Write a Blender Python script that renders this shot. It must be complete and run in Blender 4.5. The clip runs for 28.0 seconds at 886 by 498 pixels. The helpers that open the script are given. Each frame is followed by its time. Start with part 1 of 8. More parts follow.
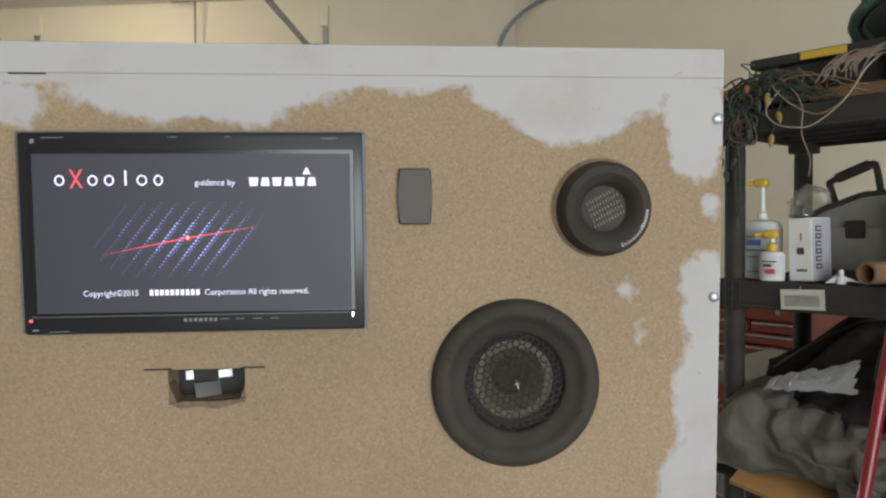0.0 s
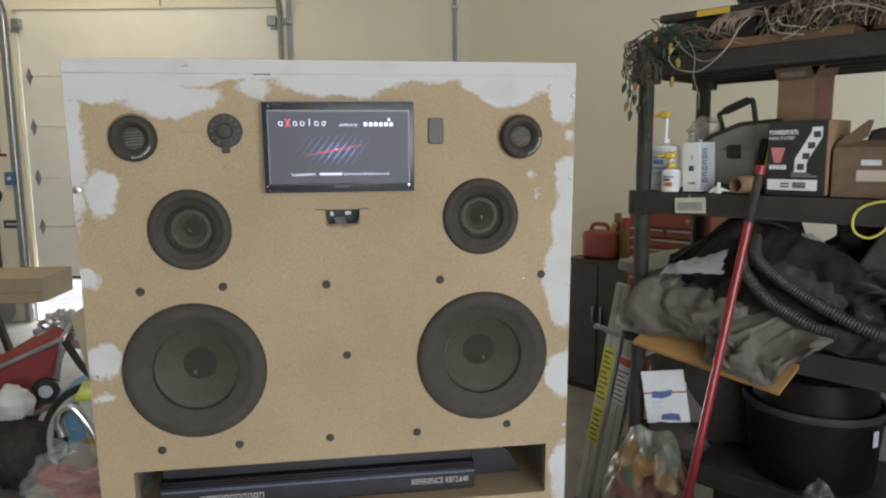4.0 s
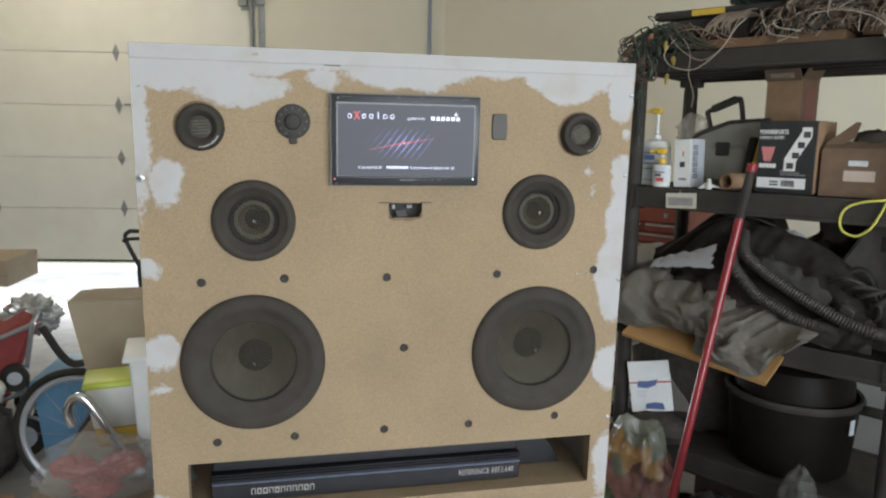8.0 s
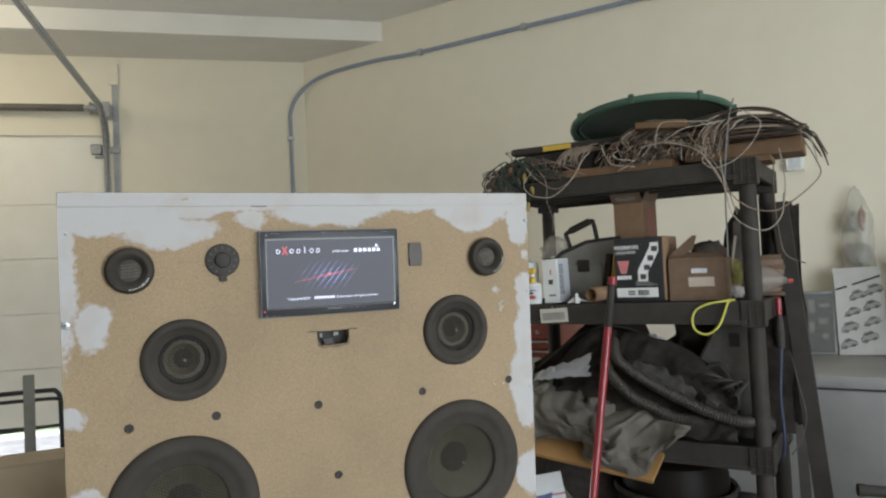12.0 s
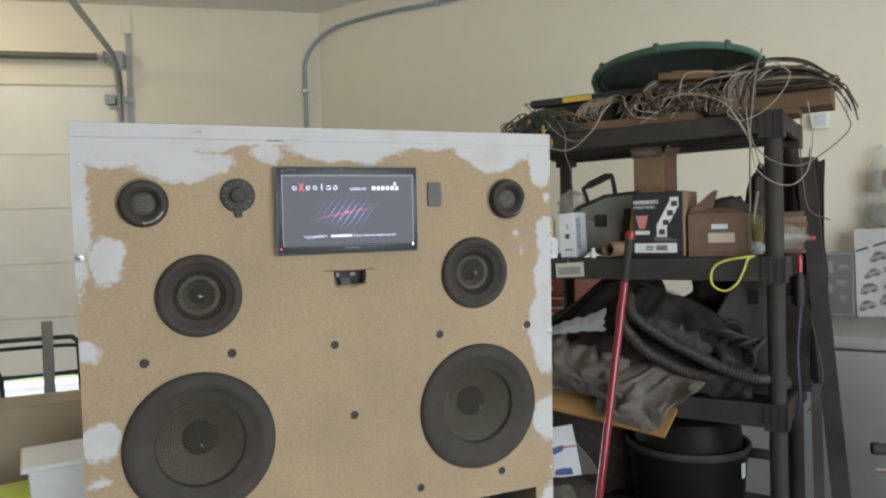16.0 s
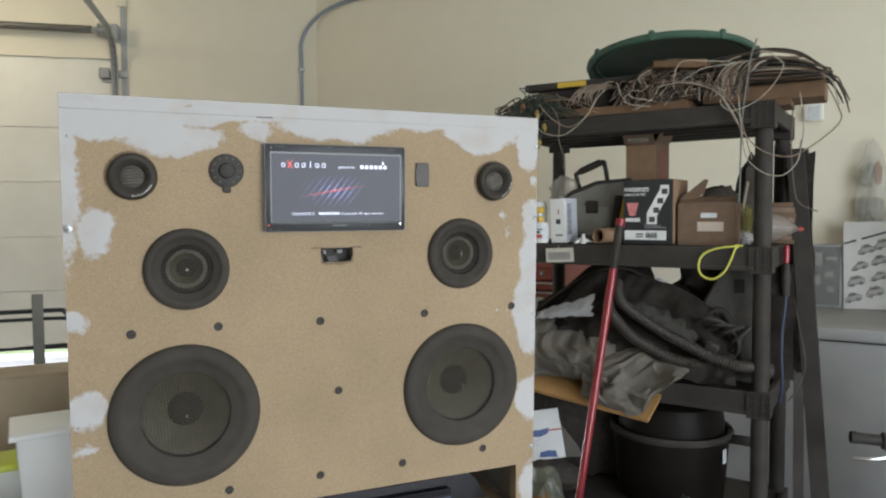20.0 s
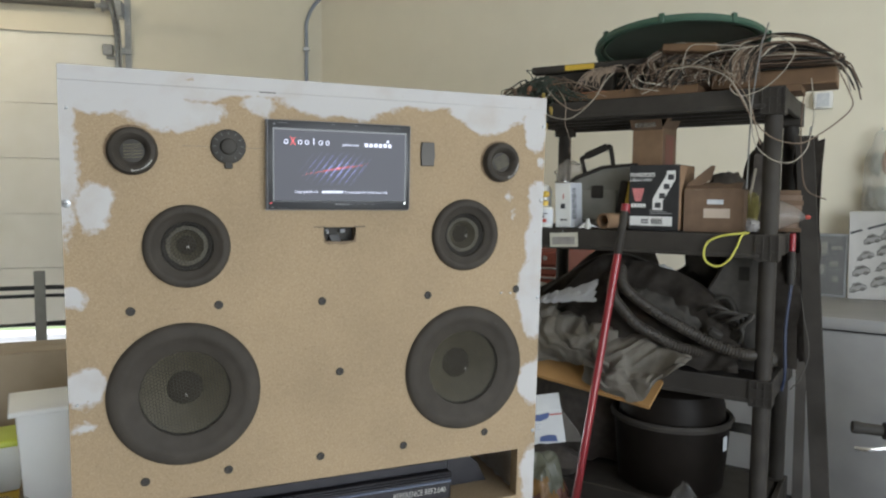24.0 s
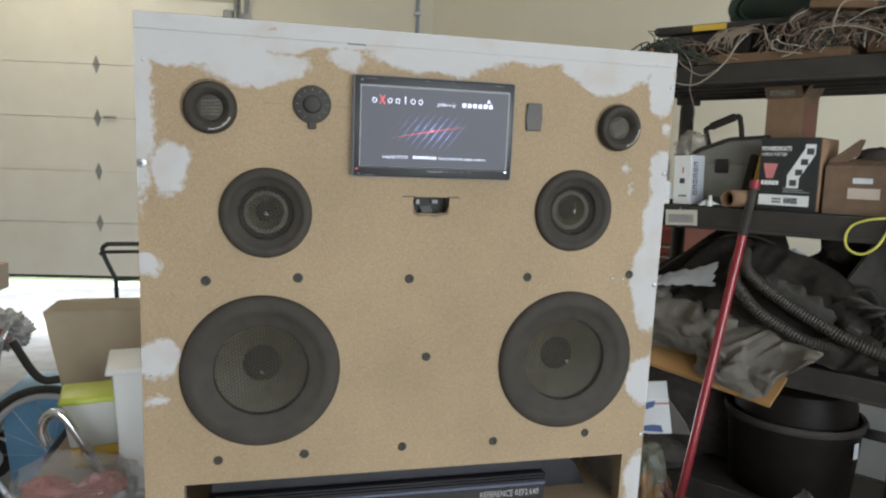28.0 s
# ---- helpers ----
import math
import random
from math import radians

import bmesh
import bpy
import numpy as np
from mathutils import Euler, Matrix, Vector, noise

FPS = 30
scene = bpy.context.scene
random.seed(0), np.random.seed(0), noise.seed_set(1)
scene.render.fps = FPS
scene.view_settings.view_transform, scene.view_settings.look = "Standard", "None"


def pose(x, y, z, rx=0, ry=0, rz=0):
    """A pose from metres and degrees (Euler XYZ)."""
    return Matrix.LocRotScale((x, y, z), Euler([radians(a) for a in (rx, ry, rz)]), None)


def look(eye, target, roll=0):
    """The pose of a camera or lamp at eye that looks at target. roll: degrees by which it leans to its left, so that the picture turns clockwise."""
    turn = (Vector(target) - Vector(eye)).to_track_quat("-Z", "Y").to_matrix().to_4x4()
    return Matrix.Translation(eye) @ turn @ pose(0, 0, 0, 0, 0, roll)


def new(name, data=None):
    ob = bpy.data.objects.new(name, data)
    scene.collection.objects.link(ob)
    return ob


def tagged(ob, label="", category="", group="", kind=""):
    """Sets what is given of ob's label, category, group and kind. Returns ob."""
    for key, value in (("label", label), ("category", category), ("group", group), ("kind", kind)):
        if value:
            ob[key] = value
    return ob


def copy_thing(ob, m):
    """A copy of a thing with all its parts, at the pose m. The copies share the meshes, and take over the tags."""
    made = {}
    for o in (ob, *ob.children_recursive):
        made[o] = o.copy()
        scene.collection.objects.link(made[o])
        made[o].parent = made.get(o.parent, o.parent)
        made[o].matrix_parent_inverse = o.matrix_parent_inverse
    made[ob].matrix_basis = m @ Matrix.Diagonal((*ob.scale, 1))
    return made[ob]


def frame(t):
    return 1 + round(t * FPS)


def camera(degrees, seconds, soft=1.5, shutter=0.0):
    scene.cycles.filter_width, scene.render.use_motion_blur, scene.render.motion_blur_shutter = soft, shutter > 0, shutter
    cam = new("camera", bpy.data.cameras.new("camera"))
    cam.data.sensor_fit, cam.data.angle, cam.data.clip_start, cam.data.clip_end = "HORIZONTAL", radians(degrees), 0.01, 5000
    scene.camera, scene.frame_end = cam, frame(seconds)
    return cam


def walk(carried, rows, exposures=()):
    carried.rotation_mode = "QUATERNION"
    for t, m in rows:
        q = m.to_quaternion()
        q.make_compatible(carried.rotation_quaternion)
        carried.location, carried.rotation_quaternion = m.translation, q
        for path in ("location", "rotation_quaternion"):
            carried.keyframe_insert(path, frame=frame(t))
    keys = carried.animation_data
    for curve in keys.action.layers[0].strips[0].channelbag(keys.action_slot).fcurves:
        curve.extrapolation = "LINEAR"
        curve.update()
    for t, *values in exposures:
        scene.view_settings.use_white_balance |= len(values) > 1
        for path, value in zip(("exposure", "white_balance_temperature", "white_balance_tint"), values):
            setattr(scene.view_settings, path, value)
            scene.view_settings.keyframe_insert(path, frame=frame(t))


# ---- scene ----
cam = camera(65.3, 28.0, soft=2.2)
EXPOSURE = 0.99
PATH = [
    (0, (0.129, -0.389, 1.444), (0.249, 1.606, 1.384), -0.5),
    (0.5, (0.127, -0.378, 1.443), (0.246, 1.616, 1.359), -0.2),
    (1, (0.113, -0.376, 1.445), (0.22, 1.617, 1.318), -0.1),
    (1.5, (0.105, -0.379, 1.443), (0.157, 1.615, 1.295), 0.4),
    (2, (0.116, -0.429, 1.447), (0.065, 1.564, 1.282), 0.5),
    (2.5, (0.051, -0.582, 1.437), (0.108, 1.409, 1.259), 0.6),
    (3, (0.01, -0.729, 1.437), (0.228, 1.243, 1.186), 0.6),
    (3.5, (0.047, -0.835, 1.434), (0.275, 1.133, 1.16), 0.2),
    (5.5, (-0.039, -0.861, 1.447), (0.336, 1.084, 1.167), -2.5),
    (6, (-0.047, -0.849, 1.451), (0.334, 1.092, 1.156), -1.0),
    (6.5, (-0.05, -0.856, 1.448), (0.324, 1.086, 1.145), 0.3),
    (7, (-0.054, -0.853, 1.447), (0.311, 1.089, 1.139), 1.2),
    (7.5, (-0.062, -0.842, 1.449), (0.283, 1.103, 1.138), 1.4),
    (8, (-0.092, -0.836, 1.444), (0.286, 1.103, 1.134), 1.0),
    (8.5, (-0.131, -0.851, 1.427), (0.409, 1.048, 1.109), 1.3),
    (9, (-0.158, -0.855, 1.443), (0.633, 0.97, 1.238), 2.4),
    (9.5, (-0.186, -0.86, 1.458), (0.684, 0.94, 1.442), 4.3),
    (10, (-0.172, -0.858, 1.451), (0.604, 0.984, 1.491), 1.6),
    (10.5, (-0.177, -0.856, 1.449), (0.587, 0.987, 1.591), 1.5),
    (11, (-0.168, -0.855, 1.442), (0.558, 1.007, 1.522), -0.1),
    (11.5, (-0.177, -0.876, 1.442), (0.57, 0.977, 1.524), -1.2),
    (12, (-0.181, -0.876, 1.437), (0.583, 0.971, 1.501), -2.7),
    (12.5, (-0.186, -0.873, 1.439), (0.553, 0.984, 1.518), -3.3),
    (14.5, (-0.195, -0.87, 1.42), (0.475, 1.014, 1.434), -2.1),
    (15, (-0.188, -0.865, 1.416), (0.487, 1.017, 1.402), -1.7),
    (15.5, (-0.181, -0.857, 1.413), (0.522, 1.015, 1.372), -1.8),
    (16, (-0.181, -0.851, 1.414), (0.544, 1.012, 1.361), -1.8),
    (16.5, (-0.176, -0.849, 1.413), (0.564, 1.007, 1.347), -1.5),
    (17, (-0.174, -0.848, 1.41), (0.579, 1.003, 1.337), -1.5),
    (17.5, (-0.175, -0.847, 1.413), (0.587, 1.0, 1.329), -1.5),
    (18, (-0.176, -0.851, 1.414), (0.58, 0.998, 1.325), -1.2),
    (18.5, (-0.176, -0.852, 1.413), (0.578, 0.998, 1.321), -0.8),
    (19, (-0.177, -0.853, 1.411), (0.567, 1.001, 1.317), -0.4),
    (19.5, (-0.174, -0.859, 1.411), (0.567, 0.996, 1.312), -0.4),
    (20, (-0.176, -0.865, 1.41), (0.564, 0.99, 1.309), -0.4),
    (20.5, (-0.177, -0.866, 1.41), (0.564, 0.989, 1.303), -0.2),
    (21, (-0.177, -0.865, 1.41), (0.564, 0.989, 1.298), -0.1),
    (21.5, (-0.176, -0.862, 1.408), (0.564, 0.993, 1.292), 0.1),
    (23.5, (-0.176, -0.85, 1.406), (0.557, 1.005, 1.265), 0.6),
    (24, (-0.173, -0.851, 1.406), (0.559, 1.004, 1.258), 0.5),
    (24.5, (-0.172, -0.851, 1.407), (0.559, 1.004, 1.254), 0.3),
    (25, (-0.176, -0.846, 1.404), (0.543, 1.014, 1.251), 0.5),
    (25.5, (-0.173, -0.838, 1.404), (0.522, 1.03, 1.245), 0.8),
    (26, (-0.159, -0.831, 1.401), (0.525, 1.041, 1.234), 0.4),
    (26.5, (-0.16, -0.824, 1.4), (0.486, 1.061, 1.225), -0.1),
    (27, (-0.169, -0.818, 1.403), (0.457, 1.072, 1.215), 0.5),
    (27.5, (-0.167, -0.791, 1.399), (0.36, 1.127, 1.191), 0.9),
    (28, (-0.135, -0.76, 1.405), (0.308, 1.175, 1.163), 2.0),
]
walk(cam, [(t, look(eye, target, roll)) for t, eye, target, roll in PATH], [(0.0, EXPOSURE - 0.22, 6150, 11), (2.0, EXPOSURE - 0.20, 6150, 11), (3.5, EXPOSURE - 0.10, 6050, 10), (6.0, EXPOSURE, 5900, 9), (9.0, EXPOSURE, 5900, 9), (10.5, EXPOSURE - 0.06, 5900, 9), (13.0, EXPOSURE - 0.10, 5900, 9), (16.0, EXPOSURE, 5900, 9), (28.0, EXPOSURE, 5900, 9)])

# ---- world, sun and large lights ----
world = bpy.data.worlds.new("world")
scene.world = world
world.use_nodes = True
wn = world.node_tree.nodes
sky = wn.new("ShaderNodeTexSky")
sky.sky_type, sky.sun_disc = "NISHITA", False
sky.sun_elevation, sky.sun_rotation = radians(61), radians(68)
wn["Background"].inputs["Strength"].default_value = 0.15
world.node_tree.links.new(sky.outputs[0], wn["Background"].inputs["Color"])


def lamp(name, kind, m, energy, colour, **more):
    data = bpy.data.lights.new(name, kind)
    data.energy, data.color = energy, colour
    ob = new(name, data)
    ob.matrix_world = m
    for key, value in more.items():
        if key == "size":
            data.size = value
        if key == "size_y":
            data.shape, data.size_y = "RECTANGLE", value
        if key == "angle":
            data.angle = value
        if key == "radius":
            data.shadow_soft_size = value
    return ob


# ---- frames of reference: speaker box, shelf, door wall, side wall ----
BOX = pose(-0.281, -0.0184, 1.543, 1.87, 0, 0.97)       # x along the face, y into the box, z up; origin at the top corner
SHELF = pose(0.966, 1.393, 0, 0, 0, -55.0)              # x along the shelf's front, y towards the wall
DOORWALL = pose(0.653, 5.040, 0, 0, 0, -8.0)            # x along the wall, y outwards
SIDEWALL = pose(3.383, 1.686, 0, 0, 0, -54.5)
HIGH = 3.44                                             # ceiling
SOFFIT = 3.28                                           # dropped ceiling along the doors

lamp("sun", "SUN", look((0, 0, 0), (-0.45, -0.18, -0.87)), 5.0, (1.0, 0.95, 0.86), angle=radians(0.6))

# ---- materials ----


def material(name, colour, rough=0.6, metal=0.0, colour2=None, scale=30.0, detail=4.0, bump=0.0, bump_scale=None, spread=(0.35, 0.65), coat=0.0, spec=None, rough2=None):
    m = bpy.data.materials.new(name)
    m.use_nodes = True
    nt = m.node_tree
    n, l = nt.nodes, nt.links
    b = n["Principled BSDF"]
    b.inputs["Base Color"].default_value = (*colour, 1)
    b.inputs["Roughness"].default_value = rough
    b.inputs["Metallic"].default_value = metal
    if coat:
        b.inputs["Coat Weight"].default_value = coat
    if spec is not None:
        b.inputs["Specular IOR Level"].default_value = spec
    tc = n.new("ShaderNodeTexCoord")
    if colour2 is not None:
        no = n.new("ShaderNodeTexNoise")
        no.inputs["Scale"].default_value, no.inputs["Detail"].default_value = scale, detail
        no2 = n.new("ShaderNodeTexNoise")
        no2.inputs["Scale"].default_value, no2.inputs["Detail"].default_value = scale * 0.13, 3.0
        add = n.new("ShaderNodeMix")
        add.data_type = "FLOAT"
        add.inputs[0].default_value = 0.45
        l.new(tc.outputs["Object"], no.inputs["Vector"])
        l.new(tc.outputs["Object"], no2.inputs["Vector"])
        l.new(no.outputs["Fac"], add.inputs[2])
        l.new(no2.outputs["Fac"], add.inputs[3])
        ramp = n.new("ShaderNodeValToRGB")
        ramp.color_ramp.elements[0].position, ramp.color_ramp.elements[1].position = spread
        ramp.color_ramp.elements[0].color, ramp.color_ramp.elements[1].color = (*colour, 1), (*colour2, 1)
        l.new(add.outputs[0], ramp.inputs["Fac"])
        l.new(ramp.outputs["Color"], b.inputs["Base Color"])
        if rough2 is not None:
            mr = n.new("ShaderNodeMapRange")
            mr.inputs["To Min"].default_value, mr.inputs["To Max"].default_value = rough, rough2
            l.new(no2.outputs["Fac"], mr.inputs["Value"])
            l.new(mr.outputs["Result"], b.inputs["Roughness"])
    if bump:
        nb = n.new("ShaderNodeTexNoise")
        nb.inputs["Scale"].default_value, nb.inputs["Detail"].default_value = bump_scale or scale * 2, 5.0
        l.new(tc.outputs["Object"], nb.inputs["Vector"])
        bp = n.new("ShaderNodeBump")
        bp.inputs["Strength"].default_value, bp.inputs["Distance"].default_value = bump, 0.01
        l.new(nb.outputs["Fac"], bp.inputs["Height"])
        l.new(bp.outputs["Normal"], b.inputs["Normal"])
    return m


def glowing(name, colour, strength):
    m = bpy.data.materials.new(name)
    m.use_nodes = True
    b = m.node_tree.nodes["Principled BSDF"]
    b.inputs["Base Color"].default_value = (0.01, 0.01, 0.01, 1)
    b.inputs["Emission Color"].default_value = (*colour, 1)
    b.inputs["Emission Strength"].default_value = strength
    return m


def clear(name, colour, rough=0.1, alpha=0.35):
    """Thin film: part see-through, part glossy."""
    m = bpy.data.materials.new(name)
    m.use_nodes = True
    b = m.node_tree.nodes["Principled BSDF"]
    b.inputs["Base Color"].default_value = (*colour, 1)
    b.inputs["Roughness"].default_value = rough
    b.inputs["Alpha"].default_value = alpha
    return m


WALL = material("painted_wall", (0.725, 0.675, 0.548), 0.75, colour2=(0.76, 0.71, 0.582), scale=6, bump=0.08, bump_scale=90)
CEIL = material("ceiling_paint", (0.74, 0.72, 0.66), 0.8, colour2=(0.79, 0.77, 0.71), scale=4, bump=0.05, bump_scale=60)
CONCRETE = material("concrete", (0.20, 0.19, 0.175), 0.75, colour2=(0.32, 0.305, 0.285), scale=8, bump=0.12, bump_scale=60)
DRIVE = material("driveway", (0.52, 0.51, 0.48), 0.85, colour2=(0.60, 0.59, 0.56), scale=3)
DOORPAINT = material("door_enamel", (0.74, 0.72, 0.64), 0.45, colour2=(0.80, 0.785, 0.72), scale=5, bump=0.04, bump_scale=150)

STEEL = material("galvanised_steel", (0.34, 0.35, 0.36), 0.42, 0.85, colour2=(0.48, 0.49, 0.50), scale=40)
BLACKPLASTIC = material("black_resin", (0.031, 0.027, 0.023), 0.6, colour2=(0.052, 0.046, 0.039), scale=14, bump=0.06, bump_scale=300, rough2=0.75, spec=0.2)
RUBBER = material("black_rubber", (0.030, 0.027, 0.0235), 0.62, colour2=(0.046, 0.042, 0.036), scale=60, spec=0.2)
GLOSSBLACK = material("gloss_black", (0.012, 0.012, 0.013), 0.30, colour2=(0.016, 0.016, 0.018), scale=30)
WHITE = material("white_enamel", (0.72, 0.72, 0.70), 0.4, colour2=(0.80, 0.80, 0.78), scale=10)
GREYBLUE = material("grey_enamel", (0.29, 0.285, 0.28), 0.5, colour2=(0.35, 0.345, 0.335), scale=7)
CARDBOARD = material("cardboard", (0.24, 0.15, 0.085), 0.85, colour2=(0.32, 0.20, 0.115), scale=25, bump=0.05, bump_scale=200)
INK = material("print_white", (0.75, 0.75, 0.73), 0.6)
RED = material("red_enamel", (0.20, 0.014, 0.020), 0.28, colour2=(0.26, 0.022, 0.028), scale=12)
PAPER = material("white_paper", (0.70, 0.70, 0.68), 0.8, colour2=(0.78, 0.78, 0.76), scale=18)
WOOD = material("pine_board", (0.30, 0.165, 0.058), 0.6, colour2=(0.40, 0.23, 0.085), scale=12)
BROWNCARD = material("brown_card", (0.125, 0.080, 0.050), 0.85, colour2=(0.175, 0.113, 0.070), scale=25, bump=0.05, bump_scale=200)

# ---- mesh helpers ----


def thing(name, m, label, category, group="", kind=""):
    ob = new(name)
    ob.matrix_world = m
    ob.empty_display_size = 0.05
    return tagged(ob, label, category, group, kind)


def mesh_of(name, bm, mat, smooth=None):
    me = bpy.data.meshes.new(name)
    bmesh.ops.recalc_face_normals(bm, faces=bm.faces)
    if smooth is not None:
        lim = radians(smooth)
        for f in bm.faces:
            f.smooth = True
        for e in bm.edges:
            e.smooth = len(e.link_faces) == 2 and e.calc_face_angle(0) < lim
    bm.to_mesh(me)
    bm.free()
    for x in (mat if isinstance(mat, (list, tuple)) else [mat]):
        me.materials.append(x)
    return me


def part(name, bm, mat, parent, label="", smooth=40, m=None):
    ob = new(name, mesh_of(name, bm, mat, smooth))
    ob.parent = parent
    if m is not None:
        ob.matrix_local = m
    if label:
        ob["label"] = label
    return ob


def solid(name, bm, mat, label, category, m=None, group="", kind="", smooth=40):
    ob = new(name, mesh_of(name, bm, mat, smooth))
    if m is not None:
        ob.matrix_world = m
    return tagged(ob, label, category, group, kind)


def box(x0, y0, z0, x1, y1, z1, bevel=0.0, segs=1, bm=None, m=None):
    own = bmesh.new()
    bmesh.ops.create_cube(own, size=1.0)
    for v in own.verts:
        v.co = Vector(((x0 + x1) / 2 + v.co.x * (x1 - x0), (y0 + y1) / 2 + v.co.y * (y1 - y0), (z0 + z1) / 2 + v.co.z * (z1 - z0)))
    if bevel:
        bmesh.ops.bevel(own, geom=own.edges[:], offset=bevel, segments=segs, profile=0.5, affect="EDGES")
    if m is not None:
        own.transform(m)
    return own if bm is None else join(bm, own)


def join(bm, other):
    me = bpy.data.meshes.new("tmp")
    other.to_mesh(me)
    other.free()
    bm.from_mesh(me)
    bpy.data.meshes.remove(me)
    return bm


def lathe(profile, steps=32, m=None, bm=None, close=False):
    """Turn (radius, height) rows round z."""
    own = bmesh.new()
    rings = []
    for r, h in profile:
        if r < 1e-6:
            rings.append([own.verts.new((0, 0, h))])
        else:
            rings.append([own.verts.new((r * math.cos(2 * math.pi * k / steps), r * math.sin(2 * math.pi * k / steps), h)) for k in range(steps)])
    pairs = list(zip(rings, rings[1:])) + ([(rings[-1], rings[0])] if close else [])
    for a, b in pairs:
        for k in range(steps):
            q = (k + 1) % steps
            if len(a) == 1 and len(b) == 1:
                continue
            if len(a) == 1:
                own.faces.new((a[0], b[k], b[q]))
            elif len(b) == 1:
                own.faces.new((a[k], a[q], b[0]))
            else:
                own.faces.new((a[k], a[q], b[q], b[k]))
    if m is not None:
        own.transform(m)
    return own if bm is None else join(bm, own)


def smooth_line(points, n=6):
    """Catmull-Rom points through the given ones."""
    p = [Vector(q) for q in points]
    p = [2 * p[0] - p[1]] + p + [2 * p[-1] - p[-2]]
    out = []
    for a, b, c, d in zip(p, p[1:], p[2:], p[3:]):
        for k in range(n):
            t = k / n
            out.append(0.5 * (2 * b + (c - a) * t + (2 * a - 5 * b + 4 * c - d) * t * t + (3 * b - a - 3 * c + d) * t ** 3))
    return out + [p[-2]]


def tube(points, r, sides=8, bm=None, m=None, radii=None, flat=1.0):
    """A round bar along points."""
    own = bmesh.new()
    pts = [Vector(q) for q in points]
    up = Vector((0.13, 0.21, 0.97))
    rings = []
    for k, q in enumerate(pts):
        d = (pts[min(k + 1, len(pts) - 1)] - pts[max(k - 1, 0)]).normalized()
        if abs(d.dot(up)) > 0.98:
            up = Vector((0.9, 0.3, 0.1))
        a = (up - d * d.dot(up)).normalized()
        b = d.cross(a)
        up = a
        rr = radii[k] if radii else r
        rings.append([own.verts.new(q + rr * (math.cos(2 * math.pi * j / sides) * a + flat * math.sin(2 * math.pi * j / sides) * b)) for j in range(sides)])
    for ra, rb in zip(rings, rings[1:]):
        for j in range(sides):
            own.faces.new((ra[j], ra[(j + 1) % sides], rb[(j + 1) % sides], rb[j]))
    own.faces.new(rings[0][::-1])
    own.faces.new(rings[-1])
    if m is not None:
        own.transform(m)
    return own if bm is None else join(bm, own)


def plate(outline, y0, y1, bm=None, m=None, bevel=0.0):
    """A slab between y0 and y1 from an (x, z) outline."""
    own = bmesh.new()
    a = [own.verts.new((x, y0, z)) for x, z in outline]
    b = [own.verts.new((x, y1, z)) for x, z in outline]
    own.faces.new(a)
    own.faces.new(b[::-1])
    for k in range(len(a)):
        q = (k + 1) % len(a)
        own.faces.new((a[q], a[k], b[k], b[q]))
    if bevel:
        bmesh.ops.bevel(own, geom=[e for e in own.edges if all(abs(v.co.y - y0) < 1e-6 for v in e.verts)], offset=bevel, segments=1, profile=0.5, affect="EDGES")
    if m is not None:
        own.transform(m)
    return own if bm is None else join(bm, own)


def words(text, size, mat, parent, m, name="lettering", label="", align="LEFT", squeeze=1.0, bold=0.0):
    """Flat letters in the xz plane, facing -y."""
    cu = bpy.data.curves.new(name, "FONT")
    cu.body, cu.size, cu.align_x, cu.resolution_u, cu.offset = text, size, align, 2, bold * size
    tmp = bpy.data.objects.new("tmp", cu)
    scene.collection.objects.link(tmp)
    me = bpy.data.meshes.new_from_object(tmp.evaluated_get(bpy.context.evaluated_depsgraph_get()))
    bpy.data.objects.remove(tmp)
    bpy.data.curves.remove(cu)
    me.transform(Matrix.Rotation(radians(90), 4, "X") @ Matrix.Diagonal((squeeze, 1, 1, 1)))
    me.materials.clear()
    me.materials.append(mat)
    ob = new(name, me)
    ob.parent, ob.matrix_local = parent, m
    if label:
        ob["label"] = label
    return ob


def at(x, y, z, rx=0, ry=0, rz=0):
    return pose(x, y, z, rx, ry, rz)


FACE = Matrix.Rotation(radians(90), 4, "X")     # turns +z to -y: lathe shapes that look out of a face

# ---- structure ----


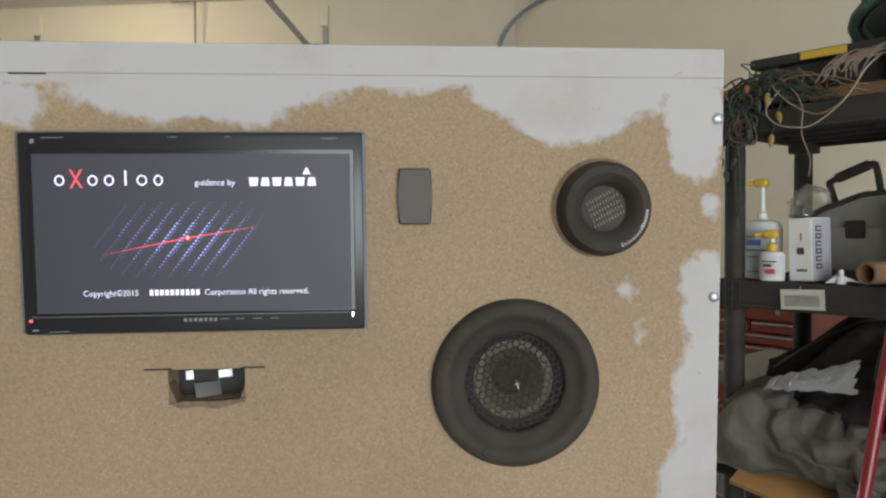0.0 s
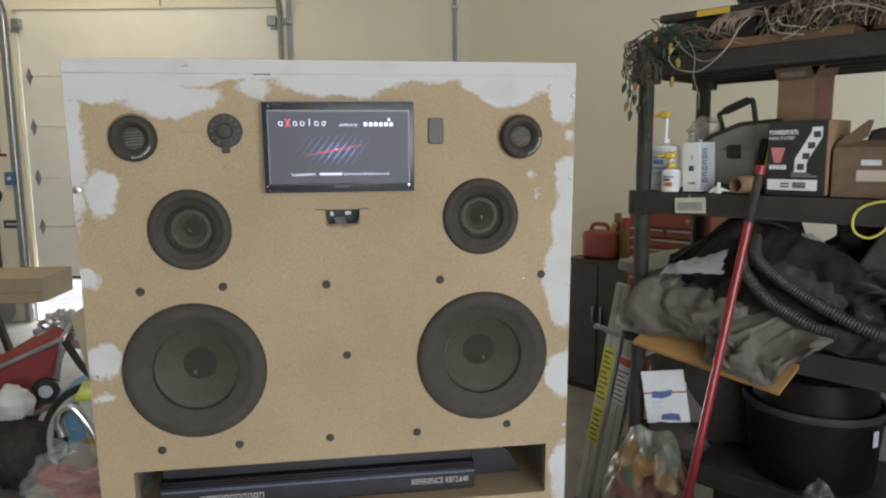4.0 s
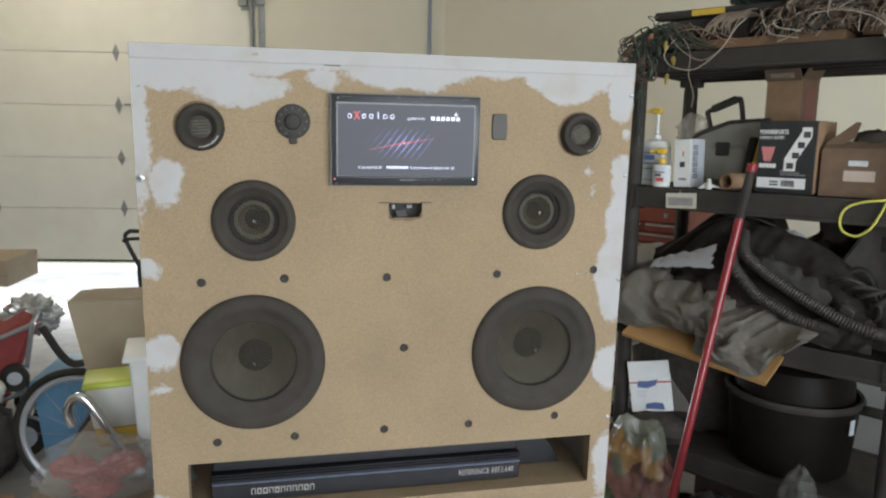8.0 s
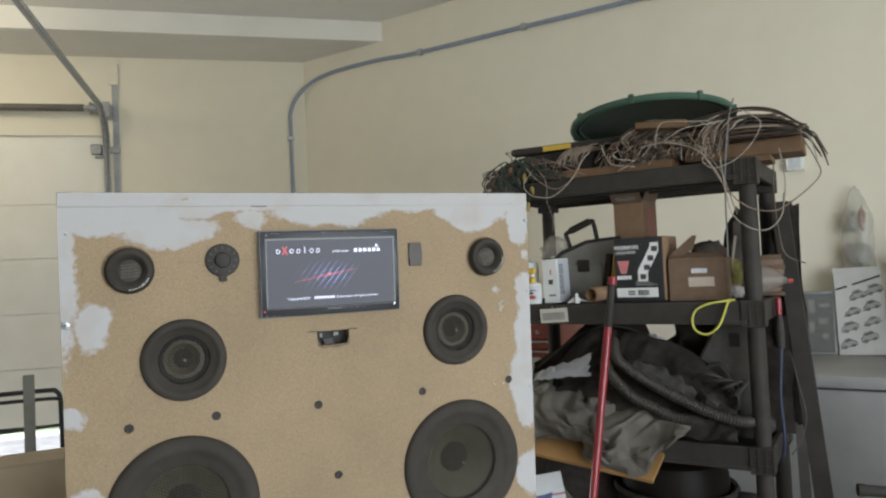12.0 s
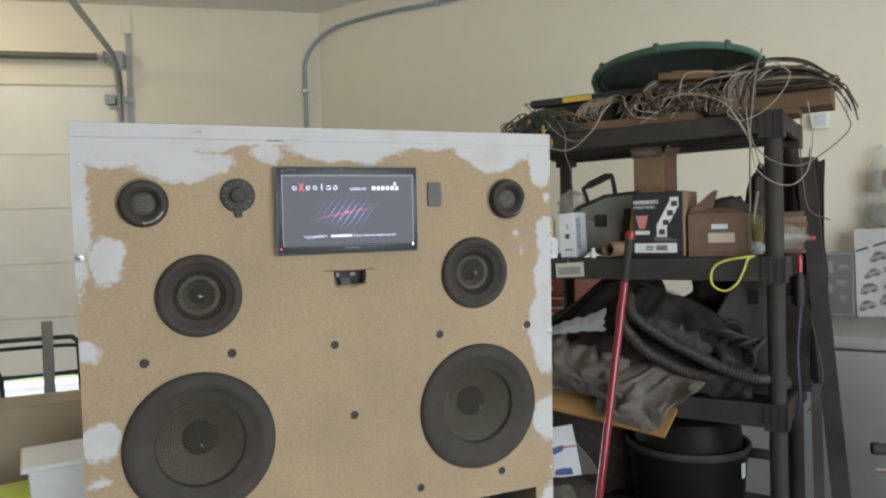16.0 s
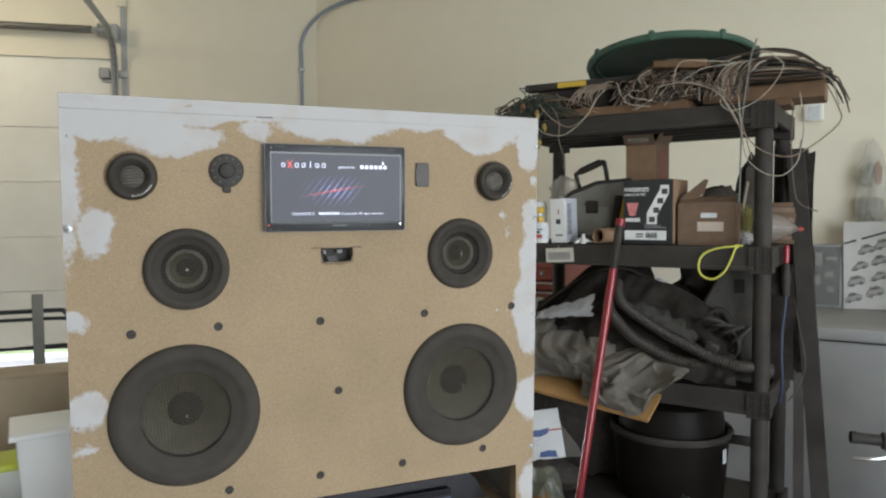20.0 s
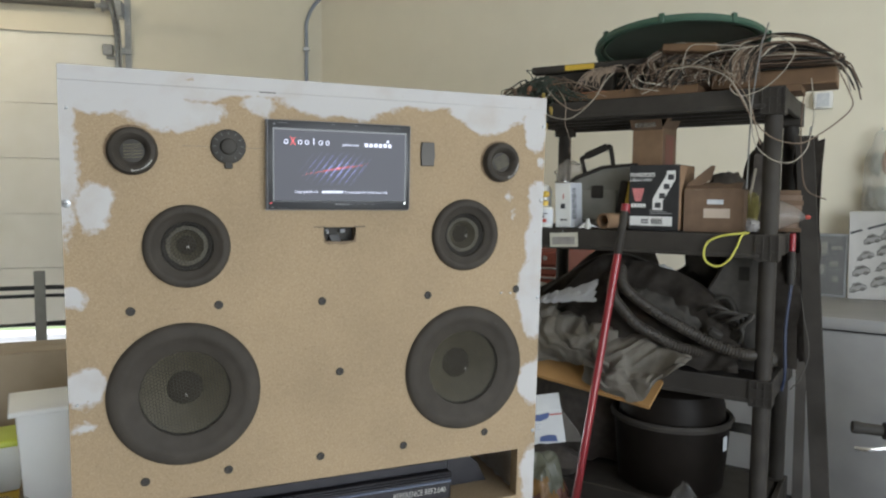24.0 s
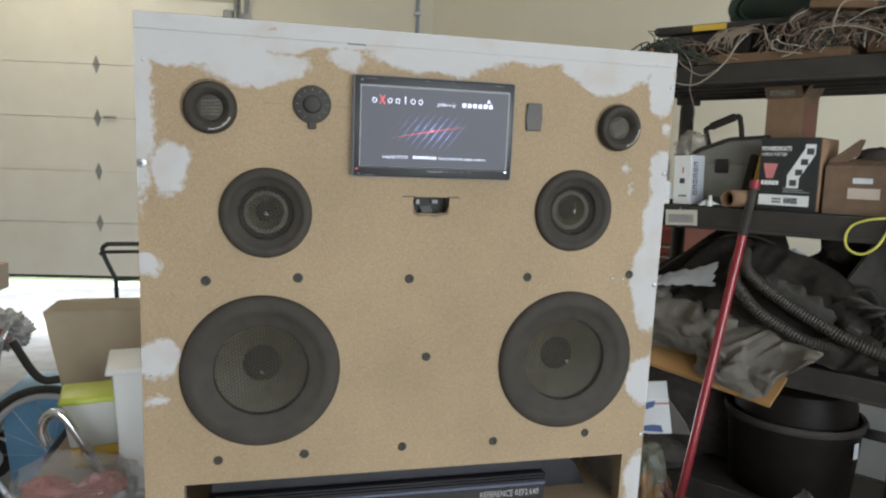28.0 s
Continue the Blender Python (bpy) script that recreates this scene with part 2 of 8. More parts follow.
def sheet(x0, z0, x1, z1, y0, y1, holes=()):
    """A slab in the xz plane with rectangular holes (x0, z0, x1, z1) right through it."""
    xs = sorted({x0, x1, *(min(max(h[k], x0), x1) for h in holes for k in (0, 2))})
    zs = sorted({z0, z1, *(min(max(h[k], z0), z1) for h in holes for k in (1, 3))})
    own = bmesh.new()
    grid = {}

    def vert(i, k, y):
        key = (i, k, y)
        if key not in grid:
            grid[key] = own.verts.new((xs[i], y, zs[k]))
        return grid[key]

    def full(i, k):
        if not (0 <= i < len(xs) - 1 and 0 <= k < len(zs) - 1):
            return False
        cx, cz = (xs[i] + xs[i + 1]) / 2, (zs[k] + zs[k + 1]) / 2
        return not any(h[0] < cx < h[2] and h[1] < cz < h[3] for h in holes)

    for i in range(len(xs) - 1):
        for k in range(len(zs) - 1):
            if not full(i, k):
                continue
            own.faces.new([vert(i, k, y0), vert(i + 1, k, y0), vert(i + 1, k + 1, y0), vert(i, k + 1, y0)])
            own.faces.new([vert(i, k, y1), vert(i, k + 1, y1), vert(i + 1, k + 1, y1), vert(i + 1, k, y1)])
            for di, dk, a, b in ((-1, 0, (0, 0), (0, 1)), (1, 0, (1, 1), (1, 0)), (0, -1, (1, 0), (0, 0)), (0, 1, (0, 1), (1, 1))):
                if not full(i + di, k + dk):
                    p, q = (i + a[0], k + a[1]), (i + b[0], k + b[1])
                    own.faces.new([vert(*p, y0), vert(*q, y0), vert(*q, y1), vert(*p, y1)])
    return own


CORNER = 0.378                                  # where the door wall meets the side wall
DOOR_L, DOOR_R, DOOR_TOP = -3.43, -1.19, 2.645   # the door's opening
T = 0.15
solid("wall_north", sheet(-7.4, 0, CORNER + 0.06, HIGH, 0, T, [(DOOR_L, -1, DOOR_R, DOOR_TOP), (-6.6, -1, -3.95, DOOR_TOP)]), WALL,
      "cream painted garage wall round the overhead doors", "wall", DOORWALL, kind="structure")
solid("wall_east", box(-4.06, 0, 0, 5.5, T, HIGH), WALL, "cream painted garage wall with a conduit along its top", "wall", SIDEWALL, kind="structure")


def wall_between(name, p, q, holes, label):
    d = Vector((q[0] - p[0], q[1] - p[1]))
    m = pose(p[0], p[1], 0, 0, 0, math.degrees(math.atan2(d.y, d.x)))
    solid(name, sheet(0, 0, d.length, HIGH, 0, T, holes), WALL, label, "wall", m, kind="structure")
    return m


SOUTH = wall_between("wall_south", (6.62, -2.79), (-8.2, -5.0), [(3.4, -1, 7.4, 2.6)], "cream painted garage wall with a wide open doorway")
wall_between("wall_west", (-8.2, -5.0), (-6.67, 6.07), [], "cream painted plain garage wall")
solid("floor", box(-9, -6, -0.12, 7, 7, 0), CONCRETE, "grey stained concrete garage floor", "floor", kind="structure")
roof = [Vector((6.9, -2.95, 0)), Vector((-8.4, -5.2, 0)), DOORWALL @ Vector((-7.5, T + 0.01, 0)), DOORWALL @ Vector((CORNER + 0.1, T + 0.01, 0)), SIDEWALL @ Vector((5.6, T + 0.01, 0))]
solid("ceiling", plate([(p.x, p.y) for p in roof], -HIGH - 0.12, -HIGH, m=Matrix.Rotation(radians(-90), 4, "X")), CEIL, "off-white painted garage ceiling", "ceiling", kind="structure")
solid("soffit", box(-7.35, -0.615, SOFFIT, CORNER + 0.95, -0.002, HIGH - 0.002), CEIL, "off-white dropped ceiling strip above the doors", "soffit", DOORWALL, kind="structure")
g = bmesh.new()
bmesh.ops.create_grid(g, x_segments=8, y_segments=8, size=400)
GRASS = material("lawn", (0.15, 0.19, 0.08), 0.9, colour2=(0.21, 0.25, 0.11), scale=2.5, bump=0.3, bump_scale=40)
solid("ground", g, GRASS, "green lawn outside the garage", "lawn", pose(0, 0, -0.14), kind="structure")
solid("driveway", box(-9, 0.16, -0.13, 3, 2.05, -0.02), DRIVE, "pale concrete driveway outside the door", "driveway", DOORWALL, kind="structure")

# daylight through the doorway behind the camera, and a lamp standing in for the sunlit drive under the raised door
lamp("daylight", "AREA", SOUTH @ look((5.4, 0.05, 1.5), (5.4, -2, 1.45)), 92.0, (0.975, 0.968, 0.945), size=3.6, size_y=2.1)

# added lamp panel fills the gap, imitates the drive's glare and brightens nearby things
lamp("gap_glare_lamp", "AREA", DOORWALL @ look(((DOOR_L + DOOR_R) / 2, 0.13, 0.17), ((DOOR_L + DOOR_R) / 2, -2, 0.60)), 26.0, (1.0, 0.985, 0.94), size=DOOR_R - DOOR_L - 0.05, size_y=0.34)

# ---- overhead door ----
door = thing("overhead_door", DOORWALL, "white steel sectional garage door raised a little off the floor", "garage door")
edges = [0.39, 0.830, 1.254, 1.682, 2.105, 2.66]
for z0, z1 in zip(edges, edges[1:]):
    p = part("section", sheet(DOOR_L + 0.02, z0 + 0.002, DOOR_R - 0.02, z1 - 0.002, 0.028, 0.07), DOORPAINT, door, smooth=None)
for z in edges[1:-1]:
    part("joint_seal", box(DOOR_L + 0.021, 0.071, z - 0.02, DOOR_R - 0.021, 0.078, z + 0.02), DOORPAINT, door)
for k, z in enumerate(edges[1:-1]):
    for x in (-3.34, -2.305, -1.28):
        hb = plate([(-0.028, 0), (0, -0.072), (0.028, 0), (0, 0.072)], -0.004, 0.0)
        join(hb, lathe([(0, 0.012), (0.008, 0.012), (0.008, 0)], 10, Matrix.Rotation(radians(90), 4, "X")))
        tube([(-0.022, -0.006, 0), (0.022, -0.006, 0)], 0.006, 8, bm=hb)
        part("hinge", hb, STEEL, door, "grey diamond steel hinge", m=at(x, 0.026, z))
part("lift_handle", join(box(-0.05, -0.03, -0.008, 0.05, -0.022, 0.008, 0.002), box(-0.045, -0.022, -0.006, -0.035, 0, 0.006)), STEEL, door, m=at(-2.20, 0.027, 1.69))
part("bottom_seal", box(DOOR_L + 0.02, 0.03, 0.365, DOOR_R - 0.02, 0.065, 0.392, 0.006), RUBBER, door)


def track(name, s, side):
    t = thing(name, DOORWALL, "galvanised steel garage door track with a curved top", "door track", "door tracks")
    line = [(s, -0.05, 0.02), (s, -0.05, 2.35), (s, -0.05, 2.53)]
    line += [(s, -0.05 - 0.30 * (1 - math.cos(a)), 2.53 + 0.30 * math.sin(a)) for a in [radians(x) for x in range(10, 91, 10)]]
    line += [(s, -1.3, 2.88), (s, -2.9, 2.97)]
    for off in (-0.018, 0.018):
        part("rail", tube([(x + off, y, z) for x, y, z in line], 0.008, 6), STEEL, t)
    part("channel", tube(line, 0.020, 6, flat=0.35), STEEL, t)
    part("jamb_angle", sheet(s + side * 0.063 - 0.022, 0, s + side * 0.063 + 0.022, 3.05, -0.012, -0.002), STEEL, t)
    for z in (0.4, 1.1, 1.8, 2.5):
        part("bracket", box(s - 0.03, -0.035, z, s + 0.06 * side + 0.03, -0.008, z + 0.05, 0.003), STEEL, t)
    part("roller_bracket", join(box(s - side * 0.075 - 0.045, -0.03, 2.49, s - side * 0.075 + 0.03, 0.02, 2.57, 0.006), tube([(s - side * 0.09, -0.028, 2.47), (s - side * 0.03, -0.028, 2.47)], 0.015, 8)), STEEL, t)
    part("hanger", tube([(s, -2.7, 2.97), (s, -2.7, HIGH)], 0.014, 6), STEEL, t)
    part("end_plate", box(s + side * 0.02 - 0.035, -0.12, 2.77, s + side * 0.02 + 0.020, -0.002, 2.89, 0.004), STEEL, t)
    part("head_block", box(s + side * 0.055 - 0.036, -0.020, 3.052, s + side * 0.055 + 0.036, -0.002, 3.215, 0.003), WALL, t, "painted wooden block")
    return t


track("door_track", -1.18, 1)
track("door_track", -3.46, -1)
track("door_track", -3.93, 1)
shaft = thing("torsion_shaft", DOORWALL, "dark steel torsion shaft with a coil spring above the door", "torsion shaft")
part("tube", tube([(-3.5, -0.09, 2.845), (-1.20, -0.09, 2.845)], 0.017, 12), STEEL, shaft)
part("spring", tube([(-2.1 + 0.0, -0.09, 2.845), (-1.33, -0.09, 2.845)], 0.027, 12), material("oiled_spring", (0.11, 0.105, 0.095), 0.5, 0.5, colour2=(0.16, 0.15, 0.135), scale=80), shaft, "dark oiled coil spring")
part("spring", tube([(-3.3, -0.09, 2.845), (-2.5, -0.09, 2.845)], 0.027, 12), bpy.data.materials["oiled_spring"], shaft)
part("drum", lathe([(0, -0.03), (0.05, -0.03), (0.035, -0.01), (0.035, 0.02), (0.055, 0.035), (0, 0.035)], 16, at(-1.25, -0.09, 2.845) @ Matrix.Rotation(radians(90), 4, "Y")), STEEL, shaft)
part("centre_bracket", tube([(-2.33, -0.10, 3.255), (-2.14, -0.10, 3.255), (-2.145, -0.10, 2.64)], 0.009, 6), STEEL, shaft)
part("mount", box(-2.19, -0.10, 2.775, -2.10, -0.002, 2.915, 0.004), STEEL, shaft)

far = thing("overhead_door", DOORWALL, "closed white sectional garage door with tools hung on it", "garage door")
for z0, z1 in zip([0.02, 0.55, 1.08, 1.61, 2.14], [0.55, 1.08, 1.61, 2.14, 2.66]):
    part("section", sheet(-6.58, z0 + 0.002, -3.97, z1 - 0.002, 0.028, 0.07), DOORPAINT, far, smooth=None)
for z in (0.55, 1.08, 1.61, 2.14):
    part("joint_seal", box(-6.579, 0.071, z - 0.02, -3.971, 0.078, z + 0.02), DOORPAINT, far)

# ---- conduit on the side wall ----
BLUEPIPE = material("blue_conduit", (0.23, 0.26, 0.32), 0.45, colour2=(0.29, 0.32, 0.38), scale=20)
c = thing("electrical_conduit", pose(0, 0, 0), "thin blue-grey conduit bent along the top of the wall", "conduit")
DW, SW = DOORWALL, SIDEWALL
path = [DW @ Vector((0.252, -0.02, 0.4)), DW @ Vector((0.252, -0.02, 1.6)), DW @ Vector((0.252, -0.02, 2.62)), DW @ Vector((0.262, -0.03, 2.86)), SW @ Vector((-4.02, -0.06, 3.02)),
        SW @ Vector((-3.80, -0.02, 3.12)), SW @ Vector((-3.3, -0.02, 3.135)), SW @ Vector((-2.84, -0.02, 3.112)), SW @ Vector((-1.97, -0.02, 3.108)), SW @ Vector((-1.1, -0.02, 3.104)), SW @ Vector((0.06, -0.02, 3.127)), SW @ Vector((0.6, -0.02, 3.16)), SW @ Vector((3.5, -0.02, 3.16))]
part("pipe", tube(smooth_line(path, 6), 0.016, 8), BLUEPIPE, c)
for q, along in [(DW @ Vector((0.252, -0.015, 2.62)), 0), (SW @ Vector((-2.84, -0.015, 3.112)), 1), (SW @ Vector((-1.97, -0.015, 3.108)), 1), (SW @ Vector((-1.1, -0.015, 3.104)), 1)]:
    m = Matrix.Translation(q) @ Matrix.Rotation(radians(-54.5 if along else -8), 4, "Z")
    part("strap", box(-0.018, -0.026, -0.022, 0.018, 0.014, 0.022, 0.004) if along else box(-0.026, -0.026, -0.016, 0.026, 0.014, 0.016, 0.004), STEEL, c, m=m)
# ---- speaker box ----


def chipboard():
    """Particle board with smears of white primer and filler."""
    m = material("particle_board", (0.40, 0.285, 0.155), 0.8)
    nt = m.node_tree
    n, l = nt.nodes, nt.links
    b = n["Principled BSDF"]
    tc = n.new("ShaderNodeTexCoord")
    obj = tc.outputs["Object"]

    def node(kind, **ins):
        x = n.new(kind)
        for key, value in ins.items():
            x.inputs[key.replace("_", " ")].default_value = value
        return x

    def mathn(op, a, c):
        x = n.new("ShaderNodeMath")
        x.operation = op
        for k, v in enumerate((a, c)):
            if isinstance(v, (int, float)):
                x.inputs[k].default_value = v
            else:
                l.new(v, x.inputs[k])
        return x.outputs[0]

    chips = node("ShaderNodeTexVoronoi", Scale=820.0)
    l.new(obj, chips.inputs["Vector"])
    ramp = n.new("ShaderNodeValToRGB")
    cr = ramp.color_ramp
    cr.elements[0].position, cr.elements[0].color = 0.0, (0.244, 0.172, 0.095, 1)
    cr.elements[1].position, cr.elements[1].color = 1.0, (0.322, 0.243, 0.147, 1)
    for pos, col in ((0.2, (0.268, 0.194, 0.111, 1)), (0.75, (0.292, 0.214, 0.126, 1))):
        e = cr.elements.new(pos)
        e.color = col
    sep = n.new("ShaderNodeSeparateColor")
    l.new(chips.outputs["Color"], sep.inputs[0])
    l.new(sep.outputs[0], ramp.inputs["Fac"])
    big = node("ShaderNodeTexNoise", Scale=7.0, Detail=4.0)
    l.new(obj, big.inputs["Vector"])
    tone = n.new("ShaderNodeMix")
    tone.data_type, tone.blend_type = "RGBA", "MULTIPLY"
    tr = n.new("ShaderNodeMapRange")
    tr.inputs["From Min"].default_value, tr.inputs["From Max"].default_value = 0.3, 0.7
    tr.inputs["To Min"].default_value, tr.inputs["To Max"].default_value = 0.80, 0.98
    l.new(big.outputs["Fac"], tr.inputs["Value"])
    comb = n.new("ShaderNodeCombineColor")
    for k in range(3):
        l.new(tr.outputs["Result"], comb.inputs[k])
    tone.inputs[0].default_value = 1.0
    l.new(ramp.outputs["Color"], tone.inputs[6])
    l.new(comb.outputs[0], tone.inputs[7])
    # dark flecks
    fleck = node("ShaderNodeTexNoise", Scale=420.0, Detail=2.0)
    l.new(obj, fleck.inputs["Vector"])
    fl = mathn("GREATER_THAN", fleck.outputs["Fac"], 0.70)
    dark = n.new("ShaderNodeMix")
    dark.data_type = "RGBA"
    l.new(mathn("MULTIPLY", fl, 0.6), dark.inputs[0])
    l.new(tone.outputs[2], dark.inputs[6])
    dark.inputs[7].default_value = (0.10, 0.06, 0.03, 1)
    # smears: centre x, z and half sizes of each, edges broken by noise
    warp = node("ShaderNodeTexNoise", Scale=24.0, Detail=6.0)
    l.new(obj, warp.inputs["Vector"])
    off = n.new("ShaderNodeVectorMath")
    off.operation = "MULTIPLY_ADD"
    l.new(warp.outputs["Color"], off.inputs[0])
    off.inputs[1].default_value, off.inputs[2].default_value = (0.034, 0, 0.030), (-0.017, 0, -0.015)
    moved = n.new("ShaderNodeVectorMath")
    l.new(obj, moved.inputs[0])
    l.new(off.outputs[0], moved.inputs[1])
    smears = [(0.30, 0.02, 1.0, 0.048), (0.505, -0.022, 0.056, 0.028), (0.575, -0.040, 0.022, 0.030), (0.045, -0.018, 0.085, 0.032), (0.115, -0.045, 0.055, 0.020),
              (0.002, -0.085, 0.013, 0.10), (0.030, -0.151, 0.019, 0.030), (0.006, -0.252, 0.013, 0.011), (0.016, -0.352, 0.020, 0.024), (0.012, -0.394, 0.013, 0.006),
              (0.010, -0.560, 0.020, 0.030), (0.583, -0.138, 0.017, 0.026), (0.590, -0.195, 0.019, 0.070), (0.585, -0.272, 0.027, 0.062), (0.588, -0.398, 0.023, 0.036),
              (0.586, -0.540, 0.018, 0.045), (0.538, -0.137, 0.004, 0.006), (0.546, -0.160, 0.003, 0.006), (0.586, -0.086, 0.006, 0.008), (0.30, -0.60, 1.0, 0.012), (0.21, -0.035, 0.02, 0.01), (0.302, -0.024, 0.075, 0.016)]
    low = None
    for x, z, rx, rz in smears:
        s = n.new("ShaderNodeVectorMath")
        s.operation = "SUBTRACT"
        l.new(moved.outputs[0], s.inputs[0])
        s.inputs[1].default_value = (x, 0, z)
        d = n.new("ShaderNodeVectorMath")
        d.operation = "MULTIPLY"
        l.new(s.outputs[0], d.inputs[0])
        d.inputs[1].default_value = (1 / rx, 0, 1 / rz)
        ln = n.new("ShaderNodeVectorMath")
        ln.operation = "LENGTH"
        l.new(d.outputs[0], ln.inputs[0])
        # in metres, so that every smear's edge is as sharp
        dist = mathn("MULTIPLY", mathn("SUBTRACT", ln.outputs["Value"], 1.0), min(rx, rz))
        low = dist if low is None else mathn("MINIMUM", low, dist)
    grain = node("ShaderNodeTexNoise", Scale=160.0, Detail=3.0)
    l.new(obj, grain.inputs["Vector"])
    low = mathn("ADD", low, mathn("MULTIPLY", mathn("SUBTRACT", grain.outputs["Fac"], 0.5), 0.010))
    mask = n.new("ShaderNodeMapRange")
    mask.inputs["From Min"].default_value, mask.inputs["From Max"].default_value = 0.0016, -0.0026
    l.new(low, mask.inputs["Value"])
    thin = n.new("ShaderNodeTexNoise")
    thin.inputs["Scale"].default_value, thin.inputs["Detail"].default_value = 18.0, 5.0
    l.new(obj, thin.inputs["Vector"])
    th = n.new("ShaderNodeMapRange")
    th.inputs["From Min"].default_value, th.inputs["From Max"].default_value, th.inputs["To Min"].default_value, th.inputs["To Max"].default_value = 0.33, 0.5, 0.74, 0.96
    l.new(thin.outputs["Fac"], th.inputs["Value"])
    cover = mathn("MULTIPLY", mask.outputs["Result"], th.outputs["Result"])
    # small rubbed patches in the paint
    rub = node("ShaderNodeTexNoise", Scale=42.0, Detail=7.0)
    rub.inputs["Roughness"].default_value = 0.65
    l.new(obj, rub.inputs["Vector"])
    bare = n.new("ShaderNodeMapRange")
    bare.inputs["From Min"].default_value, bare.inputs["From Max"].default_value = 0.66, 0.70
    bare.inputs["To Min"].default_value, bare.inputs["To Max"].default_value = 1.0, 0.25
    l.new(rub.outputs["Fac"], bare.inputs["Value"])
    cover = mathn("MULTIPLY", cover, bare.outputs["Result"])
    paint = n.new("ShaderNodeMix")
    paint.data_type = "RGBA"
    l.new(cover, paint.inputs[0])
    l.new(dark.outputs[2], paint.inputs[6])
    paint.inputs[7].default_value = (0.372, 0.361, 0.354, 1)
    l.new(paint.outputs[2], b.inputs["Base Color"])
    bp = n.new("ShaderNodeBump")
    bp.inputs["Strength"].default_value, bp.inputs["Distance"].default_value = 0.35, 0.0012
    h = mathn("ADD", mathn("MULTIPLY", sep.outputs[0], 0.35), mathn("MULTIPLY", cover, 0.6))
    l.new(h, bp.inputs["Height"])
    l.new(bp.outputs["Normal"], b.inputs["Normal"])
    return m


CHIP = chipboard()
CONE = material("paper_cone", (0.078, 0.067, 0.043), 0.6, colour2=(0.105, 0.092, 0.060), scale=60)
FRAME = material("textured_black", (0.031, 0.0262, 0.0205), 0.7, colour2=(0.044, 0.0375, 0.030), scale=50, bump=0.15, bump_scale=700, spec=0.2)
CHROME = material("chrome", (0.75, 0.75, 0.76), 0.12, 1.0)
# dust cap's own dark tone, deepened for the shade deep in the cone
CAP = material("dark_shaded_cap", (0.034, 0.029, 0.021), 0.7, colour2=(0.046, 0.040, 0.029), scale=60, spec=0.1)
WIDE, TALL, DEEP = 0.592, 0.595, 0.30
sb = thing("speaker_box", BOX, "square particle board speaker cabinet with patchy white filler", "speaker box")
BIG = [(0.4775, -0.3680, 0.0853), (0.1213, -0.3685, 0.0850)]
MID = [(0.4737, -0.1865, 0.0478), (0.1255, -0.1952, 0.0478)]
holes = [(x - r * 0.66, z - r * 0.66, x + r * 0.66, z + r * 0.66) for x, z, r in BIG + MID]
holes += [(0.283, -0.1935, 0.324, -0.1745), (0.040, -0.564, 0.5645, -0.495)]
part("front_panel", sheet(0, -TALL, WIDE, -0.0163, 0, 0.019, holes), CHIP, sb, "tan particle board with smeared white filler", smooth=None)
part("top_panel", box(0, -0.0003, -0.0162, WIDE, DEEP, 0, 0.0004), CHIP, sb, "primed white board edge")
part("side_panel", box(0, 0.0192, -TALL, 0.018, DEEP, -0.0194), CHIP, sb)
part("side_panel", box(WIDE - 0.018, 0.0192, -TALL, WIDE, DEEP, -0.0194), CHIP, sb)
part("back_panel", box(0.0182, DEEP - 0.018, -TALL + 0.02, WIDE - 0.0182, DEEP, -0.0194), CHIP, sb)
part("shelf_panel", box(0.0182, 0.0192, -0.495, WIDE - 0.0182, DEEP - 0.0185, -0.477), CHIP, sb)
part("bottom_panel", box(0.0182, 0.0192, -TALL, WIDE - 0.0182, DEEP - 0.0002, -0.564), CHIP, sb)


def honeycomb(R, pitch, rise, wall=0.16):
    """A pressed sheet of hexagonal holes, domed."""
    own = bmesh.new()

    def lift(x, y):
        return rise * (1 - (x * x + y * y) / (R * R))

    rows = int(R / (pitch * 0.866)) + 1
    for j in range(-rows, rows + 1):
        for i in range(-rows - 1, rows + 2):
            cx, cy = (i + 0.5 * (j % 2)) * pitch, j * pitch * 0.866
            if math.hypot(cx, cy) > R - pitch * 0.45:
                continue
            o, q = [], []
            for k in range(6):
                a = radians(60 * k + 30)
                for lst, rr in ((o, pitch * 0.5774), (q, pitch * 0.5774 * (1 - wall * 2))):
                    x, y = cx + rr * math.cos(a), cy + rr * math.sin(a)
                    lst.append(own.verts.new((x, y, lift(x, y) - (0.0004 if lst is q else 0))))
            for k in range(6):
                own.faces.new((o[k], o[(k + 1) % 6], q[(k + 1) % 6], q[k]))
    return own


PRINTGREY = material("badge_grey", (0.20, 0.19, 0.17), 0.4, 0.5)
MESHMAT = material("perforated_steel", (0.026, 0.023, 0.019), 0.4, 0.15, colour2=(0.040, 0.036, 0.030), scale=90)


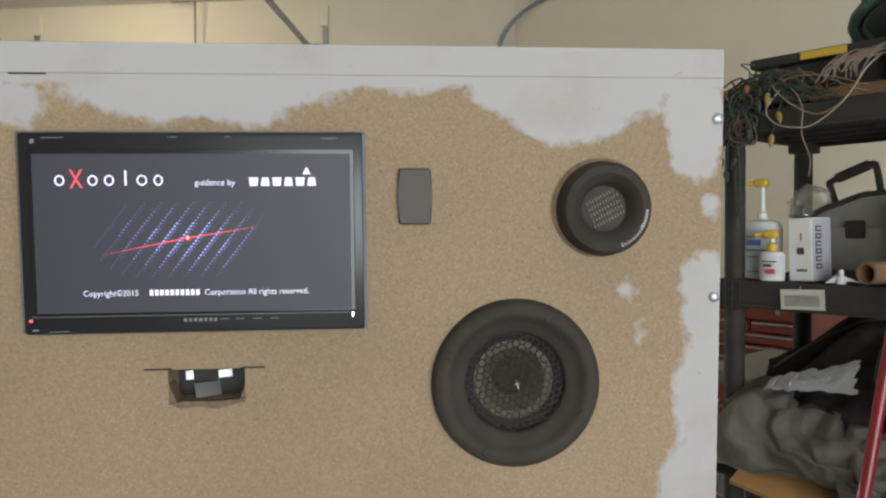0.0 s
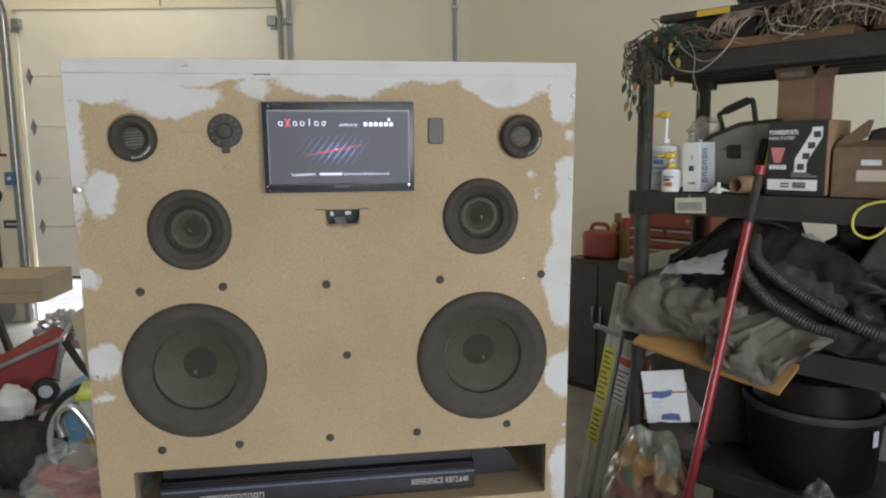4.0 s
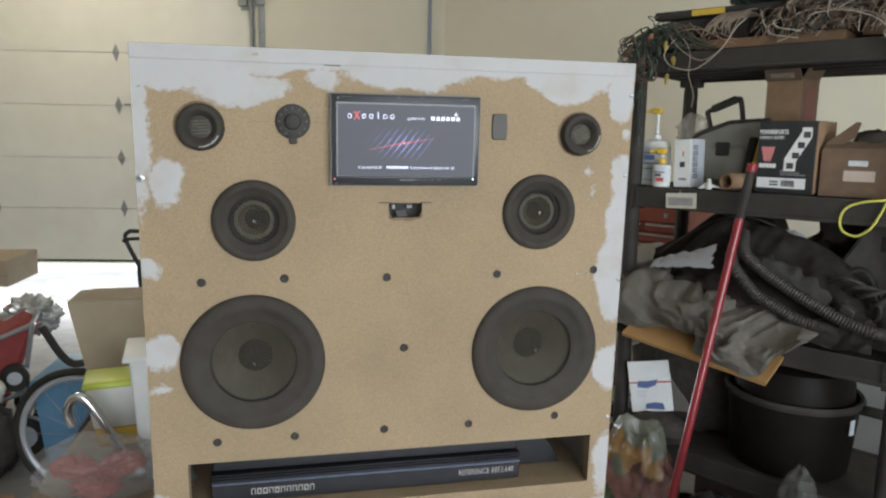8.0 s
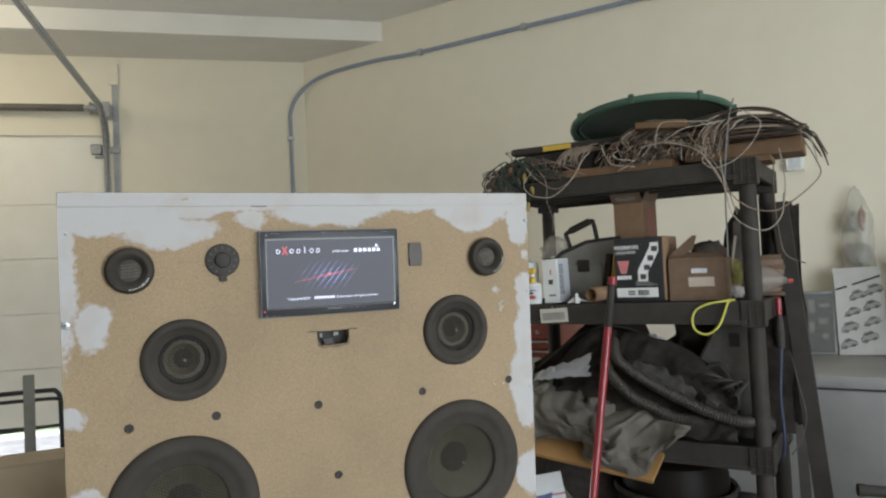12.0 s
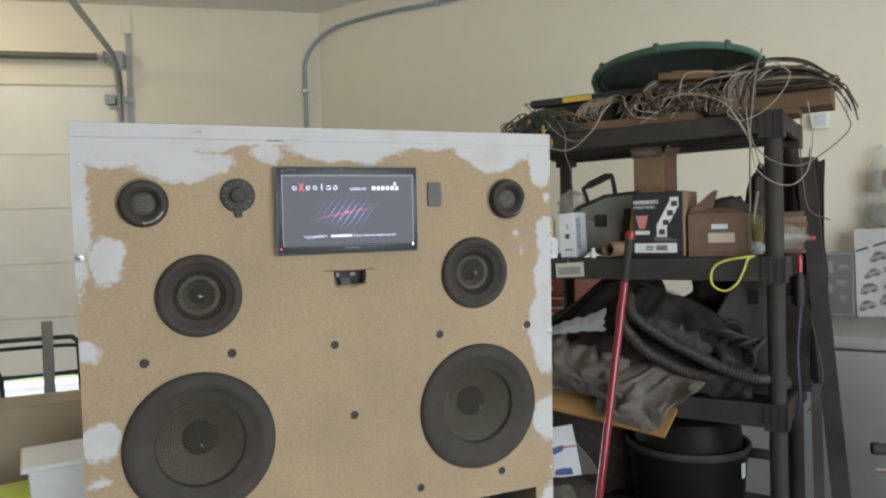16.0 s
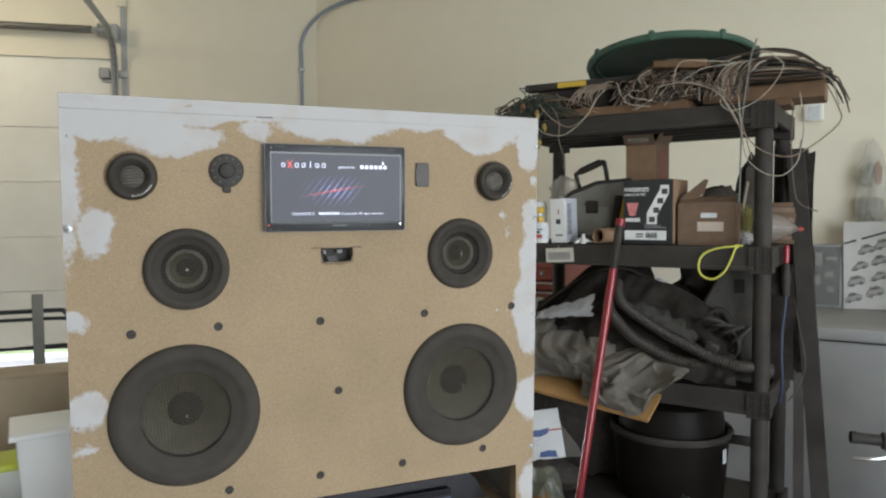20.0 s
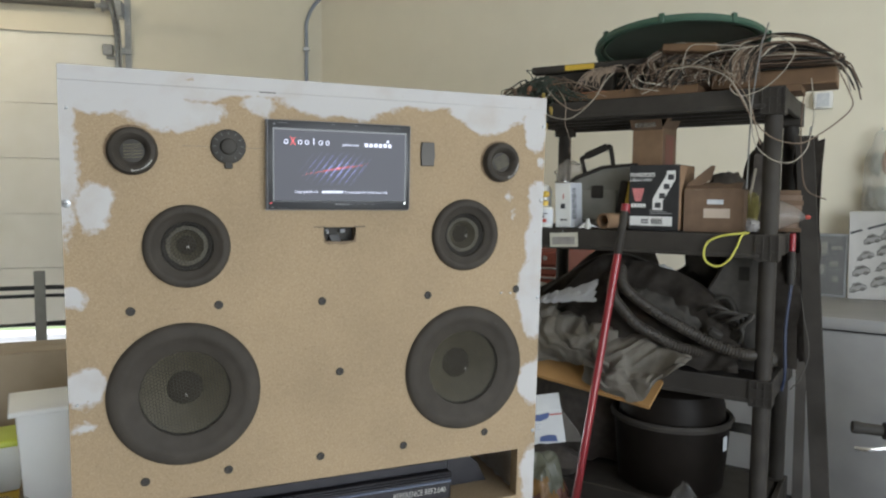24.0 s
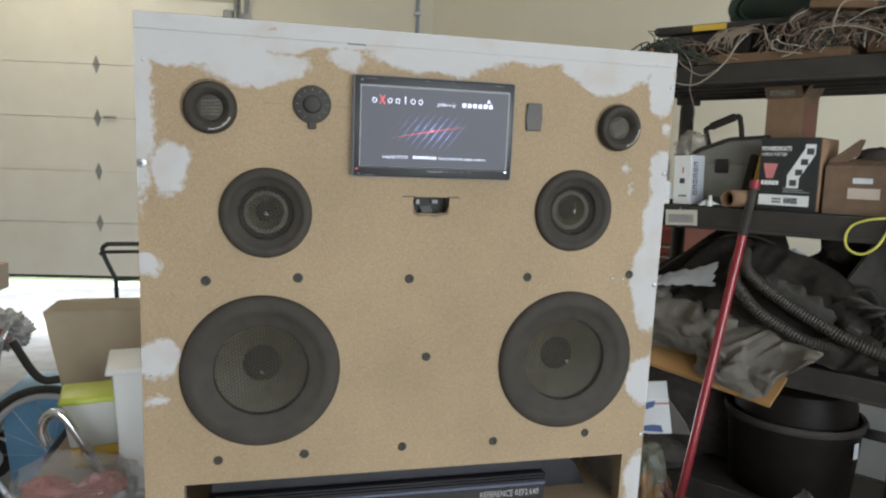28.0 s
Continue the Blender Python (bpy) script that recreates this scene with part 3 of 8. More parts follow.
def speaker(x, z, R, kind, label, turn):
    s = thing("loudspeaker", BOX @ at(x, -0.0003, z) @ FACE @ Matrix.Rotation(radians(turn), 4, "Z"), label, "speaker", kind)
    g = R * 0.625
    part("frame", lathe([(g * 0.95, -0.005), (g * 0.95, -0.001), (g * 0.99, 0.0006), (R * 0.70, 0.0016), (R * 0.775, 0.0046), (R * 0.815, 0.0066), (R * 0.86, 0.0069), (R * 0.94, 0.0060), (R * 0.985, 0.0038), (R, 0.0), (R * 0.9, 0.0), (g * 0.95, -0.005)], 64), FRAME, s, "black textured plastic rim", smooth=50)
    part("grille", honeycomb(g, 0.0040, 0.0030, 0.105), MESHMAT, s, "perforated honeycomb grille", smooth=None, m=at(0, 0, -0.0012))
    big = R > 0.06
    edge = g * (0.93 if big else 0.77)
    part("surround", lathe([(g * 1.0, -0.006), ((g + edge) / 2, -0.0045), (edge, -0.0075)], 40), RUBBER, s)
    part("cone", lathe([(edge, -0.0077), (edge * 0.80, -R * 0.16), (g * 0.36, -R * 0.36)], 40), CONE, s, "olive paper cone")
    part("dust_cap", lathe([(g * 0.40, -R * 0.345), (g * 0.35, -R * 0.335), (g * 0.24, -R * 0.315), (0, -R * 0.305)], 24), CAP, s)
    part("basket", lathe([(g * 1.02, -0.005), (g * 0.92, -R * 0.5), (0, -R * 0.52)], 24), RUBBER, s)
    for k in range(4):
        a = radians(45 + 90 * k)
        part("screw", lathe([(0, 0.0013), (0.0022, 0.0012), (0.0030, 0.0004), (0.0030, -0.001)], 10, at(R * 0.86 * math.cos(a), R * 0.86 * math.sin(a), 0.0060)), FRAME, s)
    part("badge", join(plate([(-0.0004, -0.003), (0.0004, -0.003), (0.0007, 0.0022), (0.0002, 0.0022)], -0.0003, 0.0003), plate([(-0.0017, -0.0004), (0.0017, -0.0001), (0.0017, 0.0003), (-0.0017, 0.0001)], -0.0004, 0.0002)), PRINTGREY, s, m=at(0, 0, 0.0030) @ Matrix.Rotation(radians(-90), 4, "X"))
    return s


speaker(*BIG[0], "woofers", "large round black woofer with a honeycomb grille", 12)
speaker(*BIG[1], "woofers", "large round black woofer with a dusty honeycomb grille", 35)
speaker(*MID[0], "midrange speakers", "small round black midrange speaker with a honeycomb grille", 20)
speaker(*MID[1], "midrange speakers", "small round black midrange speaker fixed beside a volume knob", 48)


RAWEDGE = material("raw_edge", (0.10, 0.065, 0.038), 0.9, colour2=(0.17, 0.12, 0.07), scale=300)
PRINTPALE = material("pale_lettering", (0.34, 0.33, 0.31), 0.6)


def tweeter(x, z, R, turn):
    s = thing("tweeter", BOX @ at(x, -0.0003, z) @ FACE @ Matrix.Rotation(radians(turn), 4, "Z"), "black dished tweeter with a slotted gold grille", "tweeter", "tweeters")
    part("rim", lathe([(R * 0.48, 0.0022), (R * 0.53, 0.0040), (R * 0.60, 0.0080), (R * 0.74, 0.0105), (R * 0.88, 0.0095), (R * 0.97, 0.0060), (R, 0.0), (R * 0.4, 0.0)], 48), FRAME, s, "satin black dished rim")
    part("cut_edge", lathe([(R * 0.90, 0.0003), (R * 1.035, 0.0003), (R * 1.045, 0.0)], 48, at(-0.0012, 0.0012, 0)), RAWEDGE, s, "rough cut edge of the hole")
    part("plate", lathe([(0, 0.0026), (R * 0.40, 0.0026), (R * 0.50, 0.0018)], 28), RUBBER, s)
    gold = bpy.data.materials.get("gold_mesh") or material("gold_mesh", (0.15, 0.125, 0.065), 0.5, 0.3)
    slots = bmesh.new()
    for j in range(5):
        for i in range(11):
            px, py = (i - 5) * 0.0018 + j * 0.0004, (j - 2) * 0.0034
            if math.hypot(px, py) < R * 0.46:
                box(px - 0.00022, py - 0.0009, 0.0026, px + 0.00022, py + 0.0009, 0.0029, bm=slots)
    part("slots", slots, gold, s, "gold mesh behind narrow slots")
    bars = bmesh.new()
    for k in range(15):
        a = radians(-96 + 4.6 * k)
        wide = 0.00045 if k < 9 else 0.00070
        own = box(-wide, -0.0007, 0, wide, 0.0007 if k not in (0, 9) else 0.0013, 0.0002)
        own.transform(Matrix.Translation((R * 0.82 * math.cos(a), R * 0.82 * math.sin(a), 0.0103)) @ Matrix.Rotation(a + radians(90), 4, "Z"))
        join(bars, own)
    part("maker_mark", bars, PRINTPALE, s, "small white maker's mark as plain bars")


tweeter(0.5230, -0.0888, 0.0266, 28)
tweeter(0.0705, -0.0888, 0.0263, 5)

kn = thing("volume_knob", BOX @ at(0.1717, -0.0003, -0.0805) @ FACE, "round black volume knob with grey tick marks", "knob")
part("dial", lathe([(0, 0.0085), (0.0075, 0.0085), (0.0085, 0.0078), (0.0095, 0.0040), (0.0175, 0.0036), (0.0196, 0.0022), (0.0198, 0.0)], 40), RUBBER, kn)
ticks = bmesh.new()
for k in range(11):
    a = radians(-60 + 30 * k)
    own = box(-0.0005, -0.0016, 0, 0.0005, 0.0016, 0.0003)
    own.transform(Matrix.Translation((0.0152 * math.cos(a), 0.0152 * math.sin(a), 0.0037)) @ Matrix.Rotation(a + radians(90), 4, "Z"))
    join(ticks, own)
part("ticks", ticks, material("grey_print", (0.075, 0.073, 0.07), 0.6), kn)
part("tab", box(-0.0045, -0.0255, 0, 0.0045, -0.017, 0.0030, 0.001), RUBBER, kn)

rk = thing("rocker_switch", BOX @ at(0.4177, 0, -0.0815), "dark smoked plastic rocker with rounded corners", "switch")
part("cover", plate([(-0.0080, -0.0152), (0.0080, -0.0152), (0.0088, -0.0138), (0.0095, 0.0), (0.0088, 0.0138), (0.0080, 0.0152), (-0.0080, 0.0152), (-0.0088, 0.0138), (-0.0095, 0.0), (-0.0088, -0.0138)], -0.0030, 0, bevel=0.0008), material("smoked_plastic", (0.045, 0.040, 0.033), 0.6, colour2=(0.060, 0.053, 0.044), scale=30), rk)

for k, (x, z) in enumerate([(0.0645, -0.2676), (0.1590, -0.2649), (0.2815, -0.2665), (0.4221, -0.2654), (0.5531, -0.2628), (0.3043, -0.3579), (0.0755, -0.4684), (0.1680, -0.4672), (0.2800, -0.4660), (0.3912, -0.4665), (0.5105, -0.4630)]):
    part("bolt_head", lathe([(0, 0.0002), (0.0020, 0.0003), (0.0026, 0.0012), (0.0046, 0.0010), (0.0053, 0.0)], 16), RUBBER, sb, "black sunk bolt head", m=at(x, -0.0002, z) @ FACE)
for k, (x, z, r) in enumerate([(0.0047, -0.1466, 0.0046), (0.5890, -0.0387, 0.0032), (0.5885, -0.1397, 0.0030), (0.5888, -0.2758, 0.0030), (0.0078, -0.0458, 0.0016), (0.0085, -0.3700, 0.0018), (0.5880, -0.4700, 0.0028), (0.5300, -0.2670, 0.0014), (0.5445, -0.2676, 0.0014)]):
    s = part("screw_head", lathe([(0, 0.0016), (r * 0.6, 0.0015), (r, 0.0006), (r, 0.0)], 14), STEEL, sb, "steel screw head", m=at(x, -0.0003, z) @ FACE)
    if r > 0.004:
        part("cross_slot", join(box(-r * 0.6, -0.0004, 0.0014, r * 0.6, 0.0004, 0.0019), box(-0.0004, -r * 0.6, 0.0014, 0.0004, r * 0.6, 0.0019)), RUBBER, s)
for x0, x1, z in [(0.122, 0.151, -0.0812), (0.192, 0.212, -0.0816)]:
    part("pencil_line", box(x0, -0.0002, z - 0.00025, x1, 0.0004, z + 0.00025), material("pencil", (0.16, 0.13, 0.10), 0.8) if x0 < 0.15 else bpy.data.materials["pencil"], sb, "faint pencil line")
for x0, x1, z in [(0.207, 0.226, -0.0165), (0.2705, 0.285, -0.1742), (0.322, 0.335, -0.1742)]:
    part("gouge", box(x0, -0.0004, z - 0.0005, x1, 0.0006, z + 0.0005), RUBBER, sb, "dark saw nick in the board")

# torn cut-out below the screen with a bent reflector in it
CUTBOARD = material("cut_board", (0.10, 0.07, 0.045), 0.85, colour2=(0.16, 0.115, 0.07), scale=300)
sk = thing("aux_socket", BOX @ at(0.3035, 0.0, -0.184), "shiny bent metal socket panel in a rough cut-out", "socket")
part("back", box(-0.0225, 0.0195, -0.013, 0.0225, 0.0215, 0.013), RUBBER, sk)
part("corner", plate([(-0.0210, -0.0128), (-0.0110, -0.0128), (-0.0165, -0.0085), (-0.0195, -0.0020), (-0.0210, 0.004)], 0.0008, 0.012), CUTBOARD, sk)
part("corner", plate([(0.0210, -0.0128), (0.0120, -0.0128), (0.0170, -0.0085), (0.0195, -0.0020), (0.0210, 0.004)], 0.0008, 0.012), CUTBOARD, sk)
for x0, x1, z0, z1, tilt in [(-0.0150, -0.0110, 0.0005, 0.0055, 14), (0.0030, 0.0105, 0.0015, 0.0058, 11), (-0.010, 0.004, -0.0098, -0.001, 40)]:
    part("facet", box(x0 - (x0 + x1) / 2, -0.0005, z0 - (z0 + z1) / 2, x1 - (x0 + x1) / 2, 0.0005, z1 - (z0 + z1) / 2), STEEL, sk, "dull bent metal", m=at((x0 + x1) / 2, 0.014, (z0 + z1) / 2, -tilt, 0, 24))
part("lip", plate([(-0.0205, -0.0095), (-0.014, -0.0120), (-0.004, -0.0112), (0.006, -0.0125), (0.0205, -0.0085), (0.0205, -0.0070), (0.006, -0.0085), (-0.012, -0.0080)], -0.0006, 0.004), CUTBOARD, sk, "torn board edge")

# ---- head unit ----
hu = thing("touch_screen_stereo", BOX @ at(0.3023, 0, -0.1015), "double-height car stereo with a lit splash screen", "car stereo")
part("housing", box(-0.0882, -0.0100, -0.0512, 0.0882, 0.0, 0.0540, 0.0022, 2), GLOSSBLACK, hu)
GREYTRIM = material("grey_trim", (0.09, 0.09, 0.095), 0.4, 0.3, colour2=(0.14, 0.14, 0.15), scale=60)
part("trim_ring", sheet(-0.0890, -0.0520, 0.0890, 0.0546, -0.0040, -0.0006, [(-0.0870, -0.0500, 0.0870, 0.0526)]), GREYTRIM, hu, "scuffed grey trim ring")
part("trim_edge", tube([(-0.0876, -0.0101, 0.0537), (0.0876, -0.0101, 0.0537)], 0.0005, 6), GREYTRIM, hu)
part("trim_edge", tube([(-0.0878, -0.0101, -0.050), (-0.0878, -0.0101, 0.0532)], 0.0005, 6), GREYTRIM, hu)
part("trim_edge", tube([(0.0878, -0.0101, -0.050), (0.0878, -0.0101, 0.0532)], 0.0005, 6), GREYTRIM, hu)
GLASS = material("screen_glass", (0.012, 0.012, 0.016), 0.2)
part("glass", box(-0.0822, -0.0108, -0.0405, 0.0830, -0.0098, 0.0450, 0.0003), GLASS, hu, "smoked glass screen")
part("bezel_line", tube([(-0.0830, -0.0109, -0.0415), (0.0800, -0.0109, -0.0415)], 0.00035, 6), GREYTRIM, hu)
GLOW = 0.10
DISPLAY = glowing("display_field", (0.21, 0.195, 0.30), GLOW * 0.78)
part("display", box(-0.0802, -0.0112, -0.0398, 0.0808, -0.0109, 0.0425), DISPLAY, hu, "dark violet lit display")
LIT = glowing("display_white", (0.85, 0.86, 1.0), GLOW * 8)
BRIGHT = glowing("display_blue_white", (0.42, 0.46, 1.0), GLOW * 7)
VIOLET = glowing("display_violet", (0.30, 0.31, 0.80), GLOW * 4.5)
DIM = glowing("display_dim", (0.20, 0.20, 0.46), GLOW * 2.2)
HOT = glowing("display_red", (1.0, 0.10, 0.10), GLOW * 7)
Y = -0.0114
bright, dots, dim = bmesh.new(), bmesh.new(), bmesh.new()
for j in range(10):
    for i in range(26):
        x = -0.048 + j * 0.0082 + (i - 12.5) * 0.00118
        z = -0.0018 + (i - 12.5) * 0.00152
        far = math.hypot((x + 0.003) / 0.050, (z + 0.002) / 0.024)
        if far > 1.0:
            continue
        to = bright if far < 0.42 else dots if far < 0.72 else dim
        s_ = 0.00062 - 0.00028 * far
        box(x - s_, Y, z - s_ * 0.8, x + s_, Y + 0.0002, z + s_ * 0.8, bm=to)
        if far < 0.85:
            box(x + 0.0016 - s_ * 0.6, Y, z - s_ * 0.9, x + 0.0016 + s_ * 0.6, Y + 0.0002, z + s_ * 0.5, bm=dots if far < 0.4 else dim)
part("lattice_core", bright, BRIGHT, hu, "blue-white dotted slanting lines")
part("lattice", dots, VIOLET, hu, "violet dotted slanting lines")
part("lattice_edge", dim, DIM, hu, "faint violet dotted lines")
part("streak", plate([(-0.0480, -0.0098), (-0.0040, -0.0016), (0.0360, 0.0052), (-0.0040, -0.0007)], Y - 0.0002, Y), HOT, hu, "thin red streak of light")
part("spark", lathe([(0, 0.0004), (0.0005, 0.0003), (0.0008, 0)], 14, FACE), glowing("display_spark", (1.0, 0.45, 0.45), GLOW * 10), hu, m=at(-0.0034, Y - 0.0002, -0.0010))
for a in range(6):
    t_ = radians(60 * a + 12)
    part("spark_ray", plate([(-0.0003 * math.sin(t_), 0.0003 * math.cos(t_)), (0.0003 * math.sin(t_), -0.0003 * math.cos(t_)), (0.0026 * math.cos(t_), 0.0026 * math.sin(t_))], Y - 0.0001, Y + 0.0001), HOT, hu, m=at(-0.0034, 0, -0.0010))
for k, (w_, h_) in enumerate([(0.0042, 0.0048), (0, 0), (0.0042, 0.0048), (0.0042, 0.0048), (0.0010, 0.0078), (0.0046, 0.0048), (0.0040, 0.0048)]):
    x = -0.0667 + k * 0.0082
    if w_ > 0.002:
        ring = [(x + w_ / 2 * math.cos(radians(a)), Y, 0.0265 + h_ / 2 + h_ / 2 * math.sin(radians(a))) for a in range(0, 361, 24)]
        part("maker_mark", tube(ring, 0.00042, 6), LIT, hu, "white mark as a plain ring")
    elif w_:
        part("maker_mark", box(x - w_ / 2, Y, 0.0262, x + w_ / 2, Y + 0.0002, 0.0262 + h_), LIT, hu, "white mark as a plain bar")
part("maker_mark", join(plate([(-0.0618, 0.0250), (-0.0607, 0.0250), (-0.0553, 0.0345), (-0.0564, 0.0345)], Y, Y + 0.0002), plate([(-0.0618, 0.0345), (-0.0607, 0.0345), (-0.0552, 0.0250), (-0.0564, 0.0250)], Y - 0.0002, Y)), HOT, hu, "red crossed mark")
words("guidance by", 0.0046, LIT, hu, at(0.0008, Y, 0.0262), squeeze=0.95)
for k in range(6):
    x = 0.0285 + k * 0.0060
    part("maker_mark", plate([(x, 0.0258), (x + 0.0046, 0.0258), (x + 0.0040, 0.0302), (x + 0.0008, 0.0302)] if k % 2 else [(x + 0.0004, 0.0258), (x + 0.0042, 0.0258), (x + 0.0048, 0.0302), (x, 0.0302)], Y, Y + 0.0002), LIT, hu, "white mark as a plain block", smooth=None)
part("maker_mark", plate([(0.0562, 0.0318), (0.0604, 0.0318), (0.0583, 0.0358)], Y, Y + 0.0002), LIT, hu, "small white triangle")
words("Copyright©2015", 0.00435, LIT, hu, at(-0.0572, Y, -0.0310), squeeze=0.95)
for k in range(10):
    part("blocked_letter", box(-0.0236 + k * 0.00262, Y, -0.0310, -0.0218 + k * 0.00262, Y + 0.0002, -0.0280), LIT, hu)
words("Corporation All rights reserved.", 0.00435, LIT, hu, at(0.0043, Y, -0.0310), squeeze=0.95)
PRINT = material("grey_lettering", (0.16, 0.16, 0.165), 0.5)
for k in range(7):
    part("maker_mark", box(-0.0070 + k * 0.0026, -0.0104, -0.0452, -0.0070 + k * 0.0026 + 0.0016, -0.0099, -0.0434), PRINT, hu, "small grey mark as a plain bar")
for x in (0.014, 0.022, 0.031, 0.040):
    part("button", box(x - 0.0022, -0.0104, -0.0444, x + 0.0022, -0.0098, -0.0438, 0.0001), GREYTRIM, hu)
for x, z, w_, h_ in ((-0.0800, 0.0490, 0.0022, 0.0024), (-0.0700, 0.0508, 0.0120, 0.0005), (-0.0100, 0.0512, 0.0050, 0.0006), (0.0180, 0.0513, 0.0030, 0.0005), (-0.0820, -0.0485, 0.0030, 0.0012), (-0.0700, -0.0494, 0.0110, 0.0005), (0.0700, 0.0506, 0.0090, 0.0005)):
    part("scuff", plate([(-w_ / 2, -h_ / 2), (w_ / 2, -h_ / 3), (w_ / 2.4, h_ / 2), (-w_ / 2.2, h_ / 2.6)], -0.0103, -0.0100), PRINT, hu, "pale chip in the black bezel", m=at(x, 0, z))
part("indicator", box(-0.0850, -0.0104, -0.0442, -0.0833, -0.0098, -0.0428), glowing("red_led", (1.0, 0.12, 0.12), GLOW * 9), hu, "small red indicator lamp")
part("chip", box(0.0810, -0.0104, -0.0440, 0.0818, -0.0098, -0.0415), CHROME, hu, "bright scuff on the bezel")

# ---- amplifier in the slot ----
ANOD = material("blue_black_anodised", (0.019, 0.0180, 0.0205), 0.40, 0.45, colour2=(0.029, 0.0275, 0.0315), scale=40)
am = thing("car_amplifier", BOX @ at(0, 0, -0.5637), "long blue-black finned car amplifier in a slot", "amplifier")
part("body", box(0.062, 0.022, 0.0005, 0.4715, 0.235, 0.0400, 0.002), ANOD, am)
for k in range(9):
    y = 0.030 + k * 0.022
    part("fin", box(0.064, y, 0.0400, 0.4700, y + 0.010, 0.0590 - 0.004 * (k < 2), 0.002), ANOD, am)
for z in (0.0325, 0.0362, 0.0398):
    part("front_rib", box(0.064, 0.0185, z, 0.4712, 0.0222, z + 0.0014, 0.0004), ANOD, am)
part("front_strip", box(0.064, 0.0195, 0.0260, 0.4712, 0.0222, 0.0290, 0.0006), material("steel_blue", (0.13, 0.15, 0.21), 0.3, 0.6), am, "steel-blue edge strip")
words("REFERENCE REF2.640", 0.0118, PRINTPALE, am, at(0.3850, 0.0214, 0.0120), squeeze=0.72)
for k in range(11):
    x = 0.112 + k * 0.0074
    part("maker_mark", sheet(x, 0.0100, x + 0.0055, 0.0182, 0.0212, 0.0216, [(x + 0.0013, 0.0114, x + 0.0042, 0.0168)] if k in (1, 2, 4, 9) else [(x + 0.0010, 0.0090, x + 0.0045, 0.0170)]), PRINTPALE, am, "white mark as a plain bar", smooth=None)
cover = plate([(0.4715, 0.0), (0.5450, 0.0), (0.5300, 0.030), (0.5050, 0.050), (0.4715, 0.055)], 0.060, 0.230)
part("end_block", cover, ANOD, am)

# ---- white cabinet under it ----
wc = thing("white_cabinet", pose(-0.30, -0.30, 0, 0, 0, 0.97), "white painted cabinet that carries the speaker box", "cabinet")
part("carcass", box(0.0, 0.02, 0.0, 0.60, 0.66, 0.925, 0.003), WHITE, wc)
part("top", box(-0.004, 0.0, 0.9255, 0.612, 0.67, 0.9475, 0.003), WHITE, wc, "smooth white worktop")
part("door", box(0.004, 0.0, 0.08, 0.298, 0.019, 0.92, 0.003), WHITE, wc)
part("door", box(0.302, 0.0, 0.08, 0.596, 0.019, 0.92, 0.003), WHITE, wc)
# ---- plastic shelf unit ----
sh = thing("shelf_unit", SHELF, "black resin shelf unit crowded with garage clutter", "shelf")
LONG, DEPTH = 0.89, 0.45
TIERS = (1.731, 1.300, 0.862, 0.425)
for k, z in enumerate(TIERS):
    t = 0.052 if k == 0 else 0.062
    tier = part("tier", box(0.03, 0.02, z - 0.022, LONG - 0.03, DEPTH - 0.02, z, 0.003), BLACKPLASTIC, sh)
    for y0, y1 in ((0.0, 0.018), (DEPTH - 0.018, DEPTH)):
        part("rail", join(box(0.045, y0, z - t, LONG - 0.045, y1, z + 0.004, 0.003), box(0.05, y0 - 0.004 if y0 == 0 else y1 - 0.004, z - t - 0.004, LONG - 0.05, y0 + 0.006 if y0 == 0 else y1 + 0.004, z - t + 0.008, 0.002)), BLACKPLASTIC, tier)
    for x0 in (0.0, LONG - 0.018):
        part("end_rail", box(x0, 0.045, z - t, x0 + 0.018, DEPTH - 0.045, z + 0.004, 0.003), BLACKPLASTIC, tier)
    for j in range(4):
        part("rib", box(0.06, 0.06 + j * 0.1, z - 0.05, LONG - 0.06, 0.075 + j * 0.1, z - 0.0225), BLACKPLASTIC, tier)
    for cx in (0.030, LONG - 0.030):
        for cy in (0.030, DEPTH - 0.030):
            own = box(cx - 0.032, cy - 0.032, z - 0.075, cx + 0.032, cy + 0.032, z + 0.006, 0.004)
            for fy in ((cy - 0.0352, cy - 0.0322) if cy < 0.2 else (cy + 0.0322, cy + 0.0352),):
                part("socket_grid", sheet(cx - 0.033, z - 0.074, cx + 0.033, z + 0.005, fy[0], fy[1], [(cx - 0.029 + i * 0.0205, z - 0.070 + j * 0.0245, cx - 0.029 + i * 0.0205 + 0.0165, z - 0.070 + j * 0.0245 + 0.0205) for i in range(3) for j in range(3)]), BLACKPLASTIC, tier, smooth=None)
            part("corner_socket", own, BLACKPLASTIC, tier)
for cx in (0.030, LONG - 0.030):
    for cy in (0.030, DEPTH - 0.030):
        for za, zb in zip((0.0, 0.430, 0.868, 1.306), (0.350, 0.787, 1.225, 1.657)):
            part("post", lathe([(0.0, za), (0.024, za), (0.0255, za + 0.02), (0.0255, zb - 0.02), (0.024, zb), (0.0, zb)], 20, at(cx, cy, 0)), BLACKPLASTIC, sh)

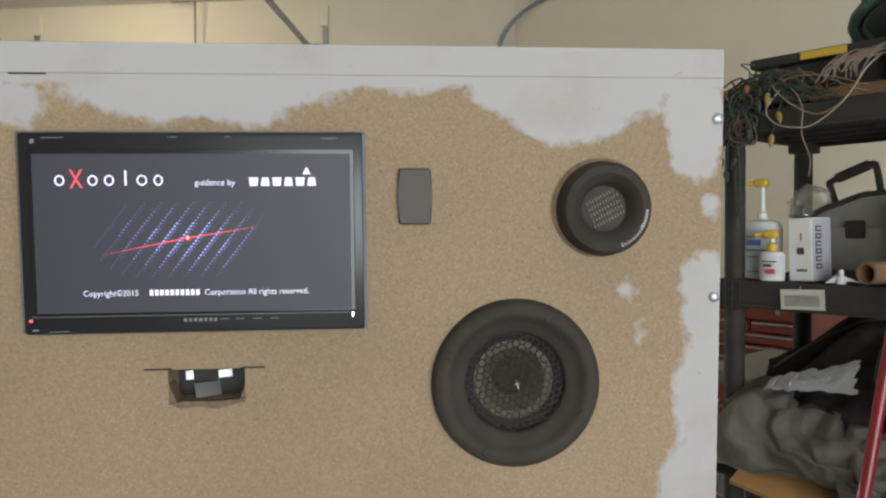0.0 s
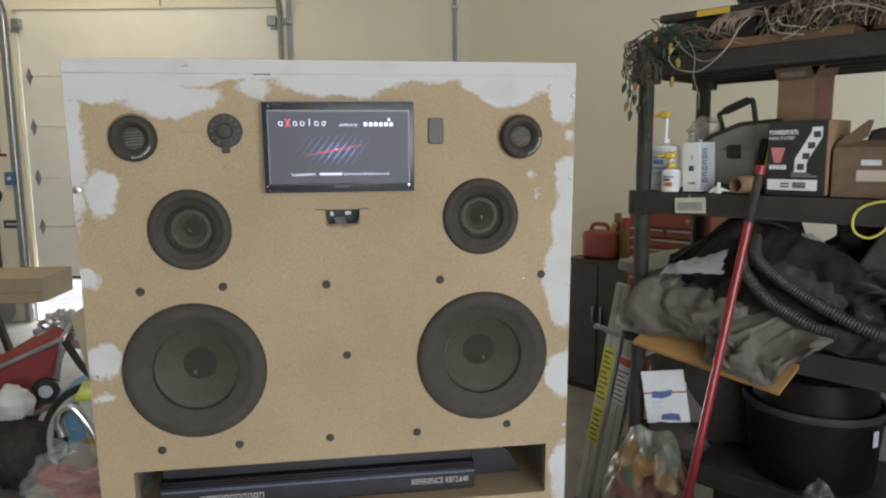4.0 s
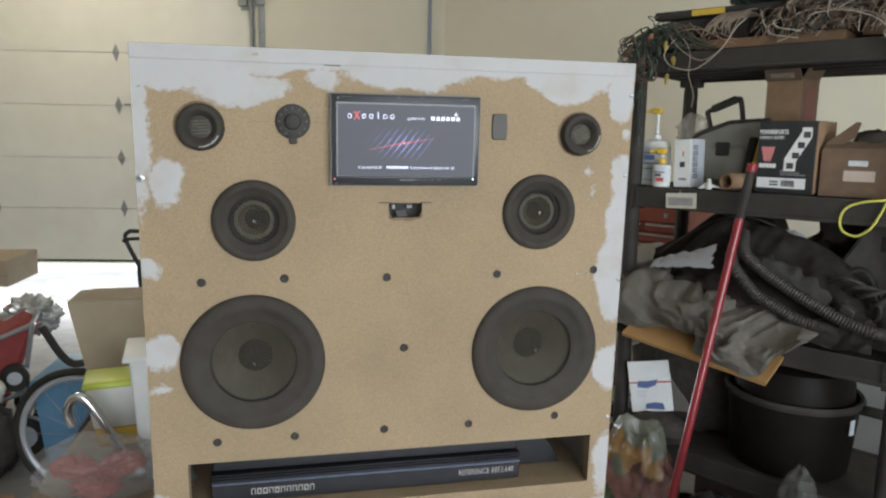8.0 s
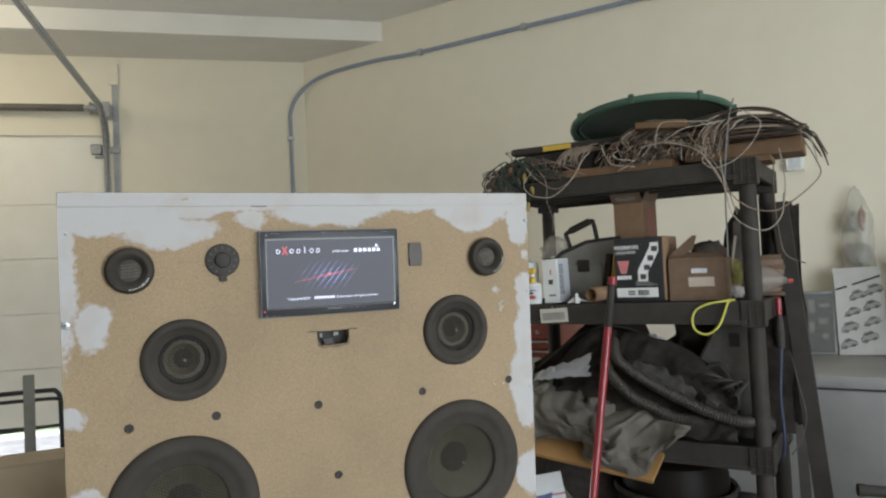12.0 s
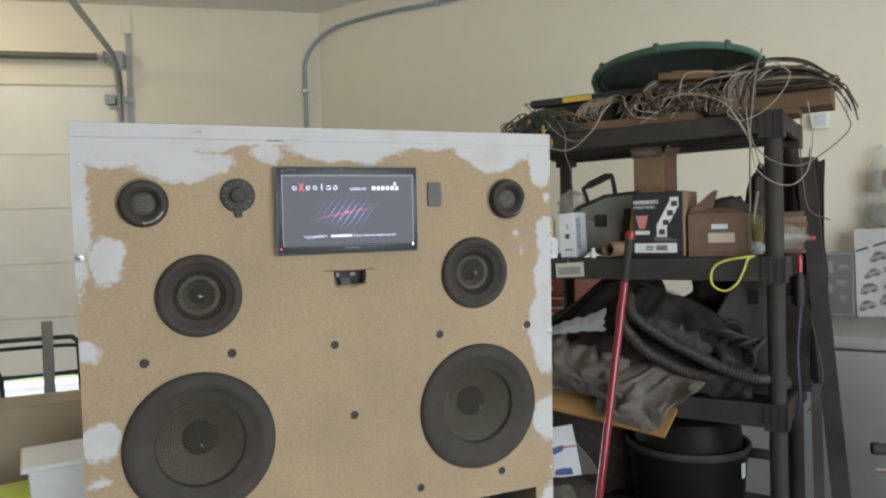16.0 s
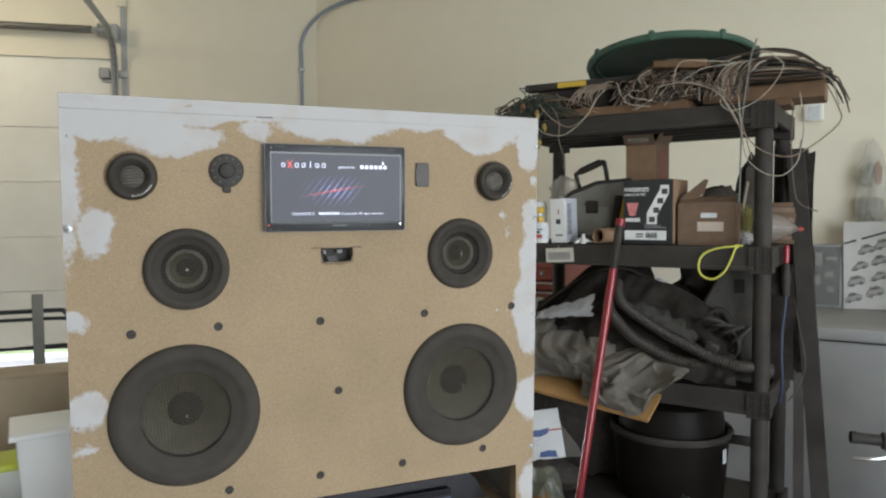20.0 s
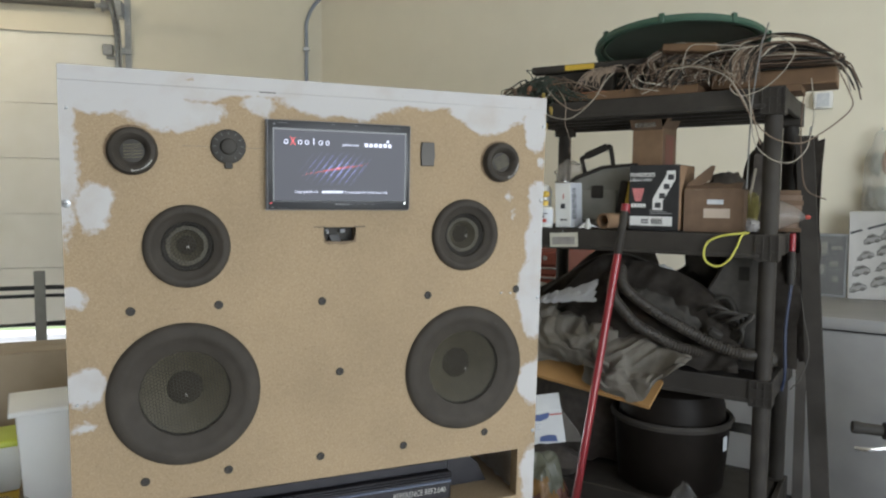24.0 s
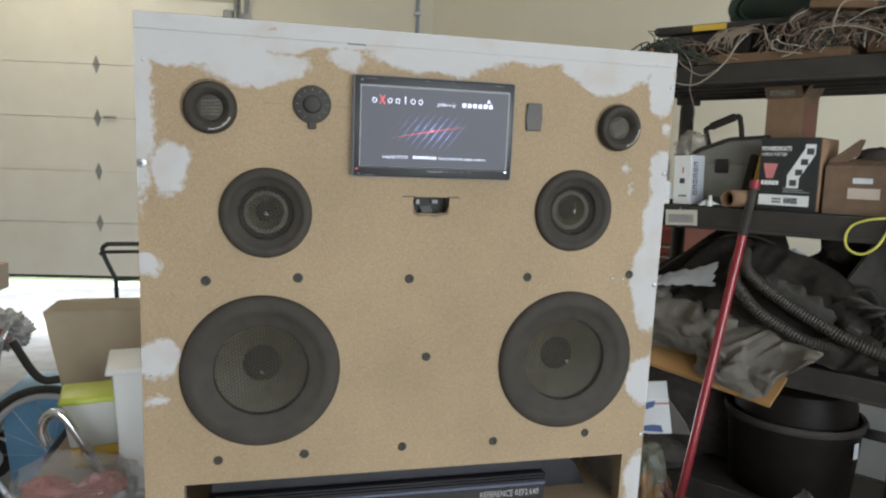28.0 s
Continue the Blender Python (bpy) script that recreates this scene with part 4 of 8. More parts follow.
# ---- on the second tier ----
def blob(rx, ry, rz, seed, rough=0.25, freq=3.0, segs=18, rings=12, base=None):
    """A crumpled lump, flat at the bottom."""
    own = bmesh.new()
    bmesh.ops.create_uvsphere(own, u_segments=segs, v_segments=rings, radius=1.0)
    for v in own.verts:
        d = v.co.normalized()
        q = 1.0 + rough * (noise.noise(d * freq + Vector((seed, seed * 1.7, 0.3))) + 0.6 * abs(noise.noise(d * freq * 2.3 + Vector((seed * 2.1, 5, seed)))))
        v.co = Vector((d.x * rx * q, d.y * ry * q, d.z * rz * q))
        if base is not None:
            v.co.z = max(v.co.z, base)
    return own


Z2 = 1.3045
YELLOW = material("yellow_plastic", (0.55, 0.36, 0.04), 0.45, colour2=(0.62, 0.42, 0.06), scale=30)
LABEL = material("label_print", (0.50, 0.52, 0.55), 0.6, colour2=(0.62, 0.63, 0.64), scale=60)
BLUEINK = material("blue_print", (0.10, 0.14, 0.30), 0.6)
REDINK = material("red_print", (0.45, 0.08, 0.06), 0.6)
DARKINK = material("dark_print", (0.06, 0.06, 0.065), 0.6)
FILM = clear("clear_film", (0.42, 0.38, 0.32), 0.16, 0.38)
TRANSLUCENT = material("milky_plastic", (0.62, 0.62, 0.58), 0.35, colour2=(0.70, 0.70, 0.66), scale=20)


def pump_bottle(x, y, z, r, flat, body, top, label, inks):
    """A bottle of half width r and half depth r * flat, with a pump on top."""
    b = thing("pump_bottle", SHELF @ at(x, y, z, 0, 0, 6), label, "bottle", "pump bottles")
    thin = Matrix.Diagonal((1, flat, 1, 1))
    part("body", lathe([(0, 0), (r * 0.94, 0), (r, 0.006), (r, body * 0.86), (r * 0.86, body * 0.95), (r * 0.36, body), (0, body)], 28, thin), TRANSLUCENT, b)
    part("collar", lathe([(0, body), (0.013, body), (0.013, body + 0.016), (0.006, body + 0.02), (0, body + 0.02)], 16), YELLOW if r < 0.035 else TRANSLUCENT, b)
    part("stem", tube([(0, 0, body + 0.015), (0, 0, top - 0.012)], 0.0065, 10), TRANSLUCENT, b)
    part("pump_head", join(box(-0.020, -0.013, top - 0.022, 0.014, 0.013, top, 0.005), tube([(-0.012, 0, top - 0.008), (-0.040, -0.006, top - 0.014)], 0.006, 8)), YELLOW, b, "yellow pump head")
    part("label", lathe([(r + 0.0006, 0.012), (r + 0.0006, body * 0.84)], 28, thin), LABEL, b, "faded white paper label")
    for z0, z1, x0, w, mat in inks:
        part("print", box(x0 - w / 2, -r * flat - 0.0022, z0 * body, x0 + w / 2, -r * flat * 0.70, z1 * body), mat, b)


TALLINK = [(0.70, 0.715, 0.0, 0.060, DARKINK), (0.56, 0.655, -0.012, 0.036, BLUEINK), (0.47, 0.49, 0.0, 0.060, DARKINK), (0.36, 0.375, 0.0, 0.054, DARKINK), (0.22, 0.33, 0.016, 0.022, material("green_print", (0.14, 0.25, 0.20), 0.6)), (0.12, 0.13, 0.0, 0.058, DARKINK)]
pump_bottle(0.076, 0.085, Z2, 0.050, 0.55, 0.156, 0.262, "tall flat white pump bottle with a yellow nozzle", TALLINK)
pump_bottle(0.130, 0.028, Z2, 0.030, 0.70, 0.076, 0.128, "small white pump bottle with a yellow nozzle", [(0.62, 0.66, 0.0, 0.034, DARKINK), (0.46, 0.56, -0.004, 0.020, DARKINK), (0.24, 0.40, 0.002, 0.024, REDINK)])

vb = thing("white_carton", SHELF @ at(0.165, 0.045, Z2, 0, -2.0, -6), "white cardboard carton standing on its end", "carton")
part("carton", box(0, 0, 0, 0.060, 0.085, 0.156, 0.0015), PAPER, vb)
# grey sheet over the white side: the darker side is coloured in
part("side_panel", box(0.0602, 0.002, 0.002, 0.0610, 0.083, 0.154), material("greyed_card", (0.42, 0.43, 0.46), 0.7, colour2=(0.5, 0.51, 0.54), scale=20), vb, "printed carton side, greyed as if shaded")
part("picture", box(0.022, -0.0006, 0.066, 0.040, 0.0, 0.083), DARKINK, vb)
part("picture", box(0.031, -0.0006, 0.100, 0.035, 0.0, 0.118), REDINK, vb)
for k in range(4):
    part("print", box(0.020 + k * 0.007, -0.0006, 0.024, 0.0255 + k * 0.007, 0.0, 0.030), DARKINK, vb)
for k in range(6):
    z = 0.030 + k * 0.0185
    part("maker_mark", sheet(0.014, z, 0.040, z + 0.0135, 0.0, 0.0006, [(0.019, z + 0.004, 0.046 if k % 2 else 0.035, z + 0.0095)]), DARKINK, vb, "dark mark as a plain shape", smooth=None, m=at(0.0617, 0, 0, 0, 0, 90))

gc = thing("tool_case", SHELF @ at(0.135, 0.20, Z2), "grey plastic tool case with a black carrying handle", "tool case")
GREYP = material("grey_plastic", (0.215, 0.207, 0.183), 0.45, colour2=(0.28, 0.27, 0.24), scale=20, bump=0.05, bump_scale=200)
part("case", plate([(0.0, 0.0), (0.255, 0.0), (0.262, 0.10), (0.255, 0.205), (0.235, 0.222), (0.14, 0.215), (0.045, 0.180), (0.005, 0.150)], 0.0, 0.17, bevel=0.008), GREYP, gc)
part("lid_edge", plate([(0.0, 0.146), (0.045, 0.176), (0.14, 0.211), (0.258, 0.219), (0.258, 0.229), (0.14, 0.222), (0.042, 0.187), (-0.004, 0.157)], -0.006, 0.176), BLACKPLASTIC, gc, "black lid seam")
part("handle", tube(smooth_line([(0.050, 0.08, 0.175), (0.030, 0.08, 0.240), (0.034, 0.08, 0.258), (0.125, 0.08, 0.294), (0.140, 0.08, 0.288), (0.152, 0.08, 0.222)], 3), 0.0085, 10), BLACKPLASTIC, gc, "black angular handle")
part("grip", tube([(0.046, 0.08, 0.264), (0.124, 0.08, 0.295)], 0.0135, 12), BLACKPLASTIC, gc, "thick rubber grip")
part("crumpled_wrap", blob(0.05, 0.04, 0.05, 6.6, 0.4, 4, 22, 16), FILM, gc, "crumpled clear wrapping", m=at(0.0, 0.03, 0.19))
part("front_panel", box(0.06, -0.010, 0.02, 0.20, -0.0005, 0.135, 0.006), GREYP, gc)
part("catch", box(0.105, -0.016, 0.105, 0.150, -0.0102, 0.150, 0.004), BLACKPLASTIC, gc, "black snap catch")
for k in range(2):
    part("clamp_bar", box(-0.012, -0.012, 0, 0.012, 0.012, 0.15, 0.003), YELLOW if k else BLACKPLASTIC, gc, m=at(0.212 + 0.028 * k, -0.030, 0.02, 8, 12, 0))

tr = thing("cardboard_tube", SHELF @ at(0.345, 0.030, Z2 + 0.0275, 0, 0, -18), "short brown cardboard tube on its side", "tube")
part("tube", lathe([(0.021, 0.0), (0.026, 0.0), (0.0265, 0.01), (0.0265, 0.15), (0.021, 0.15)], 24, Matrix.Rotation(radians(-90), 4, "X"), close=True), CARDBOARD, tr)
cp = thing("bottle_top", SHELF @ at(0.292, 0.030, Z2), "small white plastic bottle top", "bottle top")
part("cap", lathe([(0, 0), (0.010, 0), (0.0095, 0.018), (0.006, 0.020), (0.006, 0.034), (0, 0.034)], 14), TRANSLUCENT, cp)
pc = thing("paper_scrap", SHELF @ at(0.262, 0.02, Z2 + 0.0005, 0, 0, 25), "crumpled scrap of white paper", "paper")
part("scrap", plate([(0, 0), (0.05, 0.006), (0.075, 0.002), (0.04, 0.016), (0.02, 0.018)], 0.0, 0.045), PAPER, pc)

yb = thing("battery_carton", SHELF @ at(0.424, 0.055, Z2, 0, 0, -3) @ Matrix.Diagonal((0.88, 1, 0.965, 1)), "black printed motorcycle battery carton", "carton")
BLACKCARD = material("black_card", (0.020, 0.020, 0.021), 0.55, colour2=(0.032, 0.032, 0.033), scale=25)
part("carton", box(0, 0, 0, 0.188, 0.155, 0.222, 0.0015), BLACKCARD, yb)
part("side_flap", box(0.1885, 0.004, 0.004, 0.1900, 0.15, 0.220), CARDBOARD, yb, "bare brown carton side")
words("POWERSPORTS", 0.0185, INK, yb, at(0.004, -0.0008, 0.182), squeeze=0.74, bold=0.035)
words("& SPECIALTY BATTERY", 0.0125, INK, yb, at(0.004, -0.0008, 0.167), squeeze=0.66, bold=0.02)
fan = bmesh.new()
for k in range(5):
    x = 0.036 + (k - 2) * 0.0095
    plate([(0.036 + (k - 2) * 0.0045 - 0.0018, 0.098), (0.036 + (k - 2) * 0.0045 + 0.0018, 0.098), (x + 0.0042, 0.143), (x - 0.0042, 0.143)], -0.001, -0.0002, bm=fan)
part("maker_mark", fan, material("pink_print", (0.62, 0.22, 0.22), 0.6), yb, "pink fan-shaped mark as plain bars")
own = bmesh.new()
for k in range(5):
    box(0.010 + k * 0.0115, -0.0008, 0.078, 0.0195 + k * 0.0115, -0.0001, 0.091, bm=own)
part("maker_mark", own, INK, yb, "white maker's mark as plain bars")
part("photo_strip", plate([(0.092, 0.070), (0.130, 0.070), (0.130, 0.100), (0.174, 0.172), (0.174, 0.202), (0.142, 0.202), (0.142, 0.190), (0.092, 0.108)], -0.0010, -0.0002), PAPER, yb, "slanting strip of small pictures")
for k in range(4):
    part("picture", box(-0.011, -0.0016, -0.009, 0.011, -0.0010, 0.009), DARKINK, yb, m=at(0.112 + k * 0.0155, 0, 0.086 + k * 0.0315))
for k in range(3):
    part("print", box(0.082, -0.0008, 0.057 + k * 0.006, 0.165 - k * 0.02, -0.0001, 0.0595 + k * 0.006), material("soft_print", (0.3, 0.3, 0.3), 0.6) if not k else bpy.data.materials["soft_print"], yb)
part("white_label", box(0.006, -0.0010, 0.016, 0.166, -0.0002, 0.048), PAPER, yb, "white strip label")
own = bmesh.new()
for k in range(17):
    box(0.088 + k * 0.0026, -0.0015, 0.022, 0.088 + k * 0.0026 + (0.0016 if k % 3 else 0.0009), -0.0009, 0.041, bm=own)
tagged(part("barcode", own, DARKINK, yb), kind="stuff")
for k in range(2):
    part("print", box(0.050, -0.0015, 0.024 + k * 0.009, 0.078, -0.0009, 0.029 + k * 0.009), DARKINK, yb)

tc_ = thing("open_carton", SHELF @ at(0.372, 0.235, Z2, 0, 0, -4), "tall open cardboard carton with its flaps up", "carton")
part("wall", box(0, 0, 0, 0.108, 0.003, 0.356), CARDBOARD, tc_)
part("wall", box(0, 0.137, 0, 0.108, 0.140, 0.356), CARDBOARD, tc_)
# side walls and flaps in darker card: their shade is put into the colour
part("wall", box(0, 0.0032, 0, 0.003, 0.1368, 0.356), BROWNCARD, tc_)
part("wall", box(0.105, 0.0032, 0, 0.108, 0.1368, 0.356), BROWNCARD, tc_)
part("bottom", box(0.0032, 0.0032, 0, 0.1048, 0.1368, 0.003), CARDBOARD, tc_)
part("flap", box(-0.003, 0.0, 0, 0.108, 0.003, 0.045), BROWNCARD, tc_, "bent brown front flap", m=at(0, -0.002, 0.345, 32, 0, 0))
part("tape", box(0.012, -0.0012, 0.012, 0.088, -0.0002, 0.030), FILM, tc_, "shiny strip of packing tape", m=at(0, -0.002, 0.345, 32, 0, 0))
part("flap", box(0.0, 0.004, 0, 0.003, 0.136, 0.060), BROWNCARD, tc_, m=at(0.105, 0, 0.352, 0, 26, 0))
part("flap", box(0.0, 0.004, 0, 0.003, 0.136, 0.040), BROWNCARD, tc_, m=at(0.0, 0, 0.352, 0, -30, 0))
part("red_print", box(0.1082, 0.03, 0.20, 0.1088, 0.11, 0.33), material("faded_red", (0.20, 0.06, 0.045), 0.7, colour2=(0.15, 0.075, 0.05), scale=40), tc_, "faded red printed panel")

bb = thing("small_carton", SHELF @ at(0.603, 0.060, Z2, 0, 0, 4), "open brown cardboard box full of odds and ends", "carton")
for x0, y0, x1, y1 in ((0, 0, 0.176, 0.003), (0, 0.177, 0.176, 0.180), (0, 0.0032, 0.003, 0.1768), (0.173, 0.0032, 0.176, 0.1768)):
    part("wall", box(x0, y0, 0, x1, y1, 0.135), BROWNCARD, bb)
part("bottom", box(0.0032, 0.0032, 0, 0.1728, 0.1768, 0.003), BROWNCARD, bb)
part("label", box(0.070, -0.0010, 0.088, 0.118, -0.0002, 0.103), LABEL, bb, "blue-grey paper label")
part("label", box(0.060, -0.0010, 0.045, 0.138, -0.0002, 0.075), material("pale_label", (0.45, 0.37, 0.30), 0.7, colour2=(0.52, 0.43, 0.35), scale=40), bb, "pale blank paper label")
part("flap", plate([(0.0, 0.0), (0.075, 0.032), (0.092, 0.075), (0.080, 0.078), (0.0, 0.025)], 0, 0.003), BROWNCARD, bb, "torn cardboard flap", m=at(0.005, 0.02, 0.125, 0, -6, 0))


part("front_flap", box(0.004, -0.004, 0, 0.170, -0.001, 0.042, 0.0005), BROWNCARD, bb, "front flap folded back in", m=at(0, 0.002, 0.134, -62, 0, 0))
BLACKCLOTH = material("black_fabric", (0.047, 0.040, 0.034), 0.9, colour2=(0.075, 0.064, 0.054), scale=40, bump=0.2, bump_scale=400, spec=0.2)
part("bag_lump", blob(0.055, 0.06, 0.045, 3.1, 0.35), BLACKCLOTH, bb, "black crumpled bag", m=at(0.115, 0.08, 0.145))
bk = thing("black_shoe_bag", SHELF @ at(0.790, 0.285, Z2 + 0.118), "limp black bag standing behind the box", "bag")
part("bag", blob(0.05, 0.06, 0.16, 7.7, 0.3, base=-0.118), BLACKCLOTH, bk)
PLASTIC = material("cloudy_film", (0.24, 0.225, 0.21), 0.3, colour2=(0.33, 0.31, 0.295), scale=35, bump=0.35, bump_scale=40)
PARTSWOOD = material("pale_wood", (0.20, 0.175, 0.135), 0.75, colour2=(0.27, 0.235, 0.18), scale=60)
TANCARD = material("tan_stack", (0.20, 0.135, 0.095), 0.85, colour2=(0.27, 0.19, 0.135), scale=30)
STRAW = material("dry_straw", (0.17, 0.145, 0.035), 0.8, colour2=(0.27, 0.23, 0.075), scale=120)
wk = thing("hand_brush", SHELF @ at(0.785, 0.185, Z2), "yellow straw hand brush standing on end", "brush")
straws, g = bmesh.new(), random.Random(31)
for k in range(70):
    a, q = g.uniform(0, 6.283), g.uniform(0.2, 1.0)
    low = Vector((0.016 * q * math.cos(a), 0.014 * q * math.sin(a), 0.030))
    tip = Vector((low.x * 1.6 + g.uniform(-0.006, 0.006), low.y * 1.6, g.uniform(0.075, 0.130)))
    tube([low, low.lerp(tip, 0.5) + Vector((g.uniform(-0.003, 0.003), 0, 0)), tip], 0.0011, 4, bm=straws)
part("bristles", straws, STRAW, wk, "splayed yellow straw bristles")
part("binding", blob(0.026, 0.022, 0.024, 4.4, 0.3, 5, 24, 16, base=-0.020), PLASTIC, wk, "grey cloth wrapping", m=at(-0.004, 0, 0.020))
part("handle", tube([(-0.012, 0.004, 0.03), (-0.010, 0.008, 0.12), (0.004, 0.012, 0.204)], 0.0052, 8, radii=[0.004, 0.0055, 0.004]), PARTSWOOD, wk, "pale worn wooden handle")
cs = thing("card_stack", SHELF @ at(0.843, 0.285, Z2), "stack of tan cards standing at the shelf end", "cards")
for k in range(9):
    part("card", box(0, 0, 0, 0.074 - 0.003 * (k % 3), 0.052, 0.0125 if k < 4 else 0.0165, 0.0008), TANCARD if k % 2 else BROWNCARD, cs, m=at(0.002 * (k * 7 % 4), 0.002 * (k * 5 % 3), sum(0.0129 if j < 4 else 0.0169 for j in range(k)), 0, 0, (k * 37 % 7) - 3))
gb = thing("plastic_bag", SHELF @ at(0.835, 0.225, Z2), "clear plastic bag twisted to a red-tipped point", "bag")
part("film", tube(smooth_line([(-0.012, 0, 0.052), (0.012, 0, 0.055), (0.045, 0.002, 0.056), (0.080, 0.002, 0.052), (0.104, 0, 0.048)], 4), 0.05, 16, radii=[0.034, 0.047, 0.050, 0.051, 0.050, 0.049, 0.047, 0.044, 0.040, 0.036, 0.031, 0.025, 0.020, 0.015, 0.010, 0.008, 0.006]), clear("dusty_film", (0.38, 0.34, 0.30), 0.16, 0.34), gb)
part("knob", lathe([(0, 0), (0.006, 0.001), (0.007, 0.006), (0.0045, 0.014), (0, 0.015)], 12), REDINK, gb, "small red cap", m=at(0.100, -0.002, 0.049, 0, 80, 0))
ts = thing("shelf_tag", SHELF @ at(0.170, -0.0085, 1.238, 0, -3, 0) @ Matrix.Diagonal((0.92, 1, 0.70, 1)), "yellowed parts packet hung on the shelf edge", "packet")
part("card", box(0, 0, 0, 0.112, 0.003, 0.070, 0.001), material("old_card", (0.46, 0.44, 0.36), 0.5, colour2=(0.56, 0.54, 0.46), scale=50), ts)
part("window", box(0.010, -0.001, 0.012, 0.10, 0.0, 0.050), PLASTIC, ts, "cloudy clear packet")
part("hook", tube([(0.05, 0.004, 0.07), (0.05, 0.012, 0.085)], 0.002, 6), STEEL, ts)

yl = thing("yellow_cord", SHELF, "loop of bright yellow cord hung off the shelf", "cord")
loop = [(0.795, 0.02, 1.308), (0.782, -0.008, 1.306), (0.738, -0.014, 1.299), (0.700, -0.014, 1.281), (0.686, -0.014, 1.250), (0.694, -0.014, 1.217), (0.727, -0.014, 1.205), (0.760, -0.014, 1.227), (0.780, -0.012, 1.268), (0.792, -0.006, 1.302), (0.805, 0.03, 1.308)]
part("cord", tube(smooth_line(loop, 5), 0.0034, 6), material("yellow_cord", (0.48, 0.46, 0.07), 0.7, colour2=(0.58, 0.55, 0.12), scale=200), yl)

# red handled pole leaning on the shelf
po = thing("red_pole", pose(0, 0, 0), "long red metal pole with a black grip leaning on the shelf", "pole")
top, low = SHELF @ Vector((0.441, -0.030, 1.366)), SHELF @ Vector((0.352, -0.36, 0.0))
cut = top.lerp(low, 0.10)
part("grip", tube([top, cut], 0.013, 12), BLACKPLASTIC, po, "black plastic grip")
part("cap", tube([top + (top - low).normalized() * 0.025, top], 0.015, 12), RED, po)
part("shaft", tube([cut, low], 0.0125, 12), RED, po, "glossy red tube")

# ---- on the top tier ----
Z1 = 1.7355
BROWNWOOD = material("brown_wood", (0.115, 0.066, 0.034), 0.7, colour2=(0.185, 0.108, 0.054), scale=14)
pl = thing("wooden_plank", SHELF @ at(0.22, 0.07, Z1, 0, 0, 1.5), "brown wooden boards under the wires", "plank")
part("board", box(0, -0.055, 0, 0.42, 0.12, 0.030, 0.003), BROWNWOOD, pl)
part("board", box(0.44, 0.035, 0.018, 0.79, 0.20, 0.066, 0.004), BROWNWOOD, pl, "thick brown board end")
part("packing", box(0.50, 0.03, 0, 0.70, 0.17, 0.0178), BROWNWOOD, pl)
lid = thing("green_lid", SHELF @ at(0.530, 0.215, 1.922, -6.5, -3.0, -6), "dark green round plastic lid propped on the wires", "lid")
GREEN = material("green_plastic", (0.030, 0.066, 0.044), 0.55, colour2=(0.040, 0.088, 0.056), scale=15, bump=0.05, bump_scale=80)
# dish in a darker copy of the rim's green, for its shaded underside
part("dish", lathe([(0.0, 0.035), (0.12, 0.034), (0.22, 0.026), (0.262, 0.012), (0.268, -0.002), (0.255, -0.002), (0.21, 0.016), (0.0, 0.024)], 56), material("shaded_green_plastic", (0.022, 0.038, 0.028), 0.6, colour2=(0.032, 0.054, 0.04), scale=15), lid)
part("rim", lathe([(0.262, -0.010), (0.276, -0.012), (0.281, -0.006), (0.278, 0.008), (0.266, 0.014), (0.260, 0.004)], 72, close=True), GREEN, lid, "thick green rolled rim")
part("inner_ring", lathe([(0.243, -0.004), (0.249, -0.006), (0.252, 0.004), (0.245, 0.008)], 64, close=True), GREEN, lid)
for k in range(8):
    a = radians(10 + 45 * k)
    part("clip", box(-0.009, -0.006, -0.014, 0.009, 0.007, 0.017, 0.003), GREEN, lid, m=Matrix.Rotation(a, 4, "Z") @ at(0, 0.277, 0))
wk = thing("wood_block", SHELF @ at(0.530, 0.010, 1.872, -4, 5, 2), "small brown offcut lying on the wire coil", "wood block")
part("block", box(0, 0, 0, 0.165, 0.07, 0.026, 0.004), BROWNWOOD, wk)
ht = thing("hedge_saw", SHELF @ at(0.060, 0.04, 1.846, 0, 0.5, 3), "long flat black saw with a yellow stripe", "saw")
part("blade_guard", box(0, 0, 0, 0.42, 0.05, 0.026, 0.008, 2), BLACKPLASTIC, ht)
part("stripe", box(0.128, -0.0012, 0.004, 0.232, 0.0, 0.022, 0.0004), YELLOW, ht, "yellow label stripe")
part("stand", box(0.05, 0.01, -0.110, 0.30, 0.04, -0.0005, 0.006), BLACKPLASTIC, ht)

TAN = material("tan_wire", (0.17, 0.125, 0.090), 0.55, colour2=(0.26, 0.195, 0.14), scale=25)
PALE = material("pale_wire", (0.28, 0.25, 0.20), 0.5, colour2=(0.42, 0.38, 0.31), scale=25)
BROWNW = material("brown_wire", (0.085, 0.055, 0.036), 0.6, colour2=(0.14, 0.092, 0.06), scale=25)
COPPER = material("orange_wire", (0.24, 0.105, 0.05), 0.5)
DKGREEN = material("green_wire", (0.026, 0.036, 0.026), 0.6, colour2=(0.040, 0.050, 0.036), scale=40)
OLDYELLOW = material("dull_yellow_bulb", (0.24, 0.17, 0.035), 0.5)



